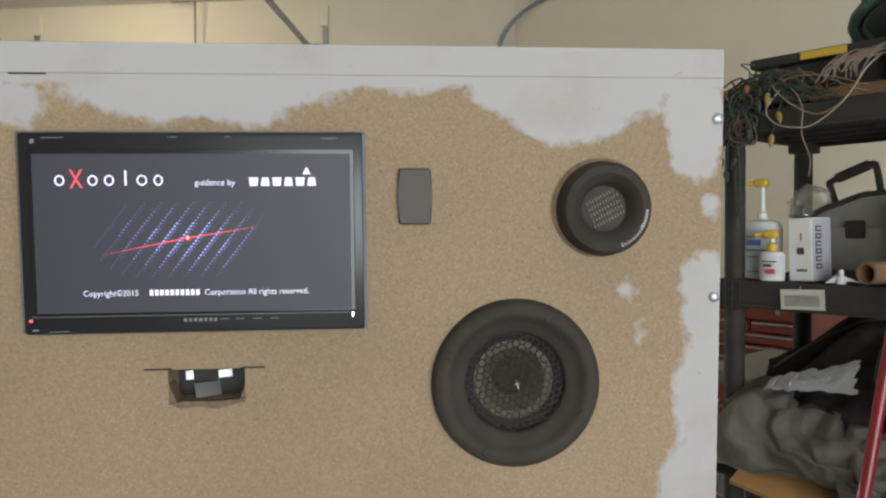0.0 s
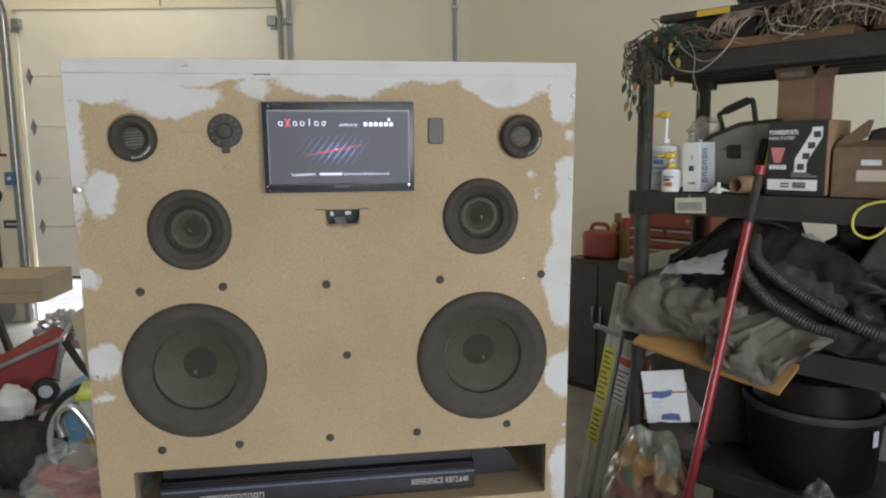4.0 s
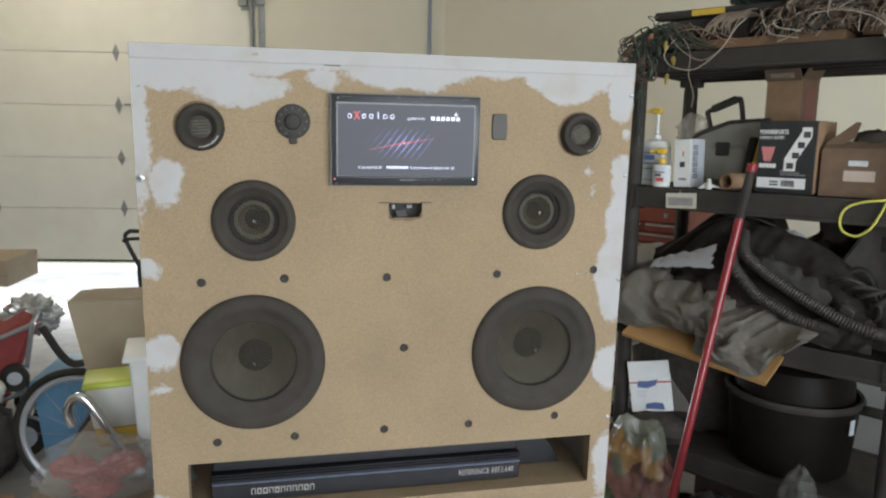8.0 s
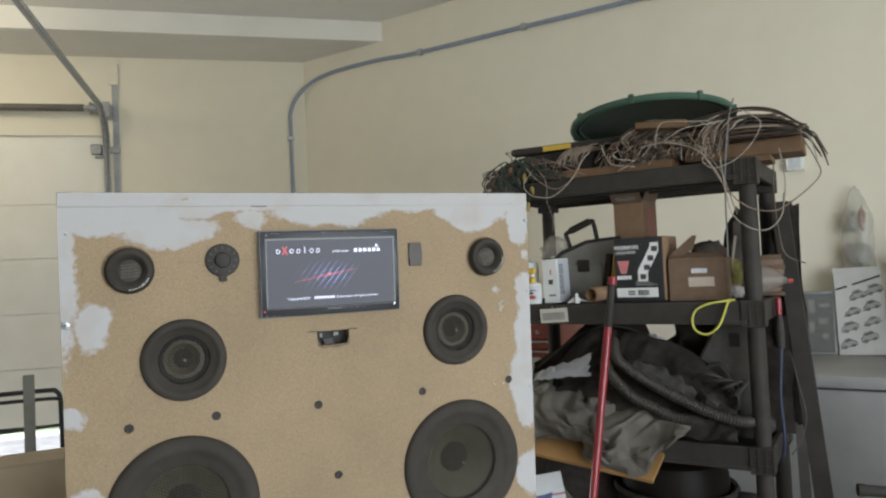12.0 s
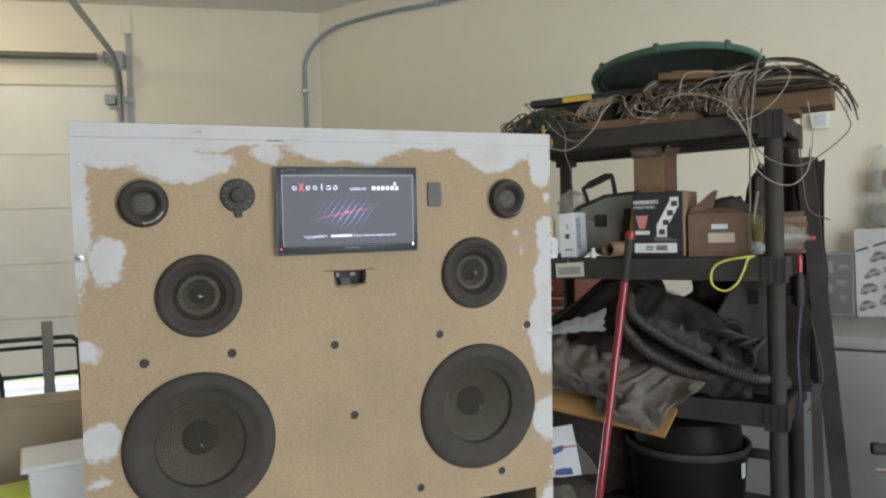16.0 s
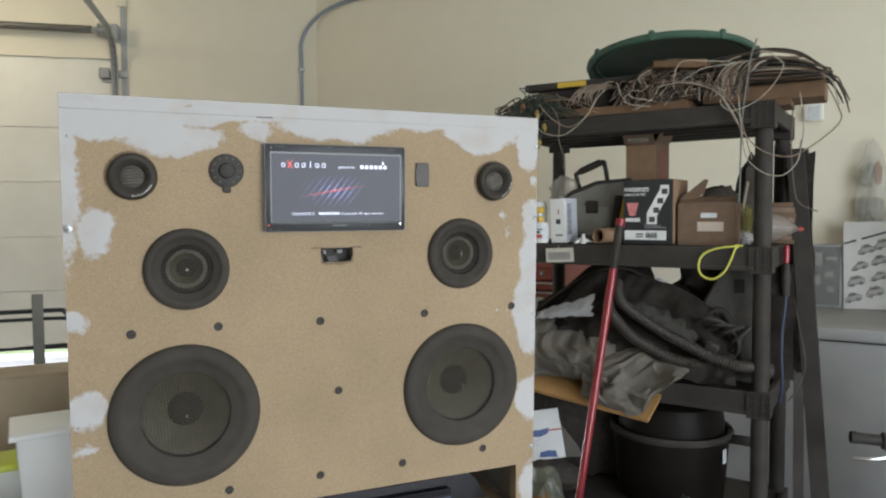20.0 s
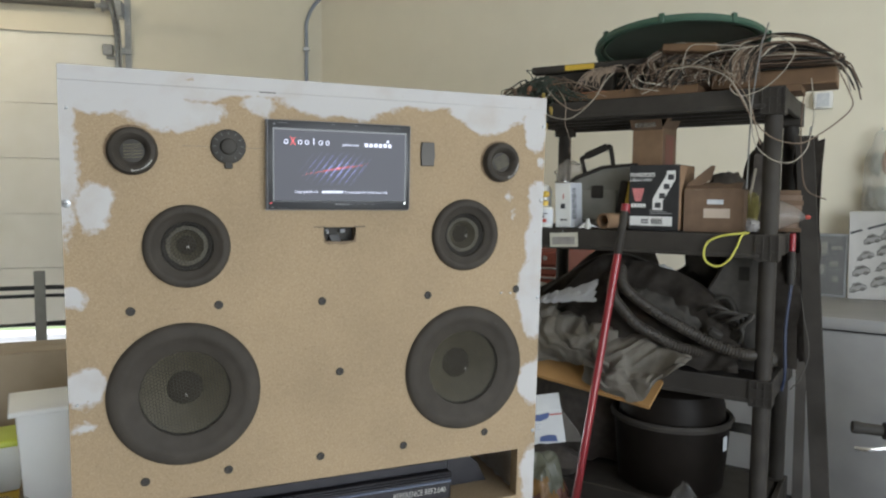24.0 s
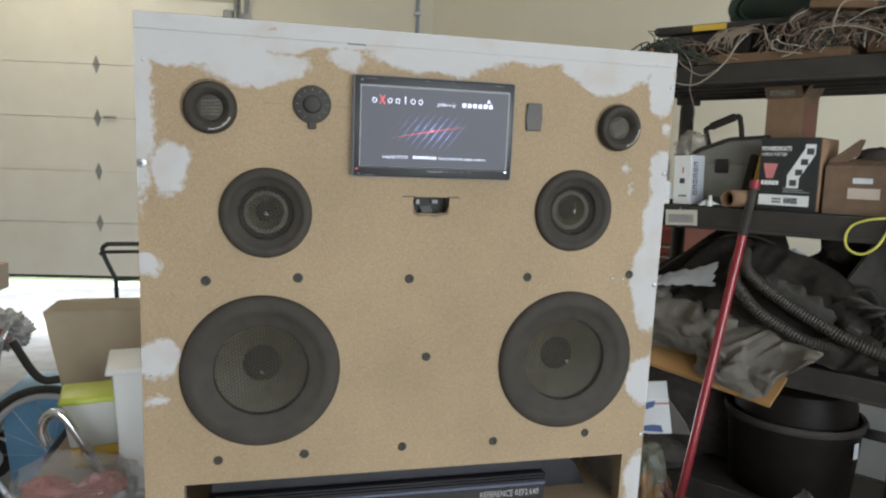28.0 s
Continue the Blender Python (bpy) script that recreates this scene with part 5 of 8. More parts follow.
def tangle(n, cx, cy, z0, sx, sy, sz, r, seed, loops=5):
    own = bmesh.new()
    g = random.Random(seed)
    for k in range(n):
        x, y = cx + g.uniform(-sx, sx) * 0.6, cy + g.uniform(-sy, sy) * 0.6
        pts = []
        a = g.uniform(0, 6.28)
        rad = g.uniform(0.3, 1.0)
        for j in range(loops + 2):
            a += g.uniform(0.7, 1.9)
            px = x + math.cos(a) * sx * 0.5 * rad
            py = y + math.sin(a) * sy * 0.7 * rad
            dome = max(0.05, 1 - ((px - cx) / sx) ** 2)
            pts.append((px, max(0.0, min(0.44, py)), z0 + r + g.uniform(0, 1) ** 1.3 * sz * dome))
        tube(smooth_line(pts, 4), r, 5, bm=own)
    return own


wb = thing("wire_bundle", SHELF, "heaped tangle of tan, brown and pale wires", "wires", kind="stuff")


def coil(n, seed, r):
    """Strands that run in from the far end under the lid, turn round in a C and come back over the shelf front."""
    own = bmesh.new()
    g = random.Random(seed)
    for k in range(n):
        q = g.random()
        y = 0.03 + 0.14 * g.random()
        top, left, low = 1.908 - 0.062 * q + 0.03 * y, 0.474 + 0.085 * q, 1.785 + 0.030 * q
        w = [g.uniform(-0.008, 0.008) for _ in range(8)]
        pts = [(0.93 + 5 * w[0], y + 0.06, 1.845 + 0.03 * q), (0.80, y + 0.05 + w[1], 1.872 + w[2]), (0.68, y + 0.03, top - 0.020 + w[3]), (left + 0.085, y + 0.01, top + w[4] * 0.5),
               (left + 0.030, y - 0.005, top - 0.026), (left + w[5], y - 0.015, (top + low) / 2), (left + 0.025, y - 0.018, low + 0.015), (left + 0.085 + 3 * w[6], y - 0.022, low - 0.004), (left + 0.15 + 4 * w[7], y - 0.02, low + 0.002)]
        tube(smooth_line(pts, 5), r * g.uniform(0.8, 1.2), 5, bm=own)
    return own


def loose_ends(n, seed, r, x0, x1):
    """Bent wire ends that hang over the boards towards the shelf edge."""
    own = bmesh.new()
    g = random.Random(seed)
    for k in range(n):
        x = x0 + (x1 - x0) * g.random()
        y = g.uniform(-0.012, 0.03)
        high = 1.795 + 0.045 * g.random()
        sway = g.uniform(-0.045, 0.045)
        end = Z1 + 0.012 + 0.035 * g.random()
        pts = [(x - sway * 0.9, y + 0.05, high + 0.012), (x - sway * 0.3, y + 0.01, high + 0.010), (x, y, high - 0.008), (x + sway * 0.4, y - 0.012, (high + end) / 2), (x + sway, y - 0.016, end)]
        tube(smooth_line(pts, 4), r * g.uniform(0.75, 1.1), 5, bm=own)
    return own


def comb(n, seed, r):
    """Wires that stand side by side and bend down over the shelf front."""
    own = bmesh.new()
    g = random.Random(seed)
    for k in range(n):
        x = 0.735 + 0.095 * g.random()
        lean = g.uniform(-0.030, 0.012)
        pts = [(x + 0.06, 0.06, 1.865), (x + 0.025, 0.02, 1.850 + g.uniform(-0.012, 0.012)), (x, -0.006, 1.822), (x + lean * 0.5, -0.014, 1.790), (x + lean, -0.014, 1.752 + g.uniform(-0.006, 0.015))]
        tube(smooth_line(pts, 4), r * g.uniform(0.8, 1.2), 5, bm=own)
    return own


def far_bundle(n, seed, r):
    """Stiff cables arching to the far end of the shelf, some bent down past it."""
    own = bmesh.new()
    g = random.Random(seed)
    for k in range(n):
        y = 0.02 + 0.20 * g.random()
        h = g.random()
        w = [g.uniform(-0.010, 0.010) for _ in range(4)]
        out = 1.0 + 0.035 * g.random()
        pts = [(0.68 + 4 * w[0], y, 1.815 + 0.06 * h), (0.79, y + w[1], 1.808 + 0.084 * h), (0.87, y + w[2], 1.806 + 0.088 * h), (0.95, y + w[3], 1.803 + 0.068 * h), (out, y, 1.803 + 0.012 * h + 0.6 * w[0])]
        if k % 15 == 3:
            pts += [(out + 0.025, y, 1.775 + w[1]), (out + 0.042, y, 1.720 + 2 * w[2])]
        tube(smooth_line(pts, 5), r * g.uniform(0.7, 1.2), 6, bm=own)
    return own


WIRES = ((PALE, "pale"), (TAN, "tan"), (BROWNW, "brown"), (RUBBER, "black"))
for k, (mat, tone) in enumerate(WIRES):
    part(tone + "_strands", coil((8, 24, 26, 8)[k], 40 + k, (0.0015, 0.0017, 0.0019, 0.0024)[k]), mat, wb)
    part(tone + "_bundle", far_bundle((4, 12, 40, 30)[k], 60 + k, (0.0016, 0.0019, 0.0026, 0.0034)[k]), mat, wb, "stiff cables reaching past the shelf end")
    part(tone + "_ends", loose_ends((16, 18, 44, 26)[k], 140 + k, (0.0012, 0.0013, 0.0017, 0.0020)[k], 0.42, 0.76), mat, wb)
    part(tone + "_comb", comb((10, 14, 18, 10)[k], 180 + k, (0.0015, 0.0016, 0.0018, 0.0020)[k]), mat, wb)
part("dark_fill", blob(0.26, 0.09, 0.10, 4.4, 0.22, 5, 28, 14, base=-0.06), BROWNW, wb, m=at(0.62, 0.22, 1.80))
part("dark_fill", blob(0.13, 0.08, 0.07, 6.4, 0.25, 5, 24, 12, base=-0.05), RUBBER, wb, m=at(0.36, 0.20, 1.81))
LOOSE = (
    (PALE, -0.024, [(0.606, 1.790), (0.606, 1.802), (0.611, 1.840), (0.622, 1.866), (0.645, 1.875), (0.706, 1.866), (0.76, 1.868)]),
    (PALE, -0.022, [(0.52, 1.800), (0.567, 1.807), (0.630, 1.815), (0.691, 1.845), (0.764, 1.849), (0.812, 1.862)]),
    (TAN, -0.030, [(0.50, 1.812), (0.56, 1.816), (0.632, 1.813), (0.707, 1.795), (0.750, 1.768), (0.786, 1.719), (0.806, 1.679), (0.820, 1.626), (0.836, 1.565)]),
    (PALE, -0.034, [(0.54, 1.808), (0.632, 1.808), (0.700, 1.790), (0.744, 1.762), (0.778, 1.712), (0.798, 1.672), (0.815, 1.61)]),
    (PALE, -0.030, [(0.822, 1.875), (0.860, 1.876), (0.896, 1.852), (0.916, 1.824), (0.889, 1.773), (0.848, 1.734), (0.806, 1.715), (0.772, 1.712), (0.746, 1.738), (0.754, 1.768)]),
    (PALE, -0.020, [(0.46, 1.800), (0.452, 1.785), (0.462, 1.762), (0.50, 1.752), (0.535, 1.745)]),
    (PALE, -0.022, [(0.47, 1.812), (0.466, 1.796), (0.480, 1.778), (0.52, 1.768), (0.55, 1.762)]),
    (PALE, -0.018, [(0.56, 1.79), (0.53, 1.765), (0.505, 1.748), (0.48, 1.740)]),
    (TAN, -0.020, [(0.47, 1.835), (0.48, 1.806), (0.505, 1.797), (0.53, 1.812), (0.545, 1.830)]),
    (PALE, -0.018, [(0.70, 1.865), (0.745, 1.858), (0.766, 1.845), (0.77, 1.862), (0.79, 1.880)]),
)
for mat, y, row in LOOSE:
    pts = [(x, y + (0.05 if i in (0, len(row) - 1) and z > 1.76 else 0), z) for i, (x, z) in enumerate(row)]
    part("loose_wire", tube(smooth_line(pts, 6), 0.0015, 6), mat, wb)
own = bmesh.new()
for k in range(22):
    g = random.Random(230 + k)
    x = 0.275 + 0.085 * g.random()
    tube(smooth_line([(x + 0.05, 0.06, 1.83), (x + 0.02, 0.01, 1.832 + g.uniform(-0.012, 0.010)), (x - 0.015, -0.004, 1.812), (x - 0.03 + g.uniform(-0.01, 0.02), -0.010, 1.785 + g.uniform(-0.01, 0.012))], 5), 0.0016, 5, bm=own)
part("copper_hank", own, TAN, wb, "small hank of tan wire by the saw")
lw = thing("light_string", SHELF, "tangled dark green string of small coloured lights", "light string", kind="stuff")
part("green_wires", tangle(52, 0.12, 0.06, Z1, 0.19, 0.12, 0.095, 0.0026, 6), DKGREEN, lw)
part("grey_wires", tangle(30, 0.14, 0.05, Z1 + 0.002, 0.20, 0.10, 0.092, 0.0018, 16), BROWNW, lw)
part("pale_wires", tangle(6, 0.20, 0.05, Z1 + 0.004, 0.18, 0.09, 0.090, 0.0015, 17), TAN, lw)
part("orange_wires", tangle(4, 0.22, 0.06, Z1 + 0.01, 0.14, 0.10, 0.080, 0.0018, 8), COPPER, lw)
part("dark_fill", blob(0.13, 0.10, 0.066, 9.4, 0.3, 5, 24, 12, base=-0.003), DKGREEN, lw, m=at(0.13, 0.15, Z1 + 0.004))
own = bmesh.new()
for k in range(9):
    g = random.Random(30 + k)
    x = -0.01 + g.uniform(0, 0.12)
    drop = g.uniform(0.02, 0.09)
    tube(smooth_line([(x + 0.05, 0.05, Z1 + 0.03), (x + 0.01, -0.012, Z1 + 0.018), (x - 0.012, -0.022, Z1 - drop * 0.6), (x - 0.02 + g.uniform(-0.02, 0.03), -0.020, Z1 - drop)], 5), 0.0028, 5, bm=own)
for pts in ([(0.055, -0.02, 1.74), (0.058, -0.016, 1.66), (0.066, -0.016, 1.58), (0.058, -0.012, 1.50), (0.062, -0.014, 1.44)], [(0.052, -0.02, 1.72), (0.064, -0.018, 1.64), (0.055, -0.016, 1.56), (0.066, -0.014, 1.47)]):
    tube(smooth_line(pts, 6), 0.0028, 5, bm=own)
part("hanging_wires", own, DKGREEN, lw)
lead = bmesh.new()
for k, (x, y, z, mat) in enumerate([(0.165, -0.018, 1.720, OLDYELLOW), (0.095, -0.020, 1.69, DKGREEN), (0.06, -0.022, 1.62, DKGREEN), (0.02, -0.024, 1.66, COPPER), (0.14, -0.018, 1.77, OLDYELLOW), (0.085, -0.010, 1.80, COPPER), (0.065, -0.016, 1.50, DKGREEN), (0.150, -0.018, 1.668, OLDYELLOW), (-0.005, -0.024, 1.60, OLDYELLOW), (0.0, -0.026, 1.64, DKGREEN), (0.025, -0.028, 1.62, DKGREEN), (-0.015, -0.024, 1.66, DKGREEN), (0.035, -0.026, 1.585, DKGREEN), (0.010, -0.030, 1.57, DKGREEN), (0.045, -0.020, 1.70, REDINK), (0.115, -0.020, 1.755, DKGREEN)]):
    part("bulb", lathe([(0, 0), (0.006, 0.004), (0.008, 0.014), (0.004, 0.032), (0, 0.038)], 10), mat, lw, m=at(x, y, z, 170 + 14 * (k % 3 - 1), 22 * (k % 3 - 1), 0))
    tube(smooth_line([(x, y, z - 0.003), (x + 0.006, y - 0.004, z + 0.03), (0.5 * x + 0.03, -0.022, max(z + 0.05, 1.74)), (0.5 * x + 0.05, 0.01, max(z + 0.05, 1.80))], 5), 0.0018, 5, bm=lead)
part("bulb_leads", lead, DKGREEN, lw)
for tone, mat, seed in (("green_knot", DKGREEN, 21), ("brown_knot", BROWNW, 22)):
    own = bmesh.new()
    g = random.Random(seed)
    for k in range(16):
        x, z = 0.035 + g.uniform(-0.03, 0.05), 1.715 + g.uniform(-0.05, 0.06)
        a, pts = g.uniform(0, 6.28), []
        for j in range(6):
            a += g.uniform(0.6, 1.7)
            pts.append((x + 0.045 * g.uniform(0.3, 1) * math.cos(a), -0.012 - 0.022 * g.random(), z + 0.045 * g.uniform(0.3, 1) * math.sin(a)))
        tube(smooth_line(pts, 4), 0.0019, 5, bm=own)
    part(tone, own, mat, lw, "knotted loops over the shelf corner")


def cable(name, pts, r, mat, label, m=SHELF):
    c = thing(name, m, label, "cable")
    part("cable", tube(smooth_line(pts, 7), r, 6), mat, c)
    return c


cable("hanging_cable", [(0.39, 0.05, 1.85), (0.38, -0.005, 1.837), (0.360, -0.020, 1.802), (0.329, -0.022, 1.742), (0.288, -0.022, 1.709), (0.250, -0.022, 1.703), (0.202, -0.022, 1.730), (0.165, -0.020, 1.765), (0.13, 0.01, 1.80)], 0.0020, TAN, "thin tan cable drooping over the shelf front")
cable("hanging_cable", [(0.372, 0.04, 1.83), (0.361, -0.020, 1.791), (0.323, -0.024, 1.733), (0.270, -0.024, 1.689), (0.226, -0.024, 1.674), (0.165, -0.024, 1.689), (0.139, -0.024, 1.719), (0.146, -0.02, 1.745), (0.17, 0.01, 1.79)], 0.0018, PALE, "thin pale cable drooping over the shelf front")
cable("hanging_cable", [(0.16, 0.02, 1.79), (0.20, -0.014, 1.765), (0.225, -0.024, 1.72), (0.222, -0.020, 1.66), (0.240, -0.016, 1.60), (0.236, -0.014, 1.56)], 0.0015, TAN, "thin brown wire drooping over the shelf front")
cable("hanging_cable", [(0.735, 0.03, 1.82), (0.743, -0.028, 1.769), (0.778, -0.034, 1.706), (0.809, -0.036, 1.649), (0.847, -0.036, 1.601), (0.887, -0.036, 1.576), (0.934, -0.034, 1.567), (0.966, -0.030, 1.578), (1.023, -0.026, 1.619), (1.060, -0.020, 1.661), (1.051, 0.0, 1.704), (1.012, 0.05, 1.790)], 0.0019, TAN, "thin tan cable hanging in a wide loop")
cable("hanging_cable", [(0.785, 0.03, 1.80), (0.800, -0.030, 1.720), (0.808, -0.036, 1.657), (0.822, -0.038, 1.572), (0.868, -0.038, 1.524), (0.918, -0.036, 1.514), (0.953, -0.032, 1.546), (0.962, -0.01, 1.590), (0.964, 0.03, 1.66), (0.95, 0.06, 1.76)], 0.0016, PALE, "thin pale cable hanging in a second loop")
cable("hanging_cable", [(0.935, 0.04, 1.72), (0.93, 0.05, 1.62), (0.935, 0.06, 1.52), (0.95, 0.06, 1.44), (1.0, 0.08, 1.41)], 0.0018, BROWNW, "thin dark wire end")
rd = thing("thin_rod", SHELF, "thin grey plastic rod hung behind the shelf front", "rod")
part("rod", tube([(0.835, 0.03, 1.925), (0.826, -0.010, 1.865), (0.816, -0.016, 1.785), (0.806, -0.020, 1.681), (0.803, -0.018, 1.566), (0.801, -0.014, 1.440)], 0.0024, 8), material("grey_rod", (0.12, 0.115, 0.105), 0.5, colour2=(0.19, 0.183, 0.17), scale=20), rd)

# ---- on the third tier: coats, hoses, papers ----



def ripple(x, z, seed):
    """Height of crumpled cloth: sharp crests between broad hollows, at two sizes."""
    c, s = math.cos(0.55), math.sin(0.55)
    a, b = c * x + s * z, -s * x + c * z
    q = Vector((a * 5.2 + seed, b * 6.6, seed * 0.7))
    q = q + 0.85 * Vector((noise.noise(q * 0.8), noise.noise(q * 0.8 + Vector((7, 3, 1))), 0))
    d = noise.voronoi(q)[0]
    e = noise.voronoi(q * 2.1 + Vector((3.1, 1.7, 0.4)))[0]
    folds = 0.0
    for k, (turn, wide, high) in enumerate(((0.5, 1.05, 0.50), (1.35, 1.5, 0.36), (2.3, 2.1, 0.28), (2.9, 3.1, 0.16))):
        w = (q.x * math.cos(turn) + q.y * math.sin(turn)) * wide + seed * 1.3 + k * 0.37 + 0.25 * noise.noise(q * 0.5 + Vector((k, 2 * k, 0)))
        folds += high * (abs(w - round(w)) * 2 - 0.5)
    return 1.0 * (0.5 - min(0.7, d[1] - d[0])) + 0.35 * (0.4 - min(0.6, e[1] - e[0])) + 1.15 * folds + 0.7 * noise.noise(q * 0.6)


def heaped(top, hem, y_top, y_hem, seed, amp=0.025, nu=70, nv=50, thick=0.003, bulge=0.03):
    """Cloth between an upper and a lower (x, z) edge, lying back at the top."""
    lines = []
    for edge in (top, hem):
        line = smooth_line([(x, 0, z) for x, z in edge], 12)
        lines.append(line)
    own = bmesh.new()
    rows = []
    for j in range(nv + 1):
        v = j / nv
        row = []
        for i in range(nu + 1):
            u = i / nu
            ends = []
            for line in lines:
                k = min(int(u * (len(line) - 1)), len(line) - 2)
                ends.append(line[k].lerp(line[k + 1], u * (len(line) - 1) - k))
            p = ends[0].lerp(ends[1], v)
            rim = min(1.0, 6 * v + 0.3, 6 * (1 - v) + 0.45, 8 * u + 0.4, 8 * (1 - u) + 0.4)
            h = amp * ripple(p.x, p.z, seed) * rim
            y = y_top + (y_hem - y_top) * v ** 0.8 - bulge * math.sin(math.pi * v)
            jag = 0.012 * noise.noise(Vector((u * 9, v * 5, seed)))
            row.append(own.verts.new((p.x + jag, y - 0.85 * h, p.z + 0.5 * h + jag)))
        rows.append(row)
    for a, b in zip(rows, rows[1:]):
        for i in range(nu):
            own.faces.new((a[i], a[i + 1], b[i + 1], b[i]))
    bmesh.ops.solidify(own, geom=own.faces[:], thickness=thick)
    return own


GREYCLOTH = material("grey_canvas", (0.215, 0.192, 0.160), 0.9, colour2=(0.285, 0.258, 0.216), scale=24, bump=0.3, bump_scale=420)
DARKGREY = material("dark_grey_fabric", (0.075, 0.069, 0.061), 0.85, colour2=(0.112, 0.103, 0.092), scale=40, bump=0.2, bump_scale=300, spec=0.25)
jk = thing("canvas_jacket", SHELF, "crumpled grey-green canvas jacket draped over the shelf", "jacket")
part("body", heaped([(0.005, 0.95), (0.09, 1.012), (0.20, 1.012), (0.29, 0.998), (0.36, 0.972), (0.44, 0.965)], [(0.012, 0.85), (0.08, 0.845), (0.145, 0.84), (0.255, 0.862), (0.355, 0.858), (0.43, 0.83)], 0.01, -0.085, 2.3, 0.052, 130, 70, bulge=0.035), GREYCLOTH, jk)
part("sleeve", heaped([(0.33, 0.985), (0.44, 0.972), (0.53, 0.966), (0.60, 0.932), (0.672, 0.913)], [(0.355, 0.81), (0.455, 0.785), (0.503, 0.770), (0.548, 0.787), (0.590, 0.853), (0.668, 0.905)], 0.0, -0.118, 5.1, 0.050, 110, 84, bulge=0.03), GREYCLOTH, jk, "hanging canvas sleeve")
part("collar", heaped([(0.06, 1.03), (0.11, 1.050), (0.19, 1.06)], [(0.03, 0.98), (0.11, 0.985), (0.22, 1.0)], 0.06, -0.03, 8.2, 0.025, 40, 24), GREYCLOTH, jk)
ct = thing("black_coat", SHELF, "rumpled black coat lying behind the jacket", "coat")
part("body", heaped([(0.12, 1.03), (0.20, 1.10), (0.25, 1.155), (0.34, 1.215), (0.42, 1.200), (0.50, 1.185), (0.57, 1.165), (0.67, 1.12), (0.78, 1.03)], [(0.14, 0.93), (0.25, 0.92), (0.40, 0.90), (0.55, 0.88), (0.70, 0.88), (0.80, 0.88)], 0.10, -0.015, 11.3, 0.040, 70, 44, bulge=0.0), BLACKCLOTH, ct)
part("lining", heaped([(0.46, 1.115), (0.54, 1.105), (0.62, 1.07), (0.68, 1.02)], [(0.50, 1.05), (0.56, 1.03), (0.62, 1.0), (0.68, 0.97)], 0.02, -0.02, 3.9, 0.018, 36, 18, bulge=0.01), DARKGREY, ct, "dark grey lining")
# added black backing, hides the wall and darkens the back of the third tier
tp = thing("black_backing", SHELF, "black cloth backing added to keep the shelf's back dark", "tarp")
part("tarp", heaped([(0.02, 1.06), (0.14, 1.13), (0.26, 1.22), (0.38, 1.235), (0.455, 1.225), (0.485, 1.165), (0.525, 1.155), (0.565, 1.175), (0.585, 1.238), (0.72, 1.24), (0.93, 1.24)], [(0.03, 0.868), (0.30, 0.868), (0.60, 0.868), (0.93, 0.868)], 0.235, 0.20, 17.7, 0.022, 80, 30, bulge=0.0), BLACKCLOTH, tp)
part("rope", tube(smooth_line([(0.05, 0.205, 1.05), (0.16, 0.19, 1.13), (0.28, 0.195, 1.20), (0.38, 0.19, 1.21), (0.45, 0.195, 1.19)], 6), 0.004, 6), DARKGREY, tp, "grey rope along the black backing")
part("folded_edge", heaped([(0.585, 1.235), (0.70, 1.236), (0.90, 1.236)], [(0.60, 1.16), (0.70, 1.15), (0.90, 1.14)], 0.19, 0.175, 23.1, 0.012, 40, 14, bulge=0.0), BLACKCLOTH, tp)
tcse = thing("storage_case", SHELF @ at(0, 0.10, 0), "dark grey moulded case with a hand slot", "case")
part("case", plate([(0.665, 0.868), (0.655, 1.085), (0.735, 1.235), (0.865, 1.235), (0.865, 0.868)], 0.0, 0.075, bevel=0.008), DARKGREY, tcse)
part("hand_slot", plate([(0.768, 1.155), (0.768, 1.198), (0.800, 1.198), (0.800, 1.155)], -0.0015, 0.0), RUBBER, tcse)
part("strap", tube(smooth_line([(0.66, -0.01, 1.05), (0.70, -0.03, 1.09), (0.745, -0.03, 1.10), (0.775, -0.03, 1.05), (0.79, -0.02, 0.97), (0.785, -0.01, 0.90)], 6), 0.008, 8, flat=0.5), RUBBER, tcse, "black carrying strap")
pp = thing("white_papers", SHELF, "fan of creased white papers on the coats", "papers")
PAPER2 = material("creased_paper", (0.52, 0.52, 0.53), 0.8, colour2=(0.60, 0.60, 0.61), scale=14)
part("sheet", heaped([(0.142, 1.060), (0.190, 1.082), (0.279, 1.110), (0.352, 1.140)], [(0.146, 1.040), (0.200, 1.046), (0.268, 1.062), (0.340, 1.070)], 0.0, -0.035, 4.7, 0.006, 34, 12, 0.001, bulge=0.006), PAPER2, pp)
part("sheet", heaped([(0.18, 1.075), (0.26, 1.095), (0.345, 1.125)], [(0.20, 1.046), (0.27, 1.060), (0.356, 1.066)], -0.015, -0.045, 9.1, 0.007, 24, 10, 0.001, bulge=0.006), PAPER2, pp)


def hose(pts, r):
    """A ribbed pipe: a rib every 8.5 mm along its length."""
    rough, line, gone = smooth_line(pts, 40), [], 0.0
    for a, b in zip(rough, rough[1:]):
        step = (b - a).length
        while gone < step:
            line.append(a.lerp(b, gone / step))
            gone += 0.002125
        gone -= step
    radii = [r * (1.0, 0.95, 0.85, 0.95)[k % 4] for k in range(len(line))]
    return tube(line, r, 14, radii=radii)


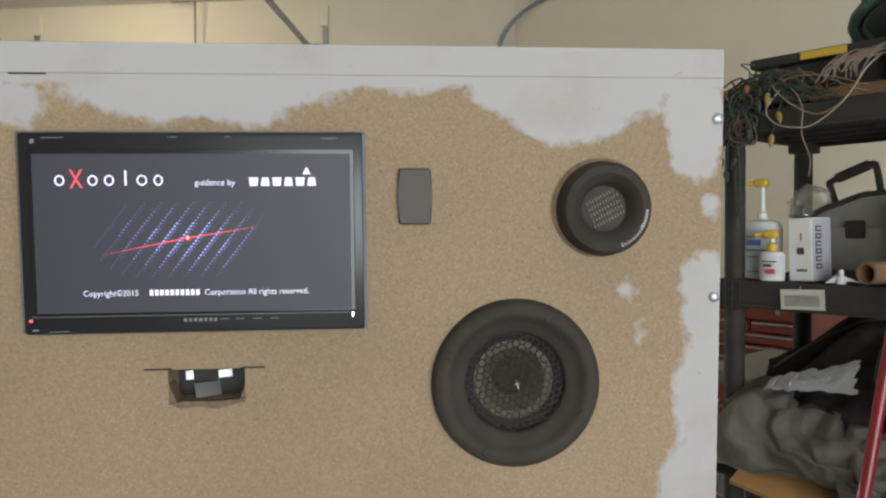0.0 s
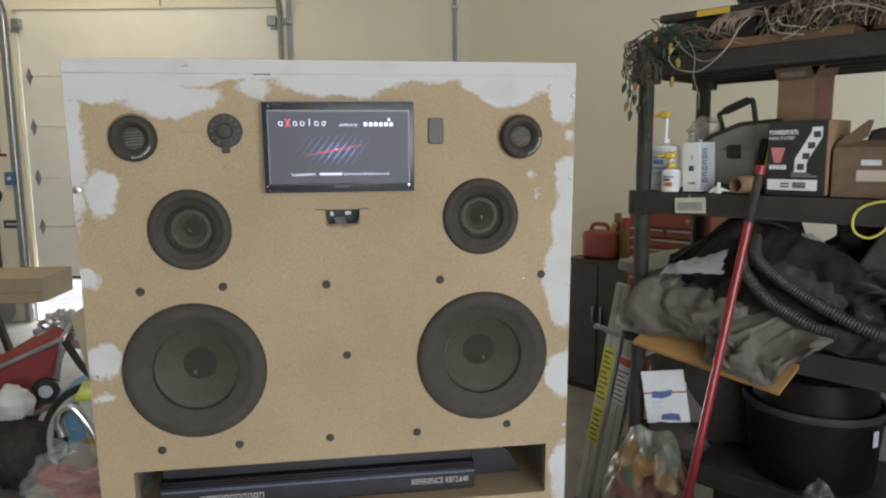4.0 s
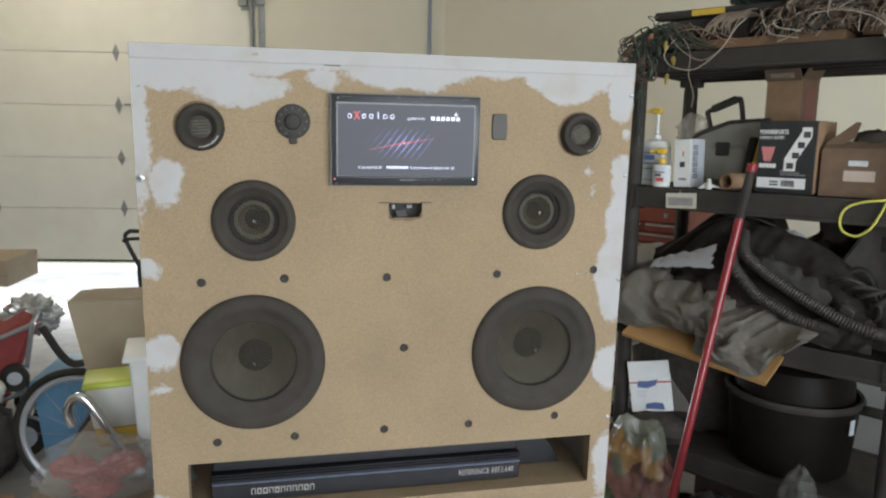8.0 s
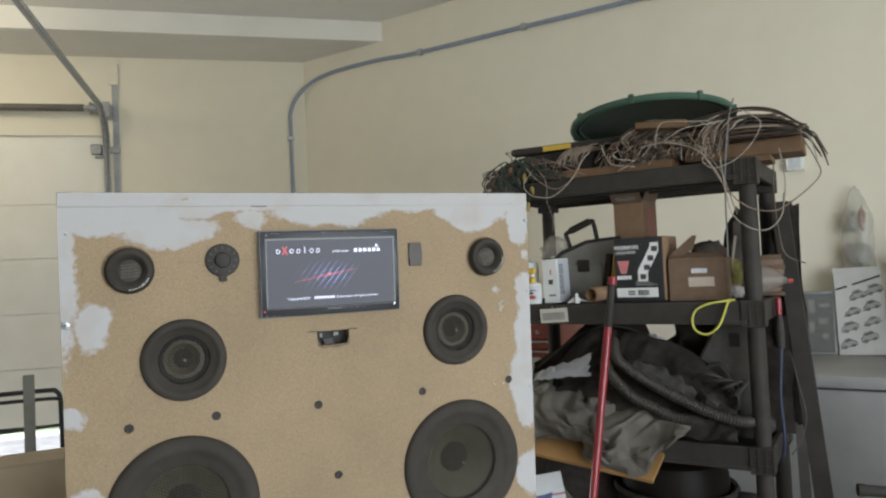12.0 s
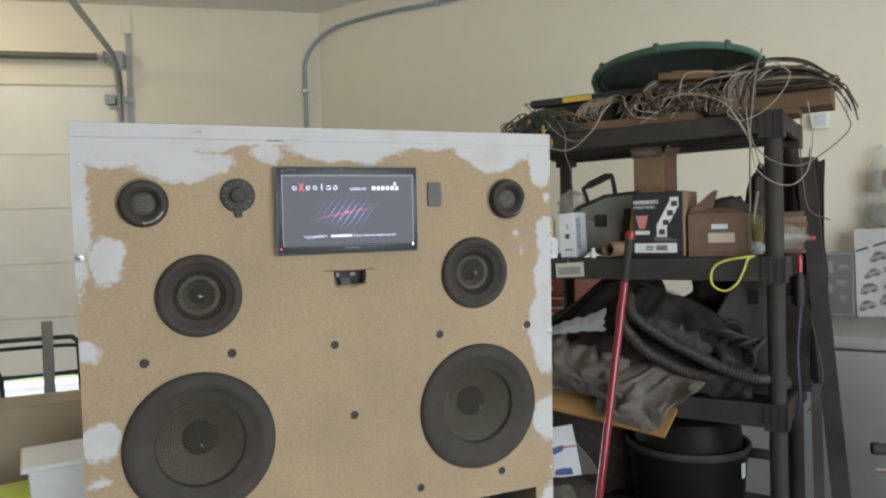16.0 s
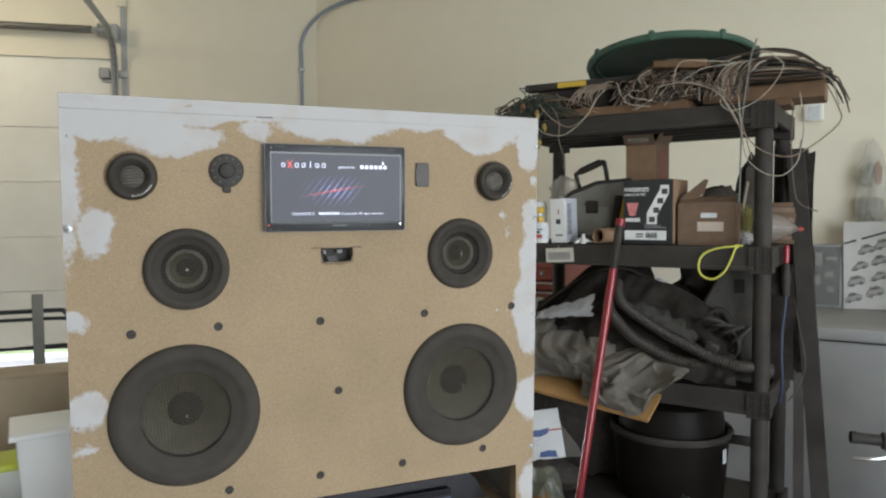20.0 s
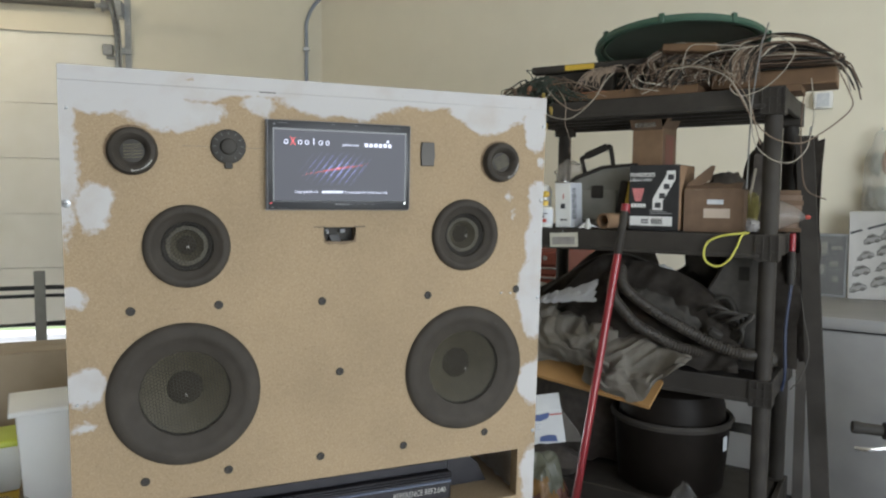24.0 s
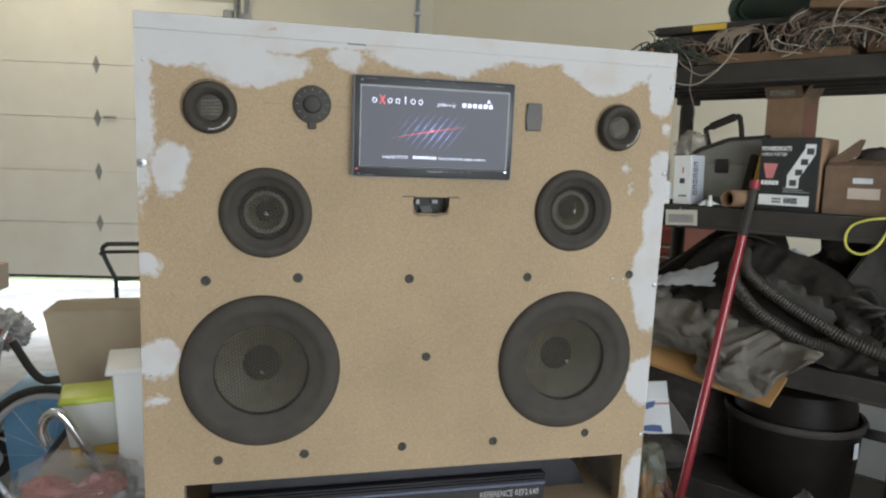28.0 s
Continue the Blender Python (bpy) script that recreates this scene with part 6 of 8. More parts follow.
HOSE = material("ribbed_black_hose", (0.028, 0.0235, 0.0185), 0.5, colour2=(0.046, 0.039, 0.031), scale=40, spec=0.35)
hs = thing("vacuum_hose", SHELF, "two lengths of ribbed black vacuum hose", "hose")
part("hose", hose([(0.385, 0.05, 1.15), (0.405, -0.03, 1.105), (0.429, -0.045, 1.070), (0.489, -0.055, 1.014), (0.555, -0.055, 0.980), (0.620, -0.050, 0.952), (0.680, -0.02, 0.938), (0.74, 0.04, 0.92)], 0.0188), HOSE, hs)
part("hose", hose([(0.40, 0.07, 1.17), (0.43, -0.005, 1.130), (0.478, -0.030, 1.093), (0.570, -0.040, 1.041), (0.651, -0.040, 1.003), (0.728, -0.035, 0.969), (0.803, -0.015, 0.946), (0.85, 0.05, 0.935)], 0.0188), HOSE, hs)
part("cuff", tube([(0.85, 0.05, 0.93), (0.875, 0.075, 0.92)], 0.027, 14), RUBBER, hs)
for k in range(4):
    g = random.Random(90 + k)
    cable("power_cord", [(0.62 + 0.04 * k, 0.10, 1.02), (0.70 + 0.03 * k, 0.0, 1.08 - 0.02 * k), (0.77 + 0.02 * k, 0.01, 1.06), (0.80, 0.02, 0.99 + 0.02 * k), (0.74, 0.06, 0.93)], 0.006, RUBBER, "coiled black power cord")
part("plug", box(-0.02, -0.012, -0.012, 0.02, 0.012, 0.012, 0.004), RUBBER, hs, m=at(0.73, -0.02, 1.0, 20, 30, 10))
yp = thing("pine_board", SHELF @ at(0.10, -0.118, 0.812, 24, 6.5, 0), "yellow pine board jutting out from under the jacket", "board")
part("board", plate([(0.0, 0.0), (0.468, 0.0), (0.468, 0.012), (0.0, 0.012)], 0.0, 0.30), WOOD, yp)
tn = thing("packet", SHELF @ at(0.50, 0.20, 1.13), "crumpled white and green packet", "packet")
part("packet", blob(0.05, 0.03, 0.045, 1.2, 0.3), PAPER, tn)

# ---- lower tiers ----
dr = thing("black_drum", SHELF @ at(0.547, 0.205, 0.4255) @ Matrix.Diagonal((0.95, 0.95, 1, 1)), "wide black plastic drum with a rolled rim", "drum")
DRUM = material("dark_drum", (0.0085, 0.0068, 0.0054), 0.5, colour2=(0.014, 0.0112, 0.009), scale=14, bump=0.08, bump_scale=120, spec=0.1)
part("drum", lathe([(0, 0), (0.175, 0), (0.185, 0.01), (0.205, 0.235), (0.196, 0.235), (0.176, 0.02), (0, 0.02)], 40), DRUM, dr)
part("rim", lathe([(0.200, 0.228), (0.214, 0.226), (0.218, 0.238), (0.212, 0.248), (0.200, 0.246)], 40, close=True), BLACKPLASTIC, dr, "rolled black rim")
part("motor_head", lathe([(0.188, 0.225), (0.184, 0.29), (0.172, 0.330), (0.12, 0.352), (0, 0.358)], 36), DRUM, dr)
part("outlet", tube(smooth_line([(0.20, 0.0, 0.225), (0.26, -0.02, 0.232), (0.31, -0.02, 0.228)], 4), 0.016, 12), RUBBER, dr, "black outlet pipe")
part("tag", box(-0.002, -0.013, 0.155, 0.0, 0.013, 0.203, 0.0005), LABEL, dr, "small white tag", m=at(0.2010, -0.055, 0, 0, 0, -15.3))
db = thing("rolled_cloth", SHELF @ at(0.165, 0.045, 0.466), "rolled black cloth under the white carton", "cloth")
part("roll", blob(0.115, 0.075, 0.055, 6.3, 0.2, 3, 26, 16, base=-0.040), BLACKCLOTH, db)
GREYCARD = material("greyed_card", (0.20, 0.185, 0.165), 0.85, colour2=(0.26, 0.24, 0.215), scale=18)
wx = thing("printed_box", SHELF @ at(0.090, 0.005, 0.506, 0, -9, 27), "white tool carton with red and blue print, tipped over", "carton")
part("carton", box(0, 0, 0, 0.140, 0.060, 0.122, 0.0015), PAPER, wx)
part("top_flap", box(0.001, -0.004, 0, 0.139, -0.001, 0.064, 0.001), PAPER, wx, "upright white top flap", m=at(0, 0.004, 0.1222, 7, 0, 0))
part("side_flap", plate([(0, 0), (0.078, 0.012), (0.060, 0.050), (0, 0.118)], 0, 0.002), GREYCARD, wx, "plain grey side flap folded out", m=at(0.1405, 0.002, 0.001, 0, 0, -42))
part("red_line", box(0.0, -0.0012, 0.104, 0.140, -0.0002, 0.109), REDINK, wx)
part("picture", plate([(0.026, 0.090), (0.030, 0.113), (0.062, 0.111), (0.096, 0.116), (0.090, 0.096), (0.060, 0.086)], -0.0018, -0.0008), BLUEINK, wx)
part("picture", plate([(0.046, 0.012), (0.052, 0.030), (0.080, 0.034), (0.108, 0.030), (0.112, 0.006), (0.074, 0.010)], -0.0018, -0.0008), BLUEINK, wx)
for z, w in ((0.074, 0.040), (0.066, 0.030), (0.056, 0.034)):
    part("print", box(0.022, -0.0010, z, 0.022 + w, -0.0002, z + 0.003), LABEL, wx)
# added dark lump, stands in for the shaded void under the third tier
bs = thing("void_filler_sack", SHELF @ at(0.175, 0.285, 0.5895), "dark sack added to fill the shaded void behind the carton", "sack")
part("sack", blob(0.23, 0.11, 0.235, 8.8, 0.22, 3, 30, 20, base=-0.16), BLACKCLOTH, bs)
part("neck", lathe([(0.02, 0), (0.035, 0.03), (0.028, 0.05), (0.0, 0.052)], 14), BLACKCLOTH, bs, m=at(0.02, -0.01, 0.20))
pg = thing("printed_bag", SHELF @ at(0.175, -0.150, 0.26), "bulging clear bag with orange, red and green print", "bag")


def bag_skin(grow, keep=None):
    """The crumpled bag, or the piece of its skin where keep(direction) holds."""
    own = bmesh.new()
    bmesh.ops.create_uvsphere(own, u_segments=110, v_segments=76, radius=1.0)
    if keep:
        bmesh.ops.delete(own, geom=[f for f in own.faces if not keep(f.calc_center_median().normalized())], context="FACES")
    for v in own.verts:
        d = v.co.normalized()
        e = noise.voronoi(d * 2.6 + Vector((1.9, 0.4, 2.2)))[0]
        q = 1.0 + 0.16 * noise.noise(d * 2.2) - 0.16 * (e[1] - e[0] - 0.3) + grow
        v.co = Vector((d.x * 0.150 * q, d.y * 0.105 * q, max(-0.26, d.z * 0.285 * q + 0.05 * d.x * max(0, d.z))))
    return own


BAGFILM = material("bag_film", (0.11, 0.115, 0.085), 0.22, colour2=(0.17, 0.17, 0.13), scale=18, bump=0.5, bump_scale=40)
part("film", bag_skin(0.0), BAGFILM, pg)
for name, c1, c2, where in (("orange_print", (0.20, 0.115, 0.04), (0.26, 0.15, 0.06), lambda d: 0.56 < d.z + 0.25 * d.x + 0.16 * noise.noise(d * 4) < 0.80), ("red_print", (0.16, 0.065, 0.05), (0.22, 0.12, 0.10), lambda d: 0.22 < d.z + 0.2 * noise.noise(d * 3) < 0.52 and d.x > -0.35), ("green_print", (0.06, 0.095, 0.04), (0.12, 0.14, 0.075), lambda d: d.z + 0.2 * noise.noise(d * 3 + Vector((4, 0, 0))) < 0.18)):
    part(name, bag_skin(0.006, where), material(name, c1, 0.25, colour2=c2, scale=30, bump=0.4, bump_scale=60), pg)
jb = thing("bin_bag", SHELF @ at(0.50, -0.10, 0.18), "glossy black bin bag on the floor", "bag")
part("bag", blob(0.21, 0.12, 0.19, 5.9, 0.25, 3.5, 32, 20, base=-0.18), material("black_film", (0.012, 0.012, 0.012), 0.3, colour2=(0.02, 0.02, 0.02), scale=20, bump=0.4, bump_scale=30), jb)
cl = thing("clear_wrap", SHELF @ at(0.66, -0.04, 0.40), "crumpled clear plastic wrapper catching the light", "wrapper")
part("wrap", blob(0.05, 0.04, 0.10, 4.1, 0.3, 3.5, 30, 22, base=-0.20), clear("glossy_film", (0.14, 0.135, 0.125), 0.10, 0.45), cl)
bx = thing("wooden_crate", SHELF @ at(0.22, 0.03, 0.0), "dark low wooden crate on the floor", "crate")
for k in range(3):
    part("slat", box(0.10, 0, 0.06 + k * 0.11, 0.60, 0.015, 0.14 + k * 0.11, 0.003), material("dark_wood", (0.05, 0.035, 0.025), 0.7, colour2=(0.08, 0.055, 0.04), scale=14) if k == 0 else bpy.data.materials["dark_wood"], bx)
for x in (0.10, 0.585):
    part("post", box(x, 0.0155, 0, x + 0.015, 0.05, 0.37), bpy.data.materials["dark_wood"], bx)

# ---- behind and beside the shelf ----
ALU = material("dull_aluminium", (0.36, 0.345, 0.31), 0.5, colour2=(0.46, 0.44, 0.40), scale=18)
STICKER = material("yellow_sticker", (0.46, 0.43, 0.045), 0.5, colour2=(0.54, 0.50, 0.07), scale=50)
ld = thing("step_ladder", SHELF @ at(-0.222, 0.12, 0.008, 0, 10.3, 0), "folded pale aluminium step ladder with yellow and white stickers", "ladder")
for y in (0.0, 0.38):
    for x in (0.0, -0.076):
        rl = part("rail", box(x, y, 0.0, x + 0.058, y + 0.024, 0.95 if x else 1.0, 0.004), ALU, ld)
        part("foot", box(x - 0.003, y - 0.003, -0.004, x + 0.061, y + 0.027, 0.03, 0.003), RUBBER, rl)
        part("groove", box(x + 0.026, y - 0.0012, 0.04, x + 0.030, y - 0.0002, 0.94), GREYP, rl, "long pressed groove")
for z in (0.22, 0.46, 0.70):
    part("tread", box(0.0, 0.0245, z, 0.075, 0.3795, z + 0.018, 0.003), ALU, ld)
part("top_cap", box(-0.080, -0.006, 1.002, 0.064, 0.410, 1.04, 0.006), GREYP, ld, "grey plastic top cap")
part("spreader", join(box(-0.125, -0.010, 0.752, -0.012, -0.003, 0.772, 0.003), lathe([(0, 0.012), (0.010, 0.011), (0.012, 0.0)], 12, at(-0.115, -0.010, 0.762) @ FACE)), STEEL, ld, "steel spreader bracket")
for z0, z1 in ((0.475, 0.700), (0.295, 0.458)):
    st = part("sticker", box(-0.071, -0.0024, z0, -0.023, -0.0014, z1), STICKER, ld, "yellow warning sticker")
    for k in range(int((z1 - z0) / 0.022)):
        part("print_bar", box(-0.067, -0.0030, z0 + 0.012 + 0.021 * k, -0.028 - 0.006 * (k % 3), -0.0025, z0 + 0.018 + 0.021 * k), DARKINK, st)
st = part("sticker", box(0.003, -0.0024, 0.500, 0.054, -0.0014, 0.690), LABEL, ld, "white warning sticker")
part("sticker_band", box(0.005, -0.0032, 0.655, 0.052, -0.0025, 0.685), REDINK, st, "red warning band")
for k in range(7):
    part("print_bar", box(0.006, -0.0030, 0.512 + 0.019 * k, 0.050 - 0.007 * (k % 3), -0.0025, 0.518 + 0.019 * k), DARKINK, st)

RC = material("red_toolbox_paint", (0.235, 0.058, 0.038), 0.4, colour2=(0.29, 0.075, 0.05), scale=15)
cw = thing("tool_chest", SHELF @ at(-0.625, 0.95, 0), "red steel tool chest with rows of drawers", "tool chest")
part("cabinet", box(0, 0.02, 0.10, 0.43, 0.48, 1.155, 0.006), RC, cw)
part("lid_panel", box(0.02, 0.0, 1.072, 0.41, 0.0195, 1.145, 0.004), RC, cw, "plain red upper panel with a lock")
part("lock", lathe([(0, 0.006), (0.010, 0.005), (0.012, 0.0)], 14, at(0.33, 0.0, 1.108) @ FACE), STEEL, cw)
zt = 1.067
for k, h in enumerate((0.049, 0.049, 0.050, 0.050, 0.050, 0.11, 0.13, 0.16)):
    for x0, x1 in ([(0.02, 0.212), (0.218, 0.41)] if k == 0 else [(0.02, 0.41)]):
        dd = part("drawer", box(x0, 0.0, zt - h + 0.006, x1, 0.0195, zt, 0.004), RC, cw)
        part("pull", box(x0 + 0.008, -0.010, zt - 0.013, x1 - 0.008, 0.0, zt - 0.004, 0.003), STEEL, dd, "pale aluminium drawer pull")
    zt -= h
for x in (0.06, 0.37):
    for y in (0.08, 0.42):
        part("caster", lathe([(0, -0.02), (0.045, -0.02), (0.05, 0), (0.045, 0.02), (0, 0.02)], 16, at(x, y, 0.05) @ Matrix.Rotation(radians(90), 4, "Y")), RUBBER, cw)
st_ = thing("metal_cabinet", SHELF @ at(-1.28, 1.30, 0), "dark low metal cabinet against the wall", "cabinet")
part("body", box(0, 0, 0.04, 0.52, 0.45, 0.80, 0.006), material("dark_enamel", (0.035, 0.030, 0.026), 0.5, colour2=(0.055, 0.048, 0.042), scale=10), st_)
for x0, x1 in ((0.012, 0.256), (0.262, 0.508)):
    dd = part("door", box(x0, -0.016, 0.06, x1, -0.0005, 0.785, 0.003), bpy.data.materials["dark_enamel"], st_)
    part("handle", box(x1 - 0.03 if x0 < 0.1 else x0 + 0.02, -0.026, 0.44, x1 - 0.02 if x0 < 0.1 else x0 + 0.03, -0.0165, 0.54, 0.003), STEEL, dd)
part("plinth", box(0.02, 0.02, 0.0, 0.50, 0.43, 0.0395), RUBBER, st_)
gcn = thing("fuel_can", SHELF @ at(0.0, 0, 0) @ at(-1.20, 1.36, 0.8005, 0, 0, 8), "red plastic fuel can with a yellow spout", "fuel can")
part("can", box(0, 0, 0, 0.20, 0.14, 0.165, 0.025, 3), material("faded_red_plastic", (0.26, 0.055, 0.045), 0.5, colour2=(0.32, 0.075, 0.06), scale=12), gcn)
part("grip", tube(smooth_line([(0.03, 0.07, 0.160), (0.05, 0.07, 0.200), (0.13, 0.07, 0.200), (0.15, 0.07, 0.160)], 5), 0.012, 10), bpy.data.materials["faded_red_plastic"], gcn)
part("spout", tube([(0.165, 0.07, 0.155), (0.185, 0.07, 0.215)], 0.016, 12), YELLOW, gcn, "yellow spout")
jr = thing("spray_can", SHELF @ at(-1.115, 1.62, 0.8005), "small tin with a yellow top", "can")
part("tin", lathe([(0, 0), (0.033, 0), (0.033, 0.19), (0.024, 0.205), (0, 0.205)], 20), DARKGREY, jr)
part("top", lathe([(0, 0.2055), (0.024, 0.2055), (0.022, 0.26), (0, 0.262)], 18), OLDYELLOW, jr, "dull yellow cap")
jr2 = thing("spray_can", SHELF @ at(-0.985, 1.50, 0.8005), "small tin with a red top", "can")
part("tin", lathe([(0, 0), (0.033, 0), (0.033, 0.17), (0.024, 0.185), (0, 0.185)], 20), OLDYELLOW, jr2)
part("top", lathe([(0, 0.1855), (0.024, 0.1855), (0.022, 0.245), (0, 0.247)], 18), REDINK, jr2, "red cap")
ln = thing("black_plank", pose(0, 0, 0), "long black plank leaning beside the shelf", "plank")
a, b = SHELF @ Vector((0.912, 0.32, 1.615)), SHELF @ Vector((1.055, 0.19, 0.0))
d = (a - b).normalized()
side = SHELF.to_3x3() @ Vector((1, 0, 0))
own = bmesh.new()
nrm = side.cross(d).normalized()
corner = [own.verts.new(q + side * sx + nrm * sy) for q in (b, a) for sx, sy in ((-0.026, -0.012), (0.026, -0.012), (0.026, 0.012), (-0.026, 0.012))]
for f in ((0, 1, 2, 3), (4, 5, 6, 7), (0, 1, 5, 4), (1, 2, 6, 5), (2, 3, 7, 6), (3, 0, 4, 7)):
    own.faces.new([corner[i] for i in f])
part("board", own, BLACKPLASTIC, ln)
cv = thing("cloth_cover", SHELF, "black cloth cover hung behind the shelf end", "cover")
part("cover", heaped([(0.885, 1.60), (0.92, 1.615), (0.965, 1.60)], [(0.885, 0.90), (0.93, 0.87), (0.975, 0.885)], 0.36, 0.34, 6.2, 0.014, 24, 60, bulge=0.01), BLACKCLOTH, cv)
part("hook", tube([(0.92, 0.36, 1.61), (0.92, 0.40, 1.65), (0.92, 0.43, 1.655)], 0.003, 6), STEEL, cv)
ln2 = thing("black_plank", pose(0, 0, 0), "second dark plank leaning behind the shelf", "plank")
a, b = SHELF @ Vector((0.90, 0.56, 1.56)), SHELF @ Vector((0.93, 0.47, 0.0))
part("board", tube([b, a], 0.045, 4, flat=0.4), BLACKPLASTIC, ln2)
cable("extension_cord", [(0.905, 0.20, 1.275), (0.908, 0.185, 1.15), (0.898, 0.18, 1.0), (0.902, 0.18, 0.86), (0.893, 0.19, 0.80)], 0.005, material("blue_cord", (0.020, 0.028, 0.060), 0.5), "blue cord hanging off the shelf end")
cable("grey_cord", [(0.915, 0.25, 1.18), (0.945, 0.20, 1.05), (0.965, 0.20, 0.93), (0.945, 0.20, 0.85), (0.915, 0.22, 0.80)], 0.0018, DARKGREY, "thin grey cord in a loop")
tl = thing("hanging_tool", SHELF @ at(0.908, 0.17, 1.205), "hand tool with a red grip hung on the shelf end", "tool")
part("grip", lathe([(0, 0.04), (0.009, 0.045), (0.010, 0.09), (0.007, 0.10), (0, 0.10)], 12), RED, tl)
part("shank", lathe([(0, -0.06), (0.012, -0.06), (0.014, 0.0), (0.010, 0.042), (0, 0.042)], 12), RUBBER, tl)
# ---- bench behind the speaker box ----
bn = thing("workbench", pose(-0.60, 0.40, 0), "low wooden workbench behind the speaker box", "workbench")
part("top", box(0, 0, 0.752, 0.85, 0.92, 0.790, 0.004), material("bench_wood", (0.20, 0.15, 0.10), 0.7, colour2=(0.29, 0.22, 0.15), scale=12), bn)
for x in (0.03, 0.75):
    for y in (0.03, 0.82):
        part("leg", box(x, y, 0, x + 0.07, y + 0.07, 0.7515, 0.003), bpy.data.materials["bench_wood"], bn)
ZB = 0.7905
LIME = material("lime_plastic", (0.46, 0.52, 0.04), 0.4, colour2=(0.54, 0.60, 0.07), scale=20)
yc = thing("food_tub", pose(-0.505, 0.690, ZB, 0, 0, 12), "clear plastic tub with a lime lid and yellow filling", "tub")



def frustum(w0, d0, w1, d1, z0, z1, bevel=0.006):
    own = bmesh.new()
    a = [own.verts.new((sx * w0 / 2, sy * d0 / 2, z0)) for sx, sy in ((-1, -1), (1, -1), (1, 1), (-1, 1))]
    b = [own.verts.new((sx * w1 / 2, sy * d1 / 2, z1)) for sx, sy in ((-1, -1), (1, -1), (1, 1), (-1, 1))]
    own.faces.new(a[::-1])
    own.faces.new(b)
    for k in range(4):
        own.faces.new((a[k], a[(k + 1) % 4], b[(k + 1) % 4], b[k]))
    if bevel:
        bmesh.ops.bevel(own, geom=own.edges[:], offset=bevel, segments=2, profile=0.5, affect="EDGES")
    return own


part("tub", frustum(0.088, 0.075, 0.112, 0.095, 0.042, 0.134), TRANSLUCENT, yc, "milky clear tub wall")
part("filling", frustum(0.080, 0.068, 0.087, 0.074, 0.0, 0.0418), YELLOW, yc, "yellow filling seen through the tub")
part("lid", frustum(0.124, 0.108, 0.118, 0.102, 0.1342, 0.148, 0.004), LIME, yc, "lime green snap lid")
wt = thing("white_bin", pose(-0.374, 0.56, ZB, 0, 0, 10), "white plastic bin with a folded rim", "bin")
part("bin", frustum(0.100, 0.100, 0.128, 0.125, 0.0, 0.236), WHITE, wt)
part("rim", frustum(0.150, 0.145, 0.146, 0.141, 0.2362, 0.247, 0.003), WHITE, wt, "overhanging white rim")
tcn = thing("tan_carton", pose(-0.435, 1.03, ZB, 0, 0, 3), "large tan cardboard carton on the bench", "carton")
part("carton", frustum(0.40, 0.12, 0.49, 0.14, 0.0, 0.250, 0.003), material("tan_card", (0.36, 0.29, 0.20), 0.85, colour2=(0.42, 0.34, 0.24), scale=15), tcn)
part("flap", box(-0.215, -0.066, 0.2502, 0.215, -0.002, 0.2532, 0.001), bpy.data.materials["tan_card"], tcn)
part("flap", box(-0.215, 0.002, 0.2502, 0.215, 0.066, 0.2532, 0.001), bpy.data.materials["tan_card"], tcn)
fc = thing("kitchen_tap", pose(-0.50, 0.56, ZB), "old chrome mixer tap with a curved spout", "tap")
part("spout", tube(smooth_line([(0.045, 0, 0.012), (0.020, 0, 0.060), (-0.005, 0, 0.110), (-0.030, 0, 0.145), (-0.052, 0, 0.140), (-0.060, 0, 0.115), (-0.052, 0, 0.088)], 6), 0.009, 12), CHROME, fc, "bent chrome spout")
part("base", lathe([(0, 0), (0.022, 0), (0.022, 0.012), (0.014, 0.02), (0, 0.02)], 18, at(0.048, 0, 0)), CHROME, fc)
part("lever", tube(smooth_line([(0.048, 0, 0.016), (0.085, -0.02, 0.014), (0.115, -0.03, 0.032)], 5), 0.007, 10), material("brass", (0.45, 0.32, 0.12), 0.3, 0.9), fc, "dull brass lever")
part("valve", join(tube([(0.06, -0.06, 0.012), (0.14, -0.06, 0.012)], 0.009, 10), tube([(0.10, -0.06, 0.0), (0.10, -0.06, 0.045)], 0.011, 10)), STEEL, fc, "steel valve body")
rb = thing("packed_bag", pose(-0.47, 0.455, ZB + 0.045), "clear plastic bag with red packets inside", "bag")
part("bag", blob(0.108, 0.054, 0.062, 3.3, 0.26, 3.4, 36, 24, base=-0.045), clear("glossy_clear_film", (0.46, 0.44, 0.42), 0.06, 0.22), rb)
for k, (x, z, r) in enumerate([(-0.03, 0.005, 10), (0.02, 0.012, -15), (-0.005, -0.022, 4)]):
    part("packet", blob(0.038, 0.018, 0.020, 2.0 + k, 0.5, 5, 28, 20), material("red_wrapper", (0.26, 0.045, 0.035), 0.25, colour2=(0.38, 0.13, 0.10), scale=60, bump=0.4, bump_scale=80) if k == 0 else bpy.data.materials["red_wrapper"], rb, m=at(x * 1.6, -0.012 * k, z, 12, r, 0))

# ---- things on the floor towards the door ----


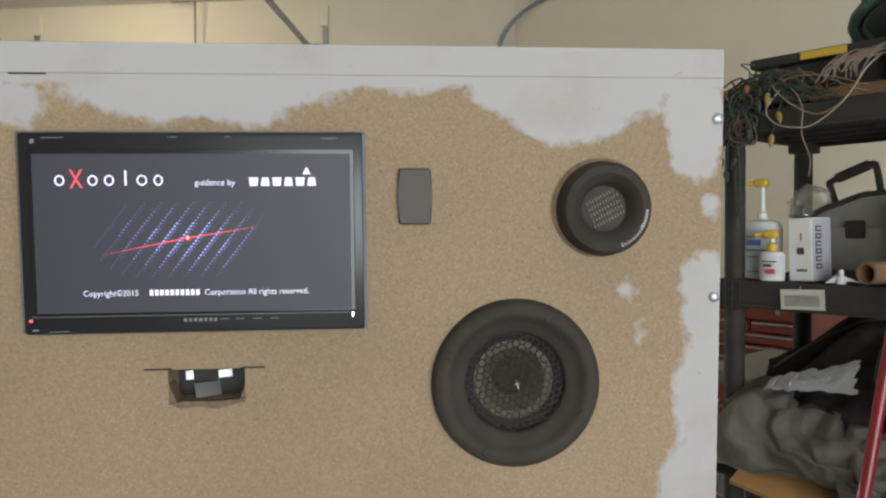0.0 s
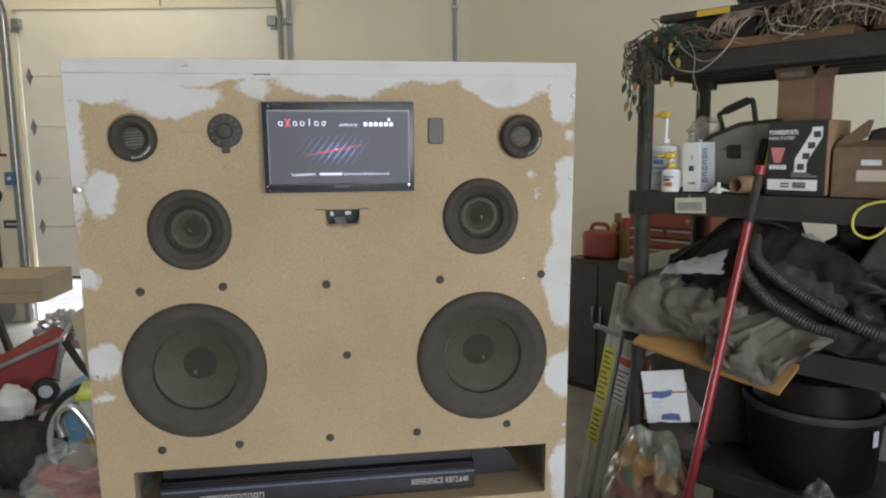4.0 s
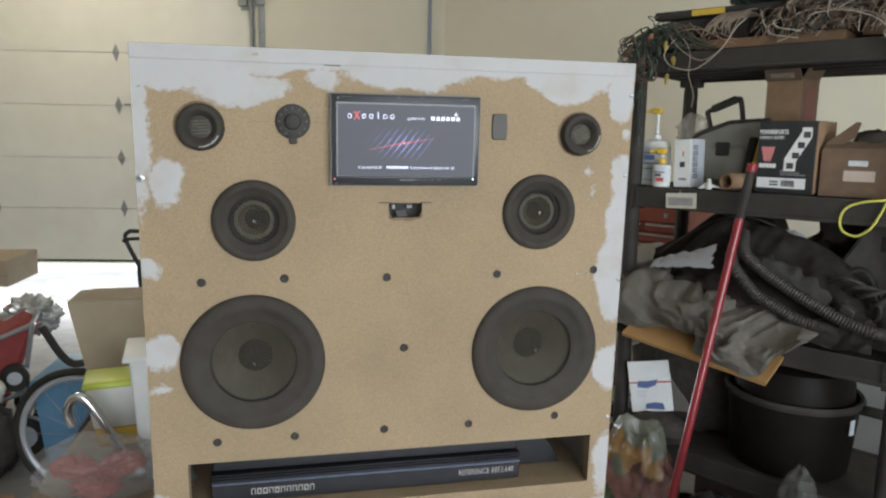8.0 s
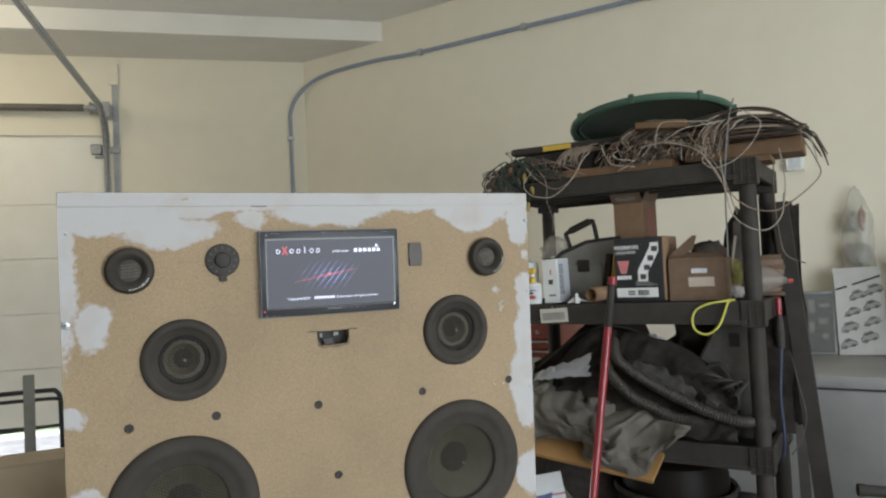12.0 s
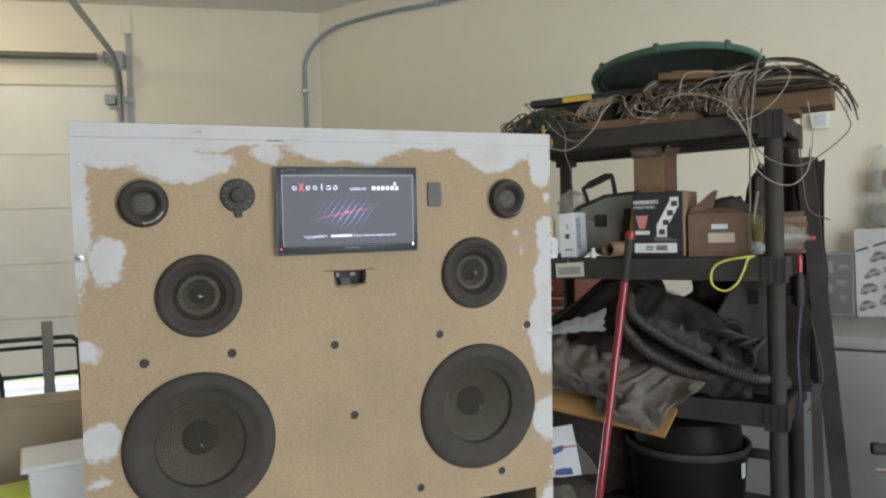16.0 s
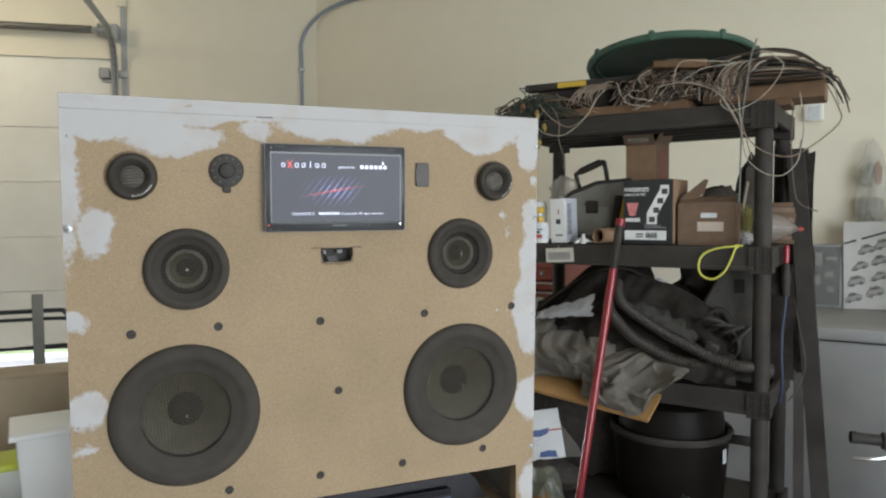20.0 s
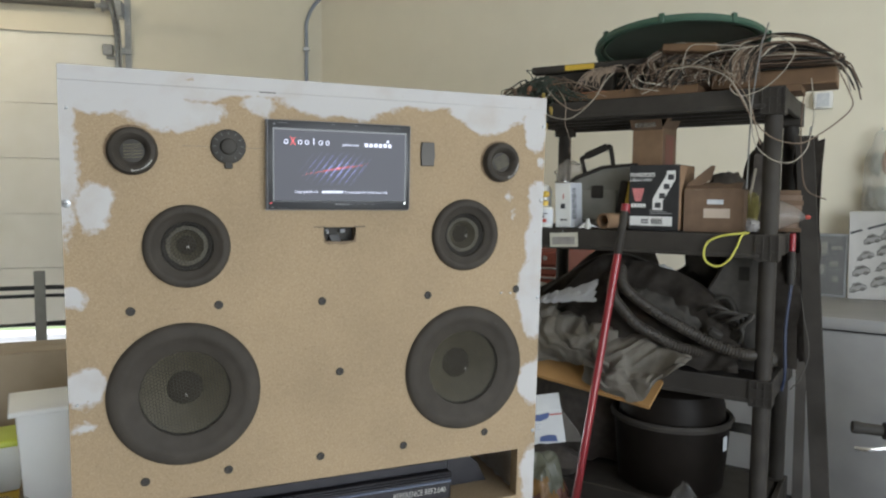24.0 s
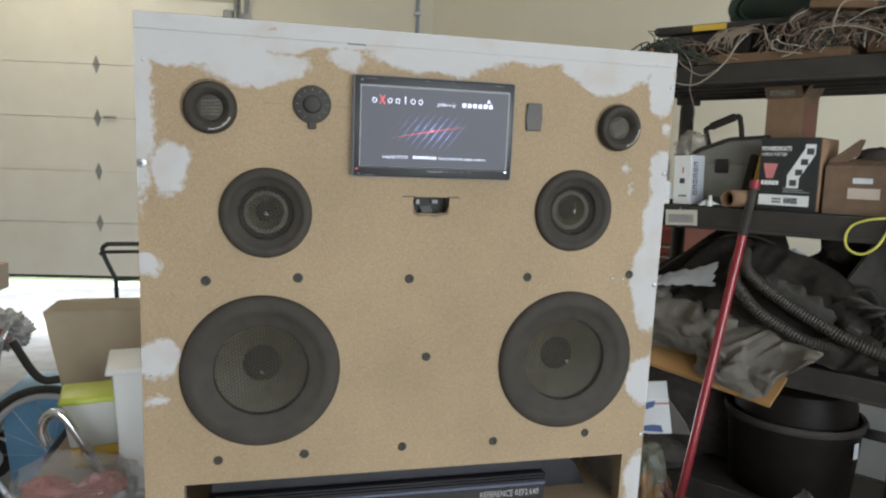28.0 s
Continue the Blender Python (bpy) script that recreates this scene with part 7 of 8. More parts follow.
def bicycle(name, m, r, frame_mat, label, wheel_label):
    b = thing(name, m, label, "bicycle")
    for x in (0.0, 3.6 * r):
        wh = part("wheel", lathe([(r * 0.06, -0.02), (r * 0.08, 0.0), (r * 0.06, 0.02)], 12, at(x, 0, r) @ Matrix.Rotation(radians(90), 4, "X"), close=True), STEEL, b)
        ring = [(x + r * 0.93 * math.cos(radians(a)), 0, r + r * 0.93 * math.sin(radians(a))) for a in range(0, 361, 8)]
        part("tyre", tube(ring, r * 0.055, 8), RUBBER, wh)
        part("rim", tube([(x + (qx - x) * 0.91, 0, r + (qz - r) * 0.90) for qx, _, qz in ring], r * 0.046, 8), material("grey_rim", (0.48, 0.49, 0.51), 0.4, 0.3) if "grey_rim" not in bpy.data.materials else bpy.data.materials["grey_rim"], wh, wheel_label)
        for k in range(14):
            a = radians(k * 360 / 14)
            part("spoke", tube([(x + 0.02 * math.cos(a), 0.01 * (-1) ** k, r + 0.02 * math.sin(a)), (x + r * 0.86 * math.cos(a), 0, r + r * 0.86 * math.sin(a))], 0.0012, 4), STEEL, wh)
    bb_, seat, head_lo, head_hi = (1.65 * r, 0, 0.95 * r), (1.25 * r, 0, 2.3 * r), (2.95 * r, 0, 1.95 * r), (2.82 * r, 0, 2.35 * r)
    for p, q in ((bb_, seat), (bb_, head_lo), (seat, head_hi), ((0, 0.03, r), bb_), ((0, 0.03, r), (1.30 * r, 0, 2.1 * r)), (head_lo, head_hi), (head_lo, (3.6 * r, 0.04, r)), (head_lo, (3.6 * r, -0.04, r))):
        part("frame_tube", tube([p, q], 0.014, 10), frame_mat, b)
    part("saddle", blob(0.11, 0.06, 0.03, 1.0, 0.1), RUBBER, b, m=at(1.2 * r, 0, 2.5 * r))
    part("seat_post", tube([seat, (1.2 * r, 0, 2.5 * r)], 0.012, 8), STEEL, b)
    part("crank", tube([(1.65 * r - 0.1, -0.05, 0.8 * r), (1.65 * r, -0.05, 0.95 * r), (1.65 * r + 0.1, 0.05, 1.1 * r)], 0.009, 8), STEEL, b)
    part("stem", tube([head_hi, (2.78 * r, 0, 2.75 * r)], 0.013, 10), STEEL, b)
    part("turned_grip", tube(smooth_line([(2.86 * r, 0.02, 2.30 * r), (3.30 * r, 0.09, 2.18 * r), (3.52 * r, 0.12, 2.24 * r), (3.79 * r, 0.133, 2.71 * r)], 5), 0.014, 10), RUBBER, b, "black rubber grip")
    part("handlebar", tube(smooth_line([(2.60 * r, -0.26, 2.80 * r), (2.72 * r, -0.12, 2.80 * r), (2.78 * r, 0, 2.75 * r), (2.72 * r, 0.12, 2.80 * r), (2.60 * r, 0.26, 2.80 * r)], 5), 0.011, 10), RUBBER, b)
    return b


bicycle("bicycle", pose(-0.01, 1.80, 0, 0, 0, 170), 0.275, material("dark_frame", (0.03, 0.03, 0.035), 0.35), "dark bicycle with grey rims parked behind the bench", "grey metal rim")
bl = thing("blue_bin", pose(-1.02, 2.32, 0), "light blue plastic storage bin", "bin")
part("bin", frustum(0.34, 0.30, 0.40, 0.36, 0.0, 0.42, 0.012), material("sky_plastic", (0.12, 0.26, 0.42), 0.4, colour2=(0.16, 0.31, 0.48), scale=12), bl)
part("lid", frustum(0.42, 0.38, 0.40, 0.36, 0.4202, 0.445, 0.006), bpy.data.materials["sky_plastic"], bl)
sr = thing("folding_wagon", pose(-1.62, 2.60, 0, 0, 0, 14), "red fabric folding wagon with small black wheels", "wagon")
REDCLOTH = material("red_fabric", (0.25, 0.045, 0.045), 0.85, colour2=(0.33, 0.065, 0.062), scale=25, bump=0.2, bump_scale=300)
part("bed", plate([(-0.32, 0.14), (0.12, 0.20), (0.26, 0.56), (0.20, 0.60), (-0.05, 0.46), (-0.34, 0.38)], -0.20, 0.20, bevel=0.02), REDCLOTH, sr, "sagging red cloth bed")
part("pocket", box(-0.28, -0.215, 0.20, -0.02, -0.2005, 0.33, 0.006), REDCLOTH, sr)
for p, q in (((-0.34, -0.22, 0.36), (0.26, -0.22, 0.60)), ((-0.30, -0.22, 0.10), (0.22, -0.22, 0.30)), ((0.18, -0.22, 0.14), (0.26, -0.22, 0.60)), ((0.26, -0.22, 0.60), (0.26, 0.22, 0.60))):
    part("frame_tube", tube([p, q], 0.011, 8), STEEL, sr)
for x, y, z in ((0.20, -0.25, 0.095), (-0.28, -0.25, 0.095), (0.20, 0.25, 0.095), (-0.28, 0.25, 0.095)):
    wh = part("wheel", lathe([(0.055, -0.018), (0.095, -0.018), (0.095, 0.018), (0.055, 0.018)], 20, at(x, y, z) @ Matrix.Rotation(radians(90), 4, "X"), close=True), RUBBER, sr)
    part("hub", lathe([(0, -0.012), (0.056, -0.012), (0.056, 0.012), (0, 0.012)], 16, at(x, y, z) @ Matrix.Rotation(radians(90), 4, "X")), LABEL, wh)
part("axle", tube([(0.20, -0.25, 0.095), (0.20, 0.25, 0.095)], 0.009, 8), STEEL, sr)
part("axle", tube([(-0.28, -0.25, 0.095), (-0.28, 0.25, 0.095)], 0.009, 8), STEEL, sr)
part("front_wheel", lathe([(0.030, -0.016), (0.060, -0.016), (0.060, 0.016), (0.030, 0.016)], 22, at(0.184, -0.255, 0.375) @ Matrix.Rotation(radians(90), 4, "X"), close=True), RUBBER, sr, "small raised black wheel")
part("front_hub", lathe([(0, -0.012), (0.031, -0.012), (0.031, 0.012), (0, 0.012)], 16, at(0.184, -0.255, 0.375) @ Matrix.Rotation(radians(90), 4, "X")), LABEL, sr)
part("fork", tube([(0.184, -0.235, 0.375), (0.215, -0.222, 0.34)], 0.009, 8), STEEL, sr)
bgk = thing("dark_sack", pose(-1.455, 2.25, 0.15), "slumped black sack on the floor beside the wagon", "sack")
part("sack", blob(0.125, 0.090, 0.17, 9.4, 0.24, 3, 28, 20, base=-0.15), BLACKCLOTH, bgk)
wbg = thing("white_carrier_bag", pose(-1.455, 2.235, 0.375), "crumpled white carrier bag on the black sack", "bag")
part("bag", blob(0.085, 0.06, 0.075, 5.7, 0.28, 2.2, 30, 22, base=-0.06), TRANSLUCENT, wbg)
rs = thing("red_crate", pose(-1.78, 2.05, 0, 0, 0, 8), "low red plastic crate on the floor", "crate")
part("crate", frustum(0.36, 0.30, 0.40, 0.33, 0.0, 0.26, 0.012), material("red_plastic", (0.34, 0.05, 0.04), 0.45, colour2=(0.40, 0.06, 0.05), scale=15), rs)
part("load", blob(0.14, 0.11, 0.06, 4.8, 0.3), CARDBOARD, rs, m=at(0, 0, 0.27))
fb = thing("floor_carton", pose(-1.35, 1.55, 0, 0, 0, 20), "flattened brown carton on the floor", "carton")
part("carton", box(-0.25, -0.2, 0, 0.25, 0.2, 0.12, 0.004), CARDBOARD, fb)
lp = thing("long_carton", pose(-2.125, 3.08, 0, 0, 0, -2), "long flat tan carton lying on two trestles", "carton")
part("carton", box(-0.55, -0.15, 0.680, 0.55, 0.22, 0.815, 0.004), bpy.data.materials["tan_card"], lp)
part("seam", box(-0.55, -0.1512, 0.735, 0.55, -0.1502, 0.739), CARDBOARD, lp, "dark taped seam")
tl_ = thing("trestle", pose(-2.05, 3.10, 0), "dark wooden trestle under the long carton", "trestle", "trestles")
part("beam", box(-0.04, -0.12, 0.63, 0.04, 0.20, 0.679, 0.003), bpy.data.materials["dark_wood"], tl_)
for x0, x1 in ((-0.03, -0.2), (0.03, 0.2)):
    for y in (-0.10, 0.18):
        part("leg", tube([(x0, y, 0.64), (x1, y, 0.0)], 0.022, 4), bpy.data.materials["dark_wood"], tl_)
copy_thing(tl_, pose(-2.45, 3.11, 0))
sf = thing("shiny_wrapping", pose(-1.44, 2.80, 0.56), "crumpled silver wrapping hung over the wagon", "wrapping")
part("film", blob(0.12, 0.07, 0.085, 2.7, 0.42, 4.2, 56, 40), material("silver_film", (0.55, 0.55, 0.54), 0.16, 0.6, colour2=(0.68, 0.68, 0.66), scale=30, bump=0.5, bump_scale=30), sf)
rkk = thing("metal_rack", pose(0, 2.80, 0), "black tubular rack with a wooden slat", "rack")
bar = material("black_tube", (0.02, 0.022, 0.022), 0.4)
part("rail", tube(smooth_line([(-0.935, 0, 0.80), (-0.99, 0, 0.93), (-0.975, 0, 0.968), (-0.93, 0, 0.973), (-0.67, 0, 0.973), (-0.635, 0, 0.965), (-0.618, 0, 0.93), (-0.615, 0, 0.81)], 5), 0.0105, 10), bar, rkk)
part("rail", tube(smooth_line([(-1.0, -0.02, 0.925), (-0.95, -0.02, 0.937), (-0.66, -0.02, 0.937), (-0.61, -0.02, 0.925)], 5), 0.0085, 8), bar, rkk)
part("rail", tube([(-0.945, 0, 0.80), (-0.61, 0, 0.81)], 0.007, 8), bar, rkk)
part("slat", box(-0.76, -0.045, 0.64, -0.715, -0.030, 1.055, 0.003), material("grey_slat", (0.22, 0.21, 0.18), 0.7, colour2=(0.28, 0.27, 0.24), scale=20), rkk, "worn grey wooden slat")
for x in (-0.935, -0.615):
    part("leg", tube([(x, 0, 0.81), (x, 0.10, 0.0)], 0.0105, 8), bar, rkk)
part("shelf_bar", tube([(-0.80, -0.03, 0.61), (-0.62, -0.03, 0.615)], 0.006, 8), CHROME, rkk)
part("brace", tube([(-0.935, 0.06, 0.3), (-0.615, 0.06, 0.3)], 0.009, 8), bar, rkk)

# ---- on the pillar between the doors ----
sv = thing("shovel", DOORWALL @ at(-3.705, -0.06, 0), "dark shovel with a D-shaped grip leaning on the wall", "shovel")
part("shaft", tube([(0, 0.02, 0.28), (0, 0.03, 1.03)], 0.017, 10), bpy.data.materials["dark_wood"], sv)
part("grip", tube(smooth_line([(0, 0.03, 1.02), (-0.05, 0.03, 1.08), (-0.055, 0.03, 1.13), (0, 0.03, 1.14), (0.055, 0.03, 1.13), (0.05, 0.03, 1.08), (0, 0.03, 1.02)], 4), 0.012, 8), BLACKPLASTIC, sv)
part("blade", plate([(-0.11, 0.30), (-0.11, 0.08), (-0.06, 0.0), (0.06, 0.0), (0.11, 0.08), (0.11, 0.30), (0.03, 0.33), (-0.03, 0.33)], 0.0, 0.006), STEEL, sv)
bw = thing("wall_switch", DOORWALL @ at(-3.55, -0.001, 1.25), "small blue electrical switch box on the wall", "switch")
part("box", box(-0.045, -0.045, -0.055, 0.045, 0, 0.055, 0.006), material("blue_box", (0.09, 0.17, 0.30), 0.5), bw)
part("button", lathe([(0, 0.012), (0.014, 0.010), (0.016, 0)], 14, at(0, -0.045, 0) @ FACE), LABEL, bw)
ds = thing("wall_sign", DOORWALL @ at(-3.57, -0.001, 0.857), "small dark sign plate on the wall", "sign")
part("plate", box(-0.09, -0.006, -0.035, 0.09, 0, 0.035, 0.001), DARKINK, ds)
part("print", box(-0.07, -0.0070, -0.008, 0.07, -0.0062, 0.008), LABEL, ds)
pcd = thing("pull_cord", DOORWALL @ at(-3.605, -0.05, 0), "thin pull cord with a red handle", "pull cord")
part("cord", tube([(0.03, 0, 2.74), (0.0, 0, 1.46)], 0.004, 6), RUBBER, pcd)
part("handle", tube([(-0.05, 0, 1.45), (0.05, 0, 1.45)], 0.012, 8), RED, pcd)
lb = thing("bulb_lamp", DOORWALL @ at(-2.55, -1.30, HIGH), "bare warm bulb in a ceiling holder", "lamp")
part("holder", lathe([(0, 0), (0.05, 0), (0.05, -0.02), (0.025, -0.05), (0.02, -0.10), (0, -0.10)], 18), WHITE, lb)
part("bulb", lathe([(0, -0.10), (0.015, -0.105), (0.032, -0.15), (0.026, -0.185), (0, -0.20)], 18), glowing("warm_bulb", (1.0, 0.72, 0.36), 8.0), lb)
lamp("bulb_light", "POINT", DOORWALL @ at(-2.55, -1.30, HIGH - 0.26), 20.0, (1.0, 0.84, 0.58), radius=0.22)

# ---- by the side wall ----
fz = thing("chest_freezer", SIDEWALL, "pale grey chest freezer along the wall", "freezer")
part("body", box(-0.75, -0.90, 0.05, 1.10, -0.17, 0.835, 0.012, 2), GREYBLUE, fz)
part("lid", box(-0.755, -0.915, 0.842, 1.105, -0.165, 0.900, 0.012, 2), GREYBLUE, fz)
part("seal", box(-0.74, -0.89, 0.835, 1.09, -0.18, 0.8422), RUBBER, fz)
for x in (-0.65, 1.0):
    part("foot", lathe([(0, 0), (0.03, 0), (0.03, 0.05), (0, 0.05)], 12, at(x, -0.82, 0)), RUBBER, fz)
    part("foot", lathe([(0, 0), (0.03, 0), (0.03, 0.05), (0, 0.05)], 12, at(x, -0.25, 0)), RUBBER, fz)
mp = thing("switch_panel", SIDEWALL @ at(-0.342, -0.20, 0.9005, -7, 0, 0), "grey metal panel with switches leaning on the wall", "panel")
part("plate", box(0, 0, 0, 0.158, 0.025, 0.335, 0.004), material("zinc_panel", (0.10, 0.10, 0.098), 0.5, colour2=(0.145, 0.145, 0.14), scale=18), mp)
part("film", box(0.010, -0.0125, 0.010, 0.148, -0.0115, 0.325, 0.0003), clear("panel_film", (0.40, 0.40, 0.39), 0.12, 0.10), mp, "loose clear film over the panel")
part("border", sheet(0, 0, 0.158, 0.335, -0.004, -0.0002, [(0.012, 0.012, 0.146, 0.323)]), STEEL, mp)
for x, z, w, h in ((0.03, 0.22, 0.03, 0.07), (0.08, 0.25, 0.05, 0.02), (0.075, 0.16, 0.04, 0.03), (0.03, 0.12, 0.025, 0.05), (0.09, 0.08, 0.03, 0.03)):
    part("fitting", box(x, -0.010, z, x + w, -0.0005, z + h, 0.002), GREYP, mp)
cb = thing("picture_board", SIDEWALL @ at(-0.175, -0.215, 0.9005, -6, -1.5, 0), "white board printed with rows of small car outlines", "poster")
part("board", box(0, 0, 0, 0.218, 0.006, 0.455, 0.001), material("grey_paper", (0.52, 0.51, 0.49), 0.75, colour2=(0.60, 0.59, 0.57), scale=12), cb)
part("heading", box(0, -0.0010, 0, 0.056, -0.0002, 0.011), DARKINK, cb, m=at(0.007, 0, 0.336, 0, -17.5, 0))
part("heading", box(0, -0.0010, 0, 0.134, -0.0002, 0.011), DARKINK, cb, m=at(0.084, 0, 0.359, 0, -17.5, 0))
PALEPRINT = material("pale_print", (0.36, 0.35, 0.335), 0.7)
LINES = material("pencil_grey", (0.12, 0.115, 0.105), 0.6)
CARS = (((0, 0.006), (0.004, 0.024), (0.017, 0.030), (0.030, 0.046), (0.054, 0.047), (0.068, 0.030), (0.078, 0.024), (0.080, 0.006)),
        ((0, 0.008), (0.003, 0.028), (0.016, 0.034), (0.024, 0.050), (0.060, 0.050), (0.074, 0.034), (0.080, 0.030), (0.080, 0.008)),
        ((0, 0.006), (0.008, 0.020), (0.026, 0.028), (0.042, 0.042), (0.062, 0.040), (0.074, 0.028), (0.082, 0.018), (0.080, 0.006)))
for j, (z0, centres) in enumerate(((0.279, (0.102, 0.178)), (0.205, (0.070, 0.160)), (0.126, (0.055, 0.154)), (0.0467, (0.042, 0.139)))):
    for i, xc in enumerate(centres):
        car = CARS[(i + 2 * j) % 3]
        m = at(xc, -0.0012, z0 + 0.32 * xc, 0, -17.5, 0) @ at(-0.040, 0, -0.024)
        part("car_outline", tube([(px, 0, pz) for px, pz in car + car[:1]], 0.0017, 4), LINES, cb, m=m)
        part("car_body", plate([(px * 0.92 + 0.003, pz * 0.90 + 0.002) for px, pz in car], 0.0004, 0.0009), PALEPRINT, cb, m=m)
        part("car_window", plate([(car[2][0] + 0.008, car[2][1] + 0.002), (car[3][0] + 0.004, car[3][1] - 0.004), (car[4][0] - 0.003, car[4][1] - 0.004), (car[5][0] - 0.004, car[5][1] + 0.001)], -0.0004, 0.0003), LINES, cb, m=m)
        for px in (0.019, 0.060):
            part("car_wheel", lathe([(0.0050, 0.001), (0.0095, 0.001), (0.0095, 0.0), (0.0050, 0.0)], 12, FACE, close=True), LINES, cb, m=m @ at(px, 0, 0.008))
bx2 = thing("brown_carton", SIDEWALL @ at(0.055, -0.215, 0.9005, -3, 0, 0), "flattened brown cardboard carton leaning on the wall", "carton")
part("carton", box(0, 0, 0, 0.19, 0.04, 0.255, 0.003), CARDBOARD, bx2)
part("tape", box(0.05, -0.001, 0.0, 0.095, -0.0002, 0.255), bpy.data.materials["tan_card"], bx2)
wbk = thing("wire_basket", SIDEWALL @ at(0.445, -0.42, 0.9005), "tall black wire basket with a grey rim on the freezer", "basket")
part("liner", lathe([(0, 0), (0.19, 0), (0.20, 0.50), (0.195, 0.50), (0.185, 0.01), (0, 0.01)], 36), RUBBER, wbk)
part("rim", lathe([(0.195, 0.495), (0.235, 0.500), (0.240, 0.520), (0.232, 0.535), (0.195, 0.530)], 40, close=True), GREYP, wbk, "shiny grey rim")
for k in range(5):
    part("hoop", lathe([(0.203, 0.06 + 0.09 * k), (0.209, 0.06 + 0.09 * k), (0.209, 0.068 + 0.09 * k), (0.203, 0.068 + 0.09 * k)], 36, close=True), STEEL, wbk)
hb = thing("hanging_bag", SIDEWALL @ at(-0.064, -0.075, 1.555), "long clear bag of parts hung on the wall", "bag")
bag = bmesh.new()
bmesh.ops.create_uvsphere(bag, u_segments=28, v_segments=30, radius=1.0)
for v in bag.verts:
    d = v.co.normalized()
    up = 0.5 + 0.5 * d.z
    wide = 0.073 * min(1.0, (1.05 - up) / 0.42) ** 0.7 * min(1.0, up / 0.04 + 0.25) ** 0.5
    q = 1 + 0.14 * noise.noise(Vector((d.x * 2, d.y * 2, d.z * 5)) + Vector((4, 1, 9)))
    flat = Vector((d.x, d.y, 0)).normalized() if abs(d.z) < 0.999 else Vector((0, 0, 0))
    v.co = Vector((flat.x * wide * q, flat.y * wide * 0.6 * q, -0.215 + 0.435 * up))
PARTS = material("pale_parts", (0.22, 0.23, 0.19), 0.5, colour2=(0.34, 0.34, 0.29), scale=40)
part("film", bag, clear("thin_film", (0.52, 0.50, 0.45), 0.16, 0.30), hb)
part("content", blob(0.040, 0.022, 0.060, 5.2, 0.6, 4), PARTS, hb, "grey-green parts in the bag", m=at(0.012, -0.005, -0.140))
part("content", blob(0.022, 0.018, 0.050, 8.2, 0.6, 4), GREYP, hb, m=at(-0.035, -0.004, -0.130))
part("content", blob(0.018, 0.015, 0.050, 6.2, 0.6, 4), bpy.data.materials["orange_wire"], hb, "orange parts in the bag", m=at(0.024, -0.006, 0.055))
part("content", blob(0.026, 0.015, 0.050, 7.2, 0.6, 4), PARTS, hb, m=at(-0.020, -0.005, 0.045))
part("hook", tube([(0, 0.07, 0.235), (0, 0.0, 0.232), (0, 0, 0.21)], 0.003, 6), STEEL, hb)
ob_ = thing("wall_box", SIDEWALL @ at(-0.345, -0.001, 1.955), "small white electrical box on the wall", "outlet")
part("box", box(-0.045, -0.05, -0.045, 0.045, 0, 0.045, 0.005), WHITE, ob_)
part("cover", box(-0.030, -0.054, -0.035, 0.030, -0.0502, 0.035, 0.002), LABEL, ob_)

# small bike standing by the freezer, handlebar towards the shelf
kb = thing("kick_scooter", pose(1.83, 0.47, 0, 0, 0, -38), "black folding scooter with rubber grips and a brake lever", "scooter")
GRIP = [(0, 0), (0.0175, 0), (0.019, 0.01), (0.0165, 0.025), (0.0165, 0.080), (0.025, 0.084), (0.025, 0.096), (0, 0.096)]
part("handlebar", tube(smooth_line([(-0.15, 0, 0.737), (-0.06, 0, 0.730), (0, 0, 0.724), (0.06, 0, 0.730), (0.15, 0, 0.737)], 4), 0.0105, 10), RUBBER, kb)
part("grip", lathe(GRIP, 16, at(-0.165, 0, 0.738) @ Matrix.Rotation(radians(93), 4, "Y")), RUBBER, kb, "ribbed black rubber grip")
part("grip", lathe(GRIP, 16, at(0.165, 0, 0.738) @ Matrix.Rotation(radians(-93), 4, "Y")), RUBBER, kb)
part("lever_clamp", box(-0.072, -0.022, 0.700, -0.040, 0.016, 0.748, 0.007, 2), RUBBER, kb)
part("stem_clamp", box(-0.026, -0.024, 0.700, 0.026, 0.024, 0.742, 0.008, 2), RUBBER, kb)
part("brake_lever", tube(smooth_line([(-0.060, -0.025, 0.706), (-0.090, -0.045, 0.696), (-0.135, -0.050, 0.690), (-0.168, -0.045, 0.688)], 5), 0.0062, 8), CHROME, kb, "bright chrome brake lever")
part("column", tube([(0, 0, 0.72), (0.0, 0.02, 0.12)], 0.017, 12), BLACKPLASTIC, kb)
part("deck", box(-0.06, -0.52, 0.075, 0.06, 0.0, 0.10, 0.008), BLACKPLASTIC, kb)
for y in (0.04, -0.56):
    wh = part("wheel", lathe([(0.03, -0.013), (0.06, -0.013), (0.062, 0), (0.06, 0.013), (0.03, 0.013)], 20, at(0, y, 0.062) @ Matrix.Rotation(radians(90), 4, "Y"), close=True), RUBBER, kb)
    part("hub", lathe([(0, -0.012), (0.031, -0.012), (0.031, 0.012), (0, 0.012)], 14, at(0, y, 0.062) @ Matrix.Rotation(radians(90), 4, "Y")), STEEL, wh)
part("fork", tube([(0.0, 0.02, 0.14), (0.022, 0.04, 0.062)], 0.009, 8), STEEL, kb)
hk = thing("hand_truck", pose(2.31, 0.555, 0, 0, 0, -50), "yellow steel hand truck standing upright", "hand truck")
YST = material("yellow_steel", (0.40, 0.25, 0.03), 0.45, colour2=(0.47, 0.30, 0.05), scale=14)
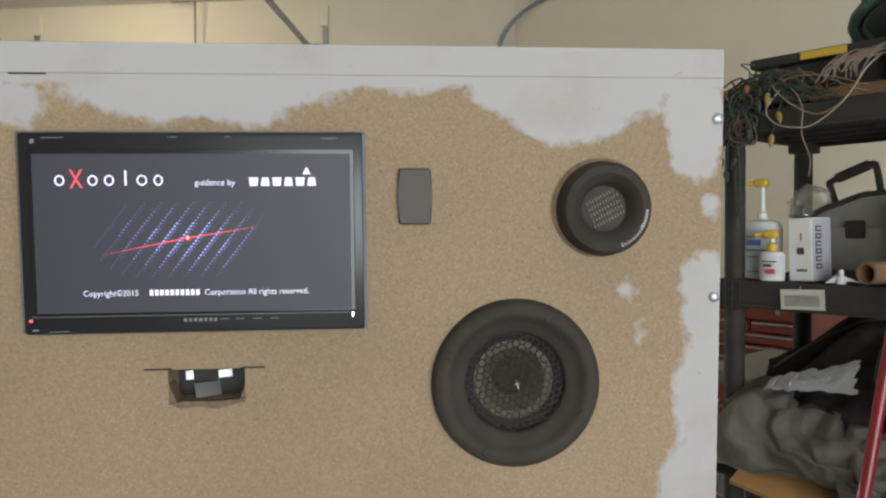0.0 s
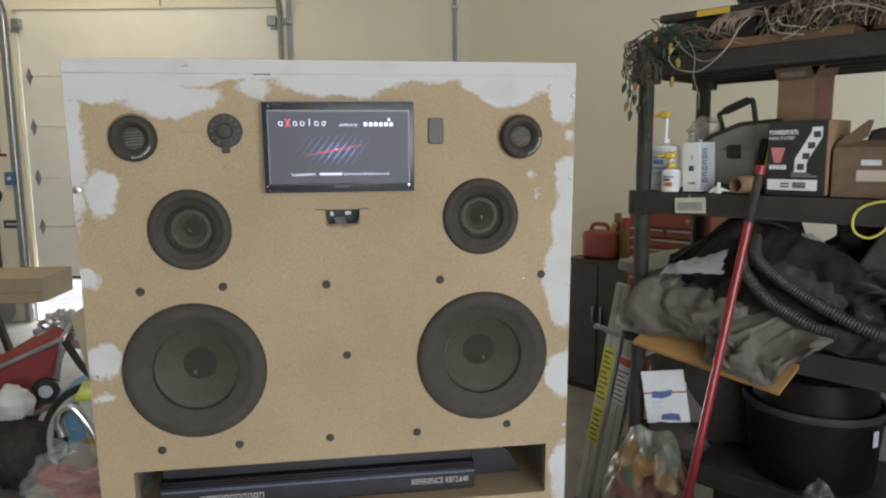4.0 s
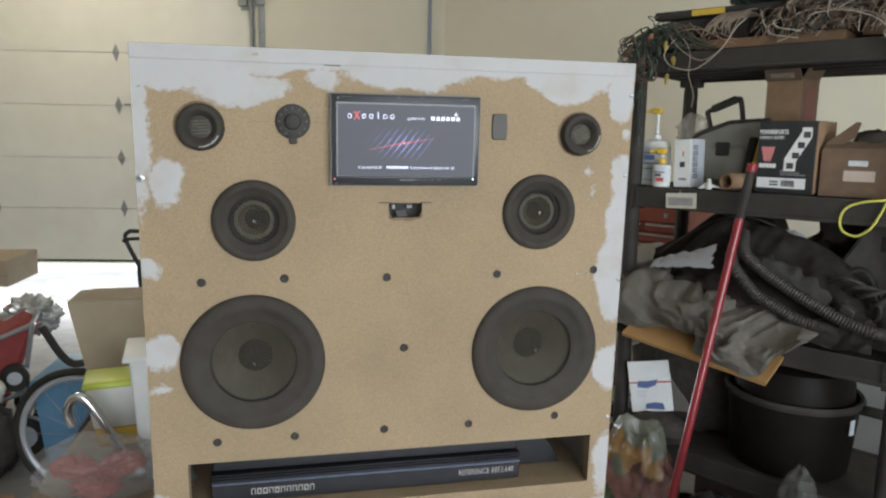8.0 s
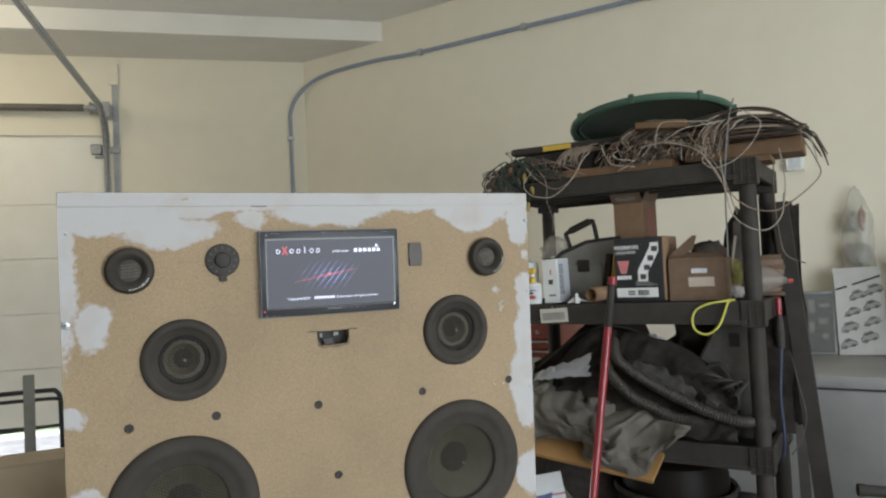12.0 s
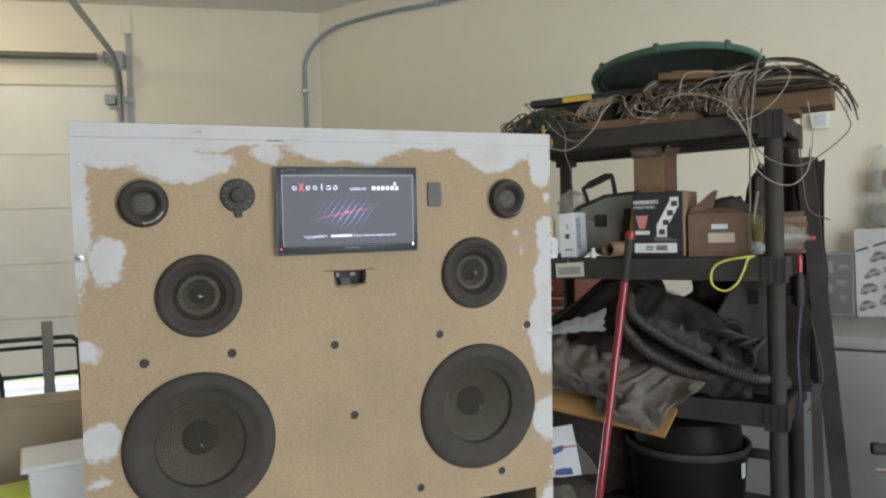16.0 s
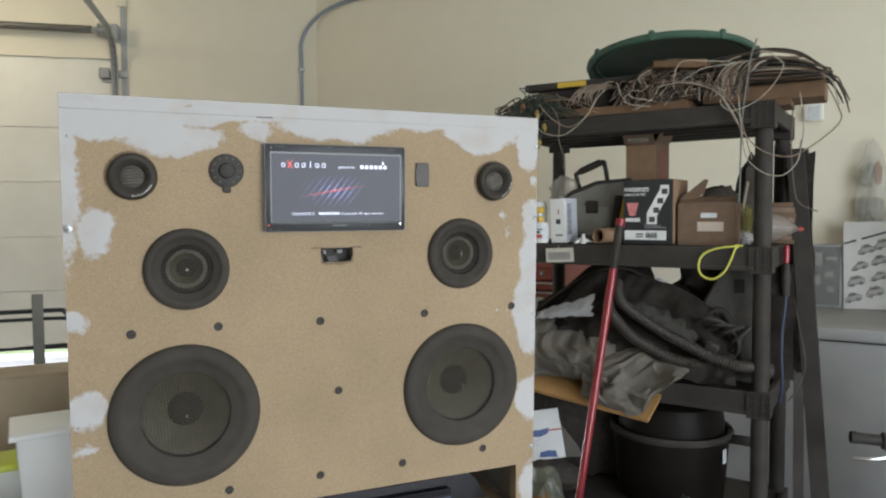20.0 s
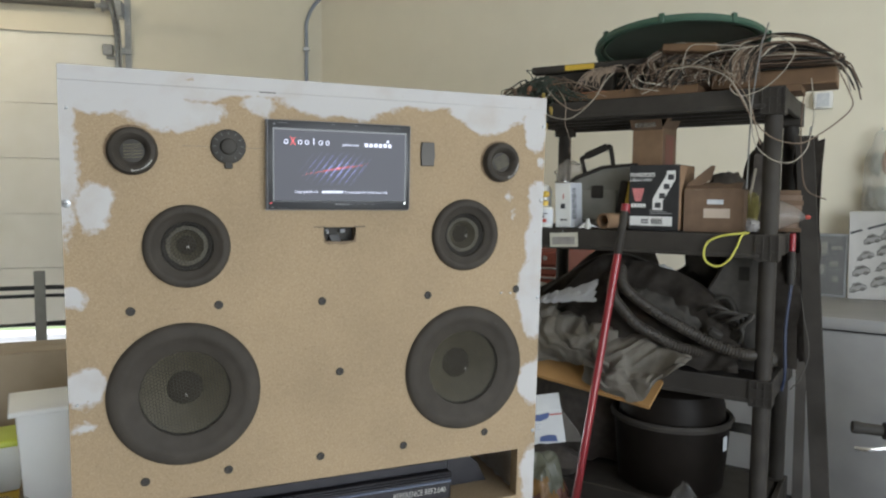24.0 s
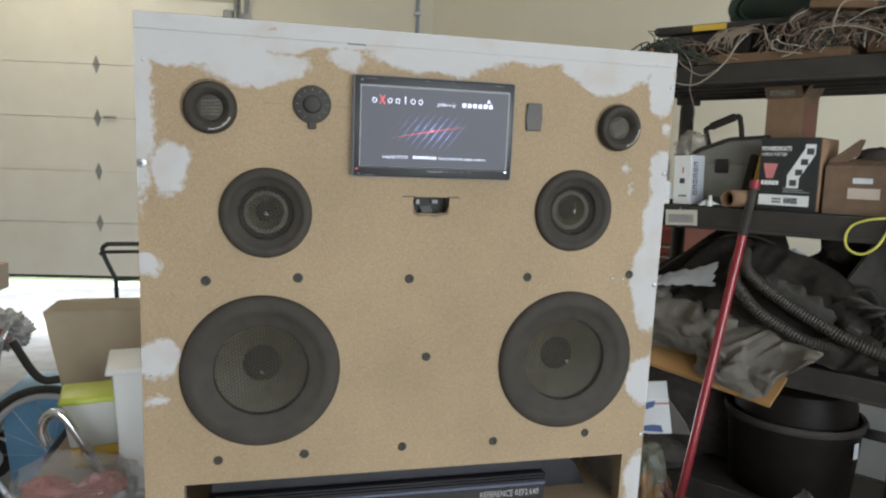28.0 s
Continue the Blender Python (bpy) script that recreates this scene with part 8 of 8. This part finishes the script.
for x in (-0.15, 0.15):
    part("rail", tube(smooth_line([(x, 0, 0.06), (x, 0, 0.6), (x, 0, 0.9), (x, 0, 1.28), (x * 0.92, -0.004, 1.335), (x * 0.6, -0.008, 1.365), (0, -0.01, 1.372)], 6), 0.0115, 10), YST, hk)
    part("lower_rail", tube([(x * 1.15, -0.008, 0.06), (x * 1.15, -0.008, 0.92)], 0.0085, 8), YST, hk)
    part("rail_cap", tube([(x * 1.15, -0.008, 0.92), (x * 1.15, -0.008, 0.93)], 0.0095, 8), RUBBER, hk)
    wh = part("wheel", lathe([(0.05, -0.025), (0.11, -0.025), (0.12, 0), (0.11, 0.025), (0.05, 0.025)], 20, at(x * 1.5, 0.08, 0.12) @ Matrix.Rotation(radians(90), 4, "Y"), close=True), RUBBER, hk)
    part("hub", lathe([(0, -0.02), (0.052, -0.02), (0.052, 0.02), (0, 0.02)], 14, at(x * 1.5, 0.08, 0.12) @ Matrix.Rotation(radians(90), 4, "Y")), YST, wh)
for z in (0.3, 0.6, 0.9):
    part("crossbar", box(-0.15, -0.006, z - 0.02, 0.15, 0.006, z + 0.02, 0.003), YST, hk)
part("axle", tube([(-0.24, 0.08, 0.12), (0.24, 0.08, 0.12)], 0.011, 8), STEEL, hk)
part("nose_plate", box(-0.18, -0.20, 0.02, 0.18, 0.0, 0.028, 0.002), STEEL, hk)
part("load", box(-0.10, -0.19, 0.0285, 0.13, -0.02, 0.84, 0.01), BLACKPLASTIC, hk, "black machine strapped on")

# ---- round bin near the camera's right ----
tb = thing("waste_bin", pose(1.006, 0.234, 0, 0, 0, 15), "grey-green round waste bin with a red label on its lid", "waste bin")
BIN = material("bin_plastic", (0.075, 0.085, 0.08), 0.5, colour2=(0.10, 0.11, 0.105), scale=15, bump=0.05, bump_scale=120)
part("body", lathe([(0, 0), (0.185, 0), (0.19, 0.01), (0.222, 0.60), (0.21, 0.60), (0, 0.58)], 40), BIN, tb)
part("lid", lathe([(0.236, 0.590), (0.240, 0.602), (0.236, 0.622), (0.20, 0.634), (0.0, 0.652)], 48), BIN, tb)
part("label", box(-0.075, -0.05, 0.6525, 0.075, 0.05, 0.6545, 0.0005), LABEL, tb, "pale label border", m=at(0.03, 0.06, -0.006, -3, 0, -20))
part("label", box(-0.062, -0.040, 0.6547, 0.062, 0.040, 0.6560, 0.0003), REDINK, tb, "red printed label", m=at(0.03, 0.06, -0.006, -3, 0, -20))
part("print", box(-0.04, -0.015, 0.6562, 0.03, 0.0, 0.6568), PAPER, tb, m=at(0.03, 0.06, -0.006, -3, 0, -20))
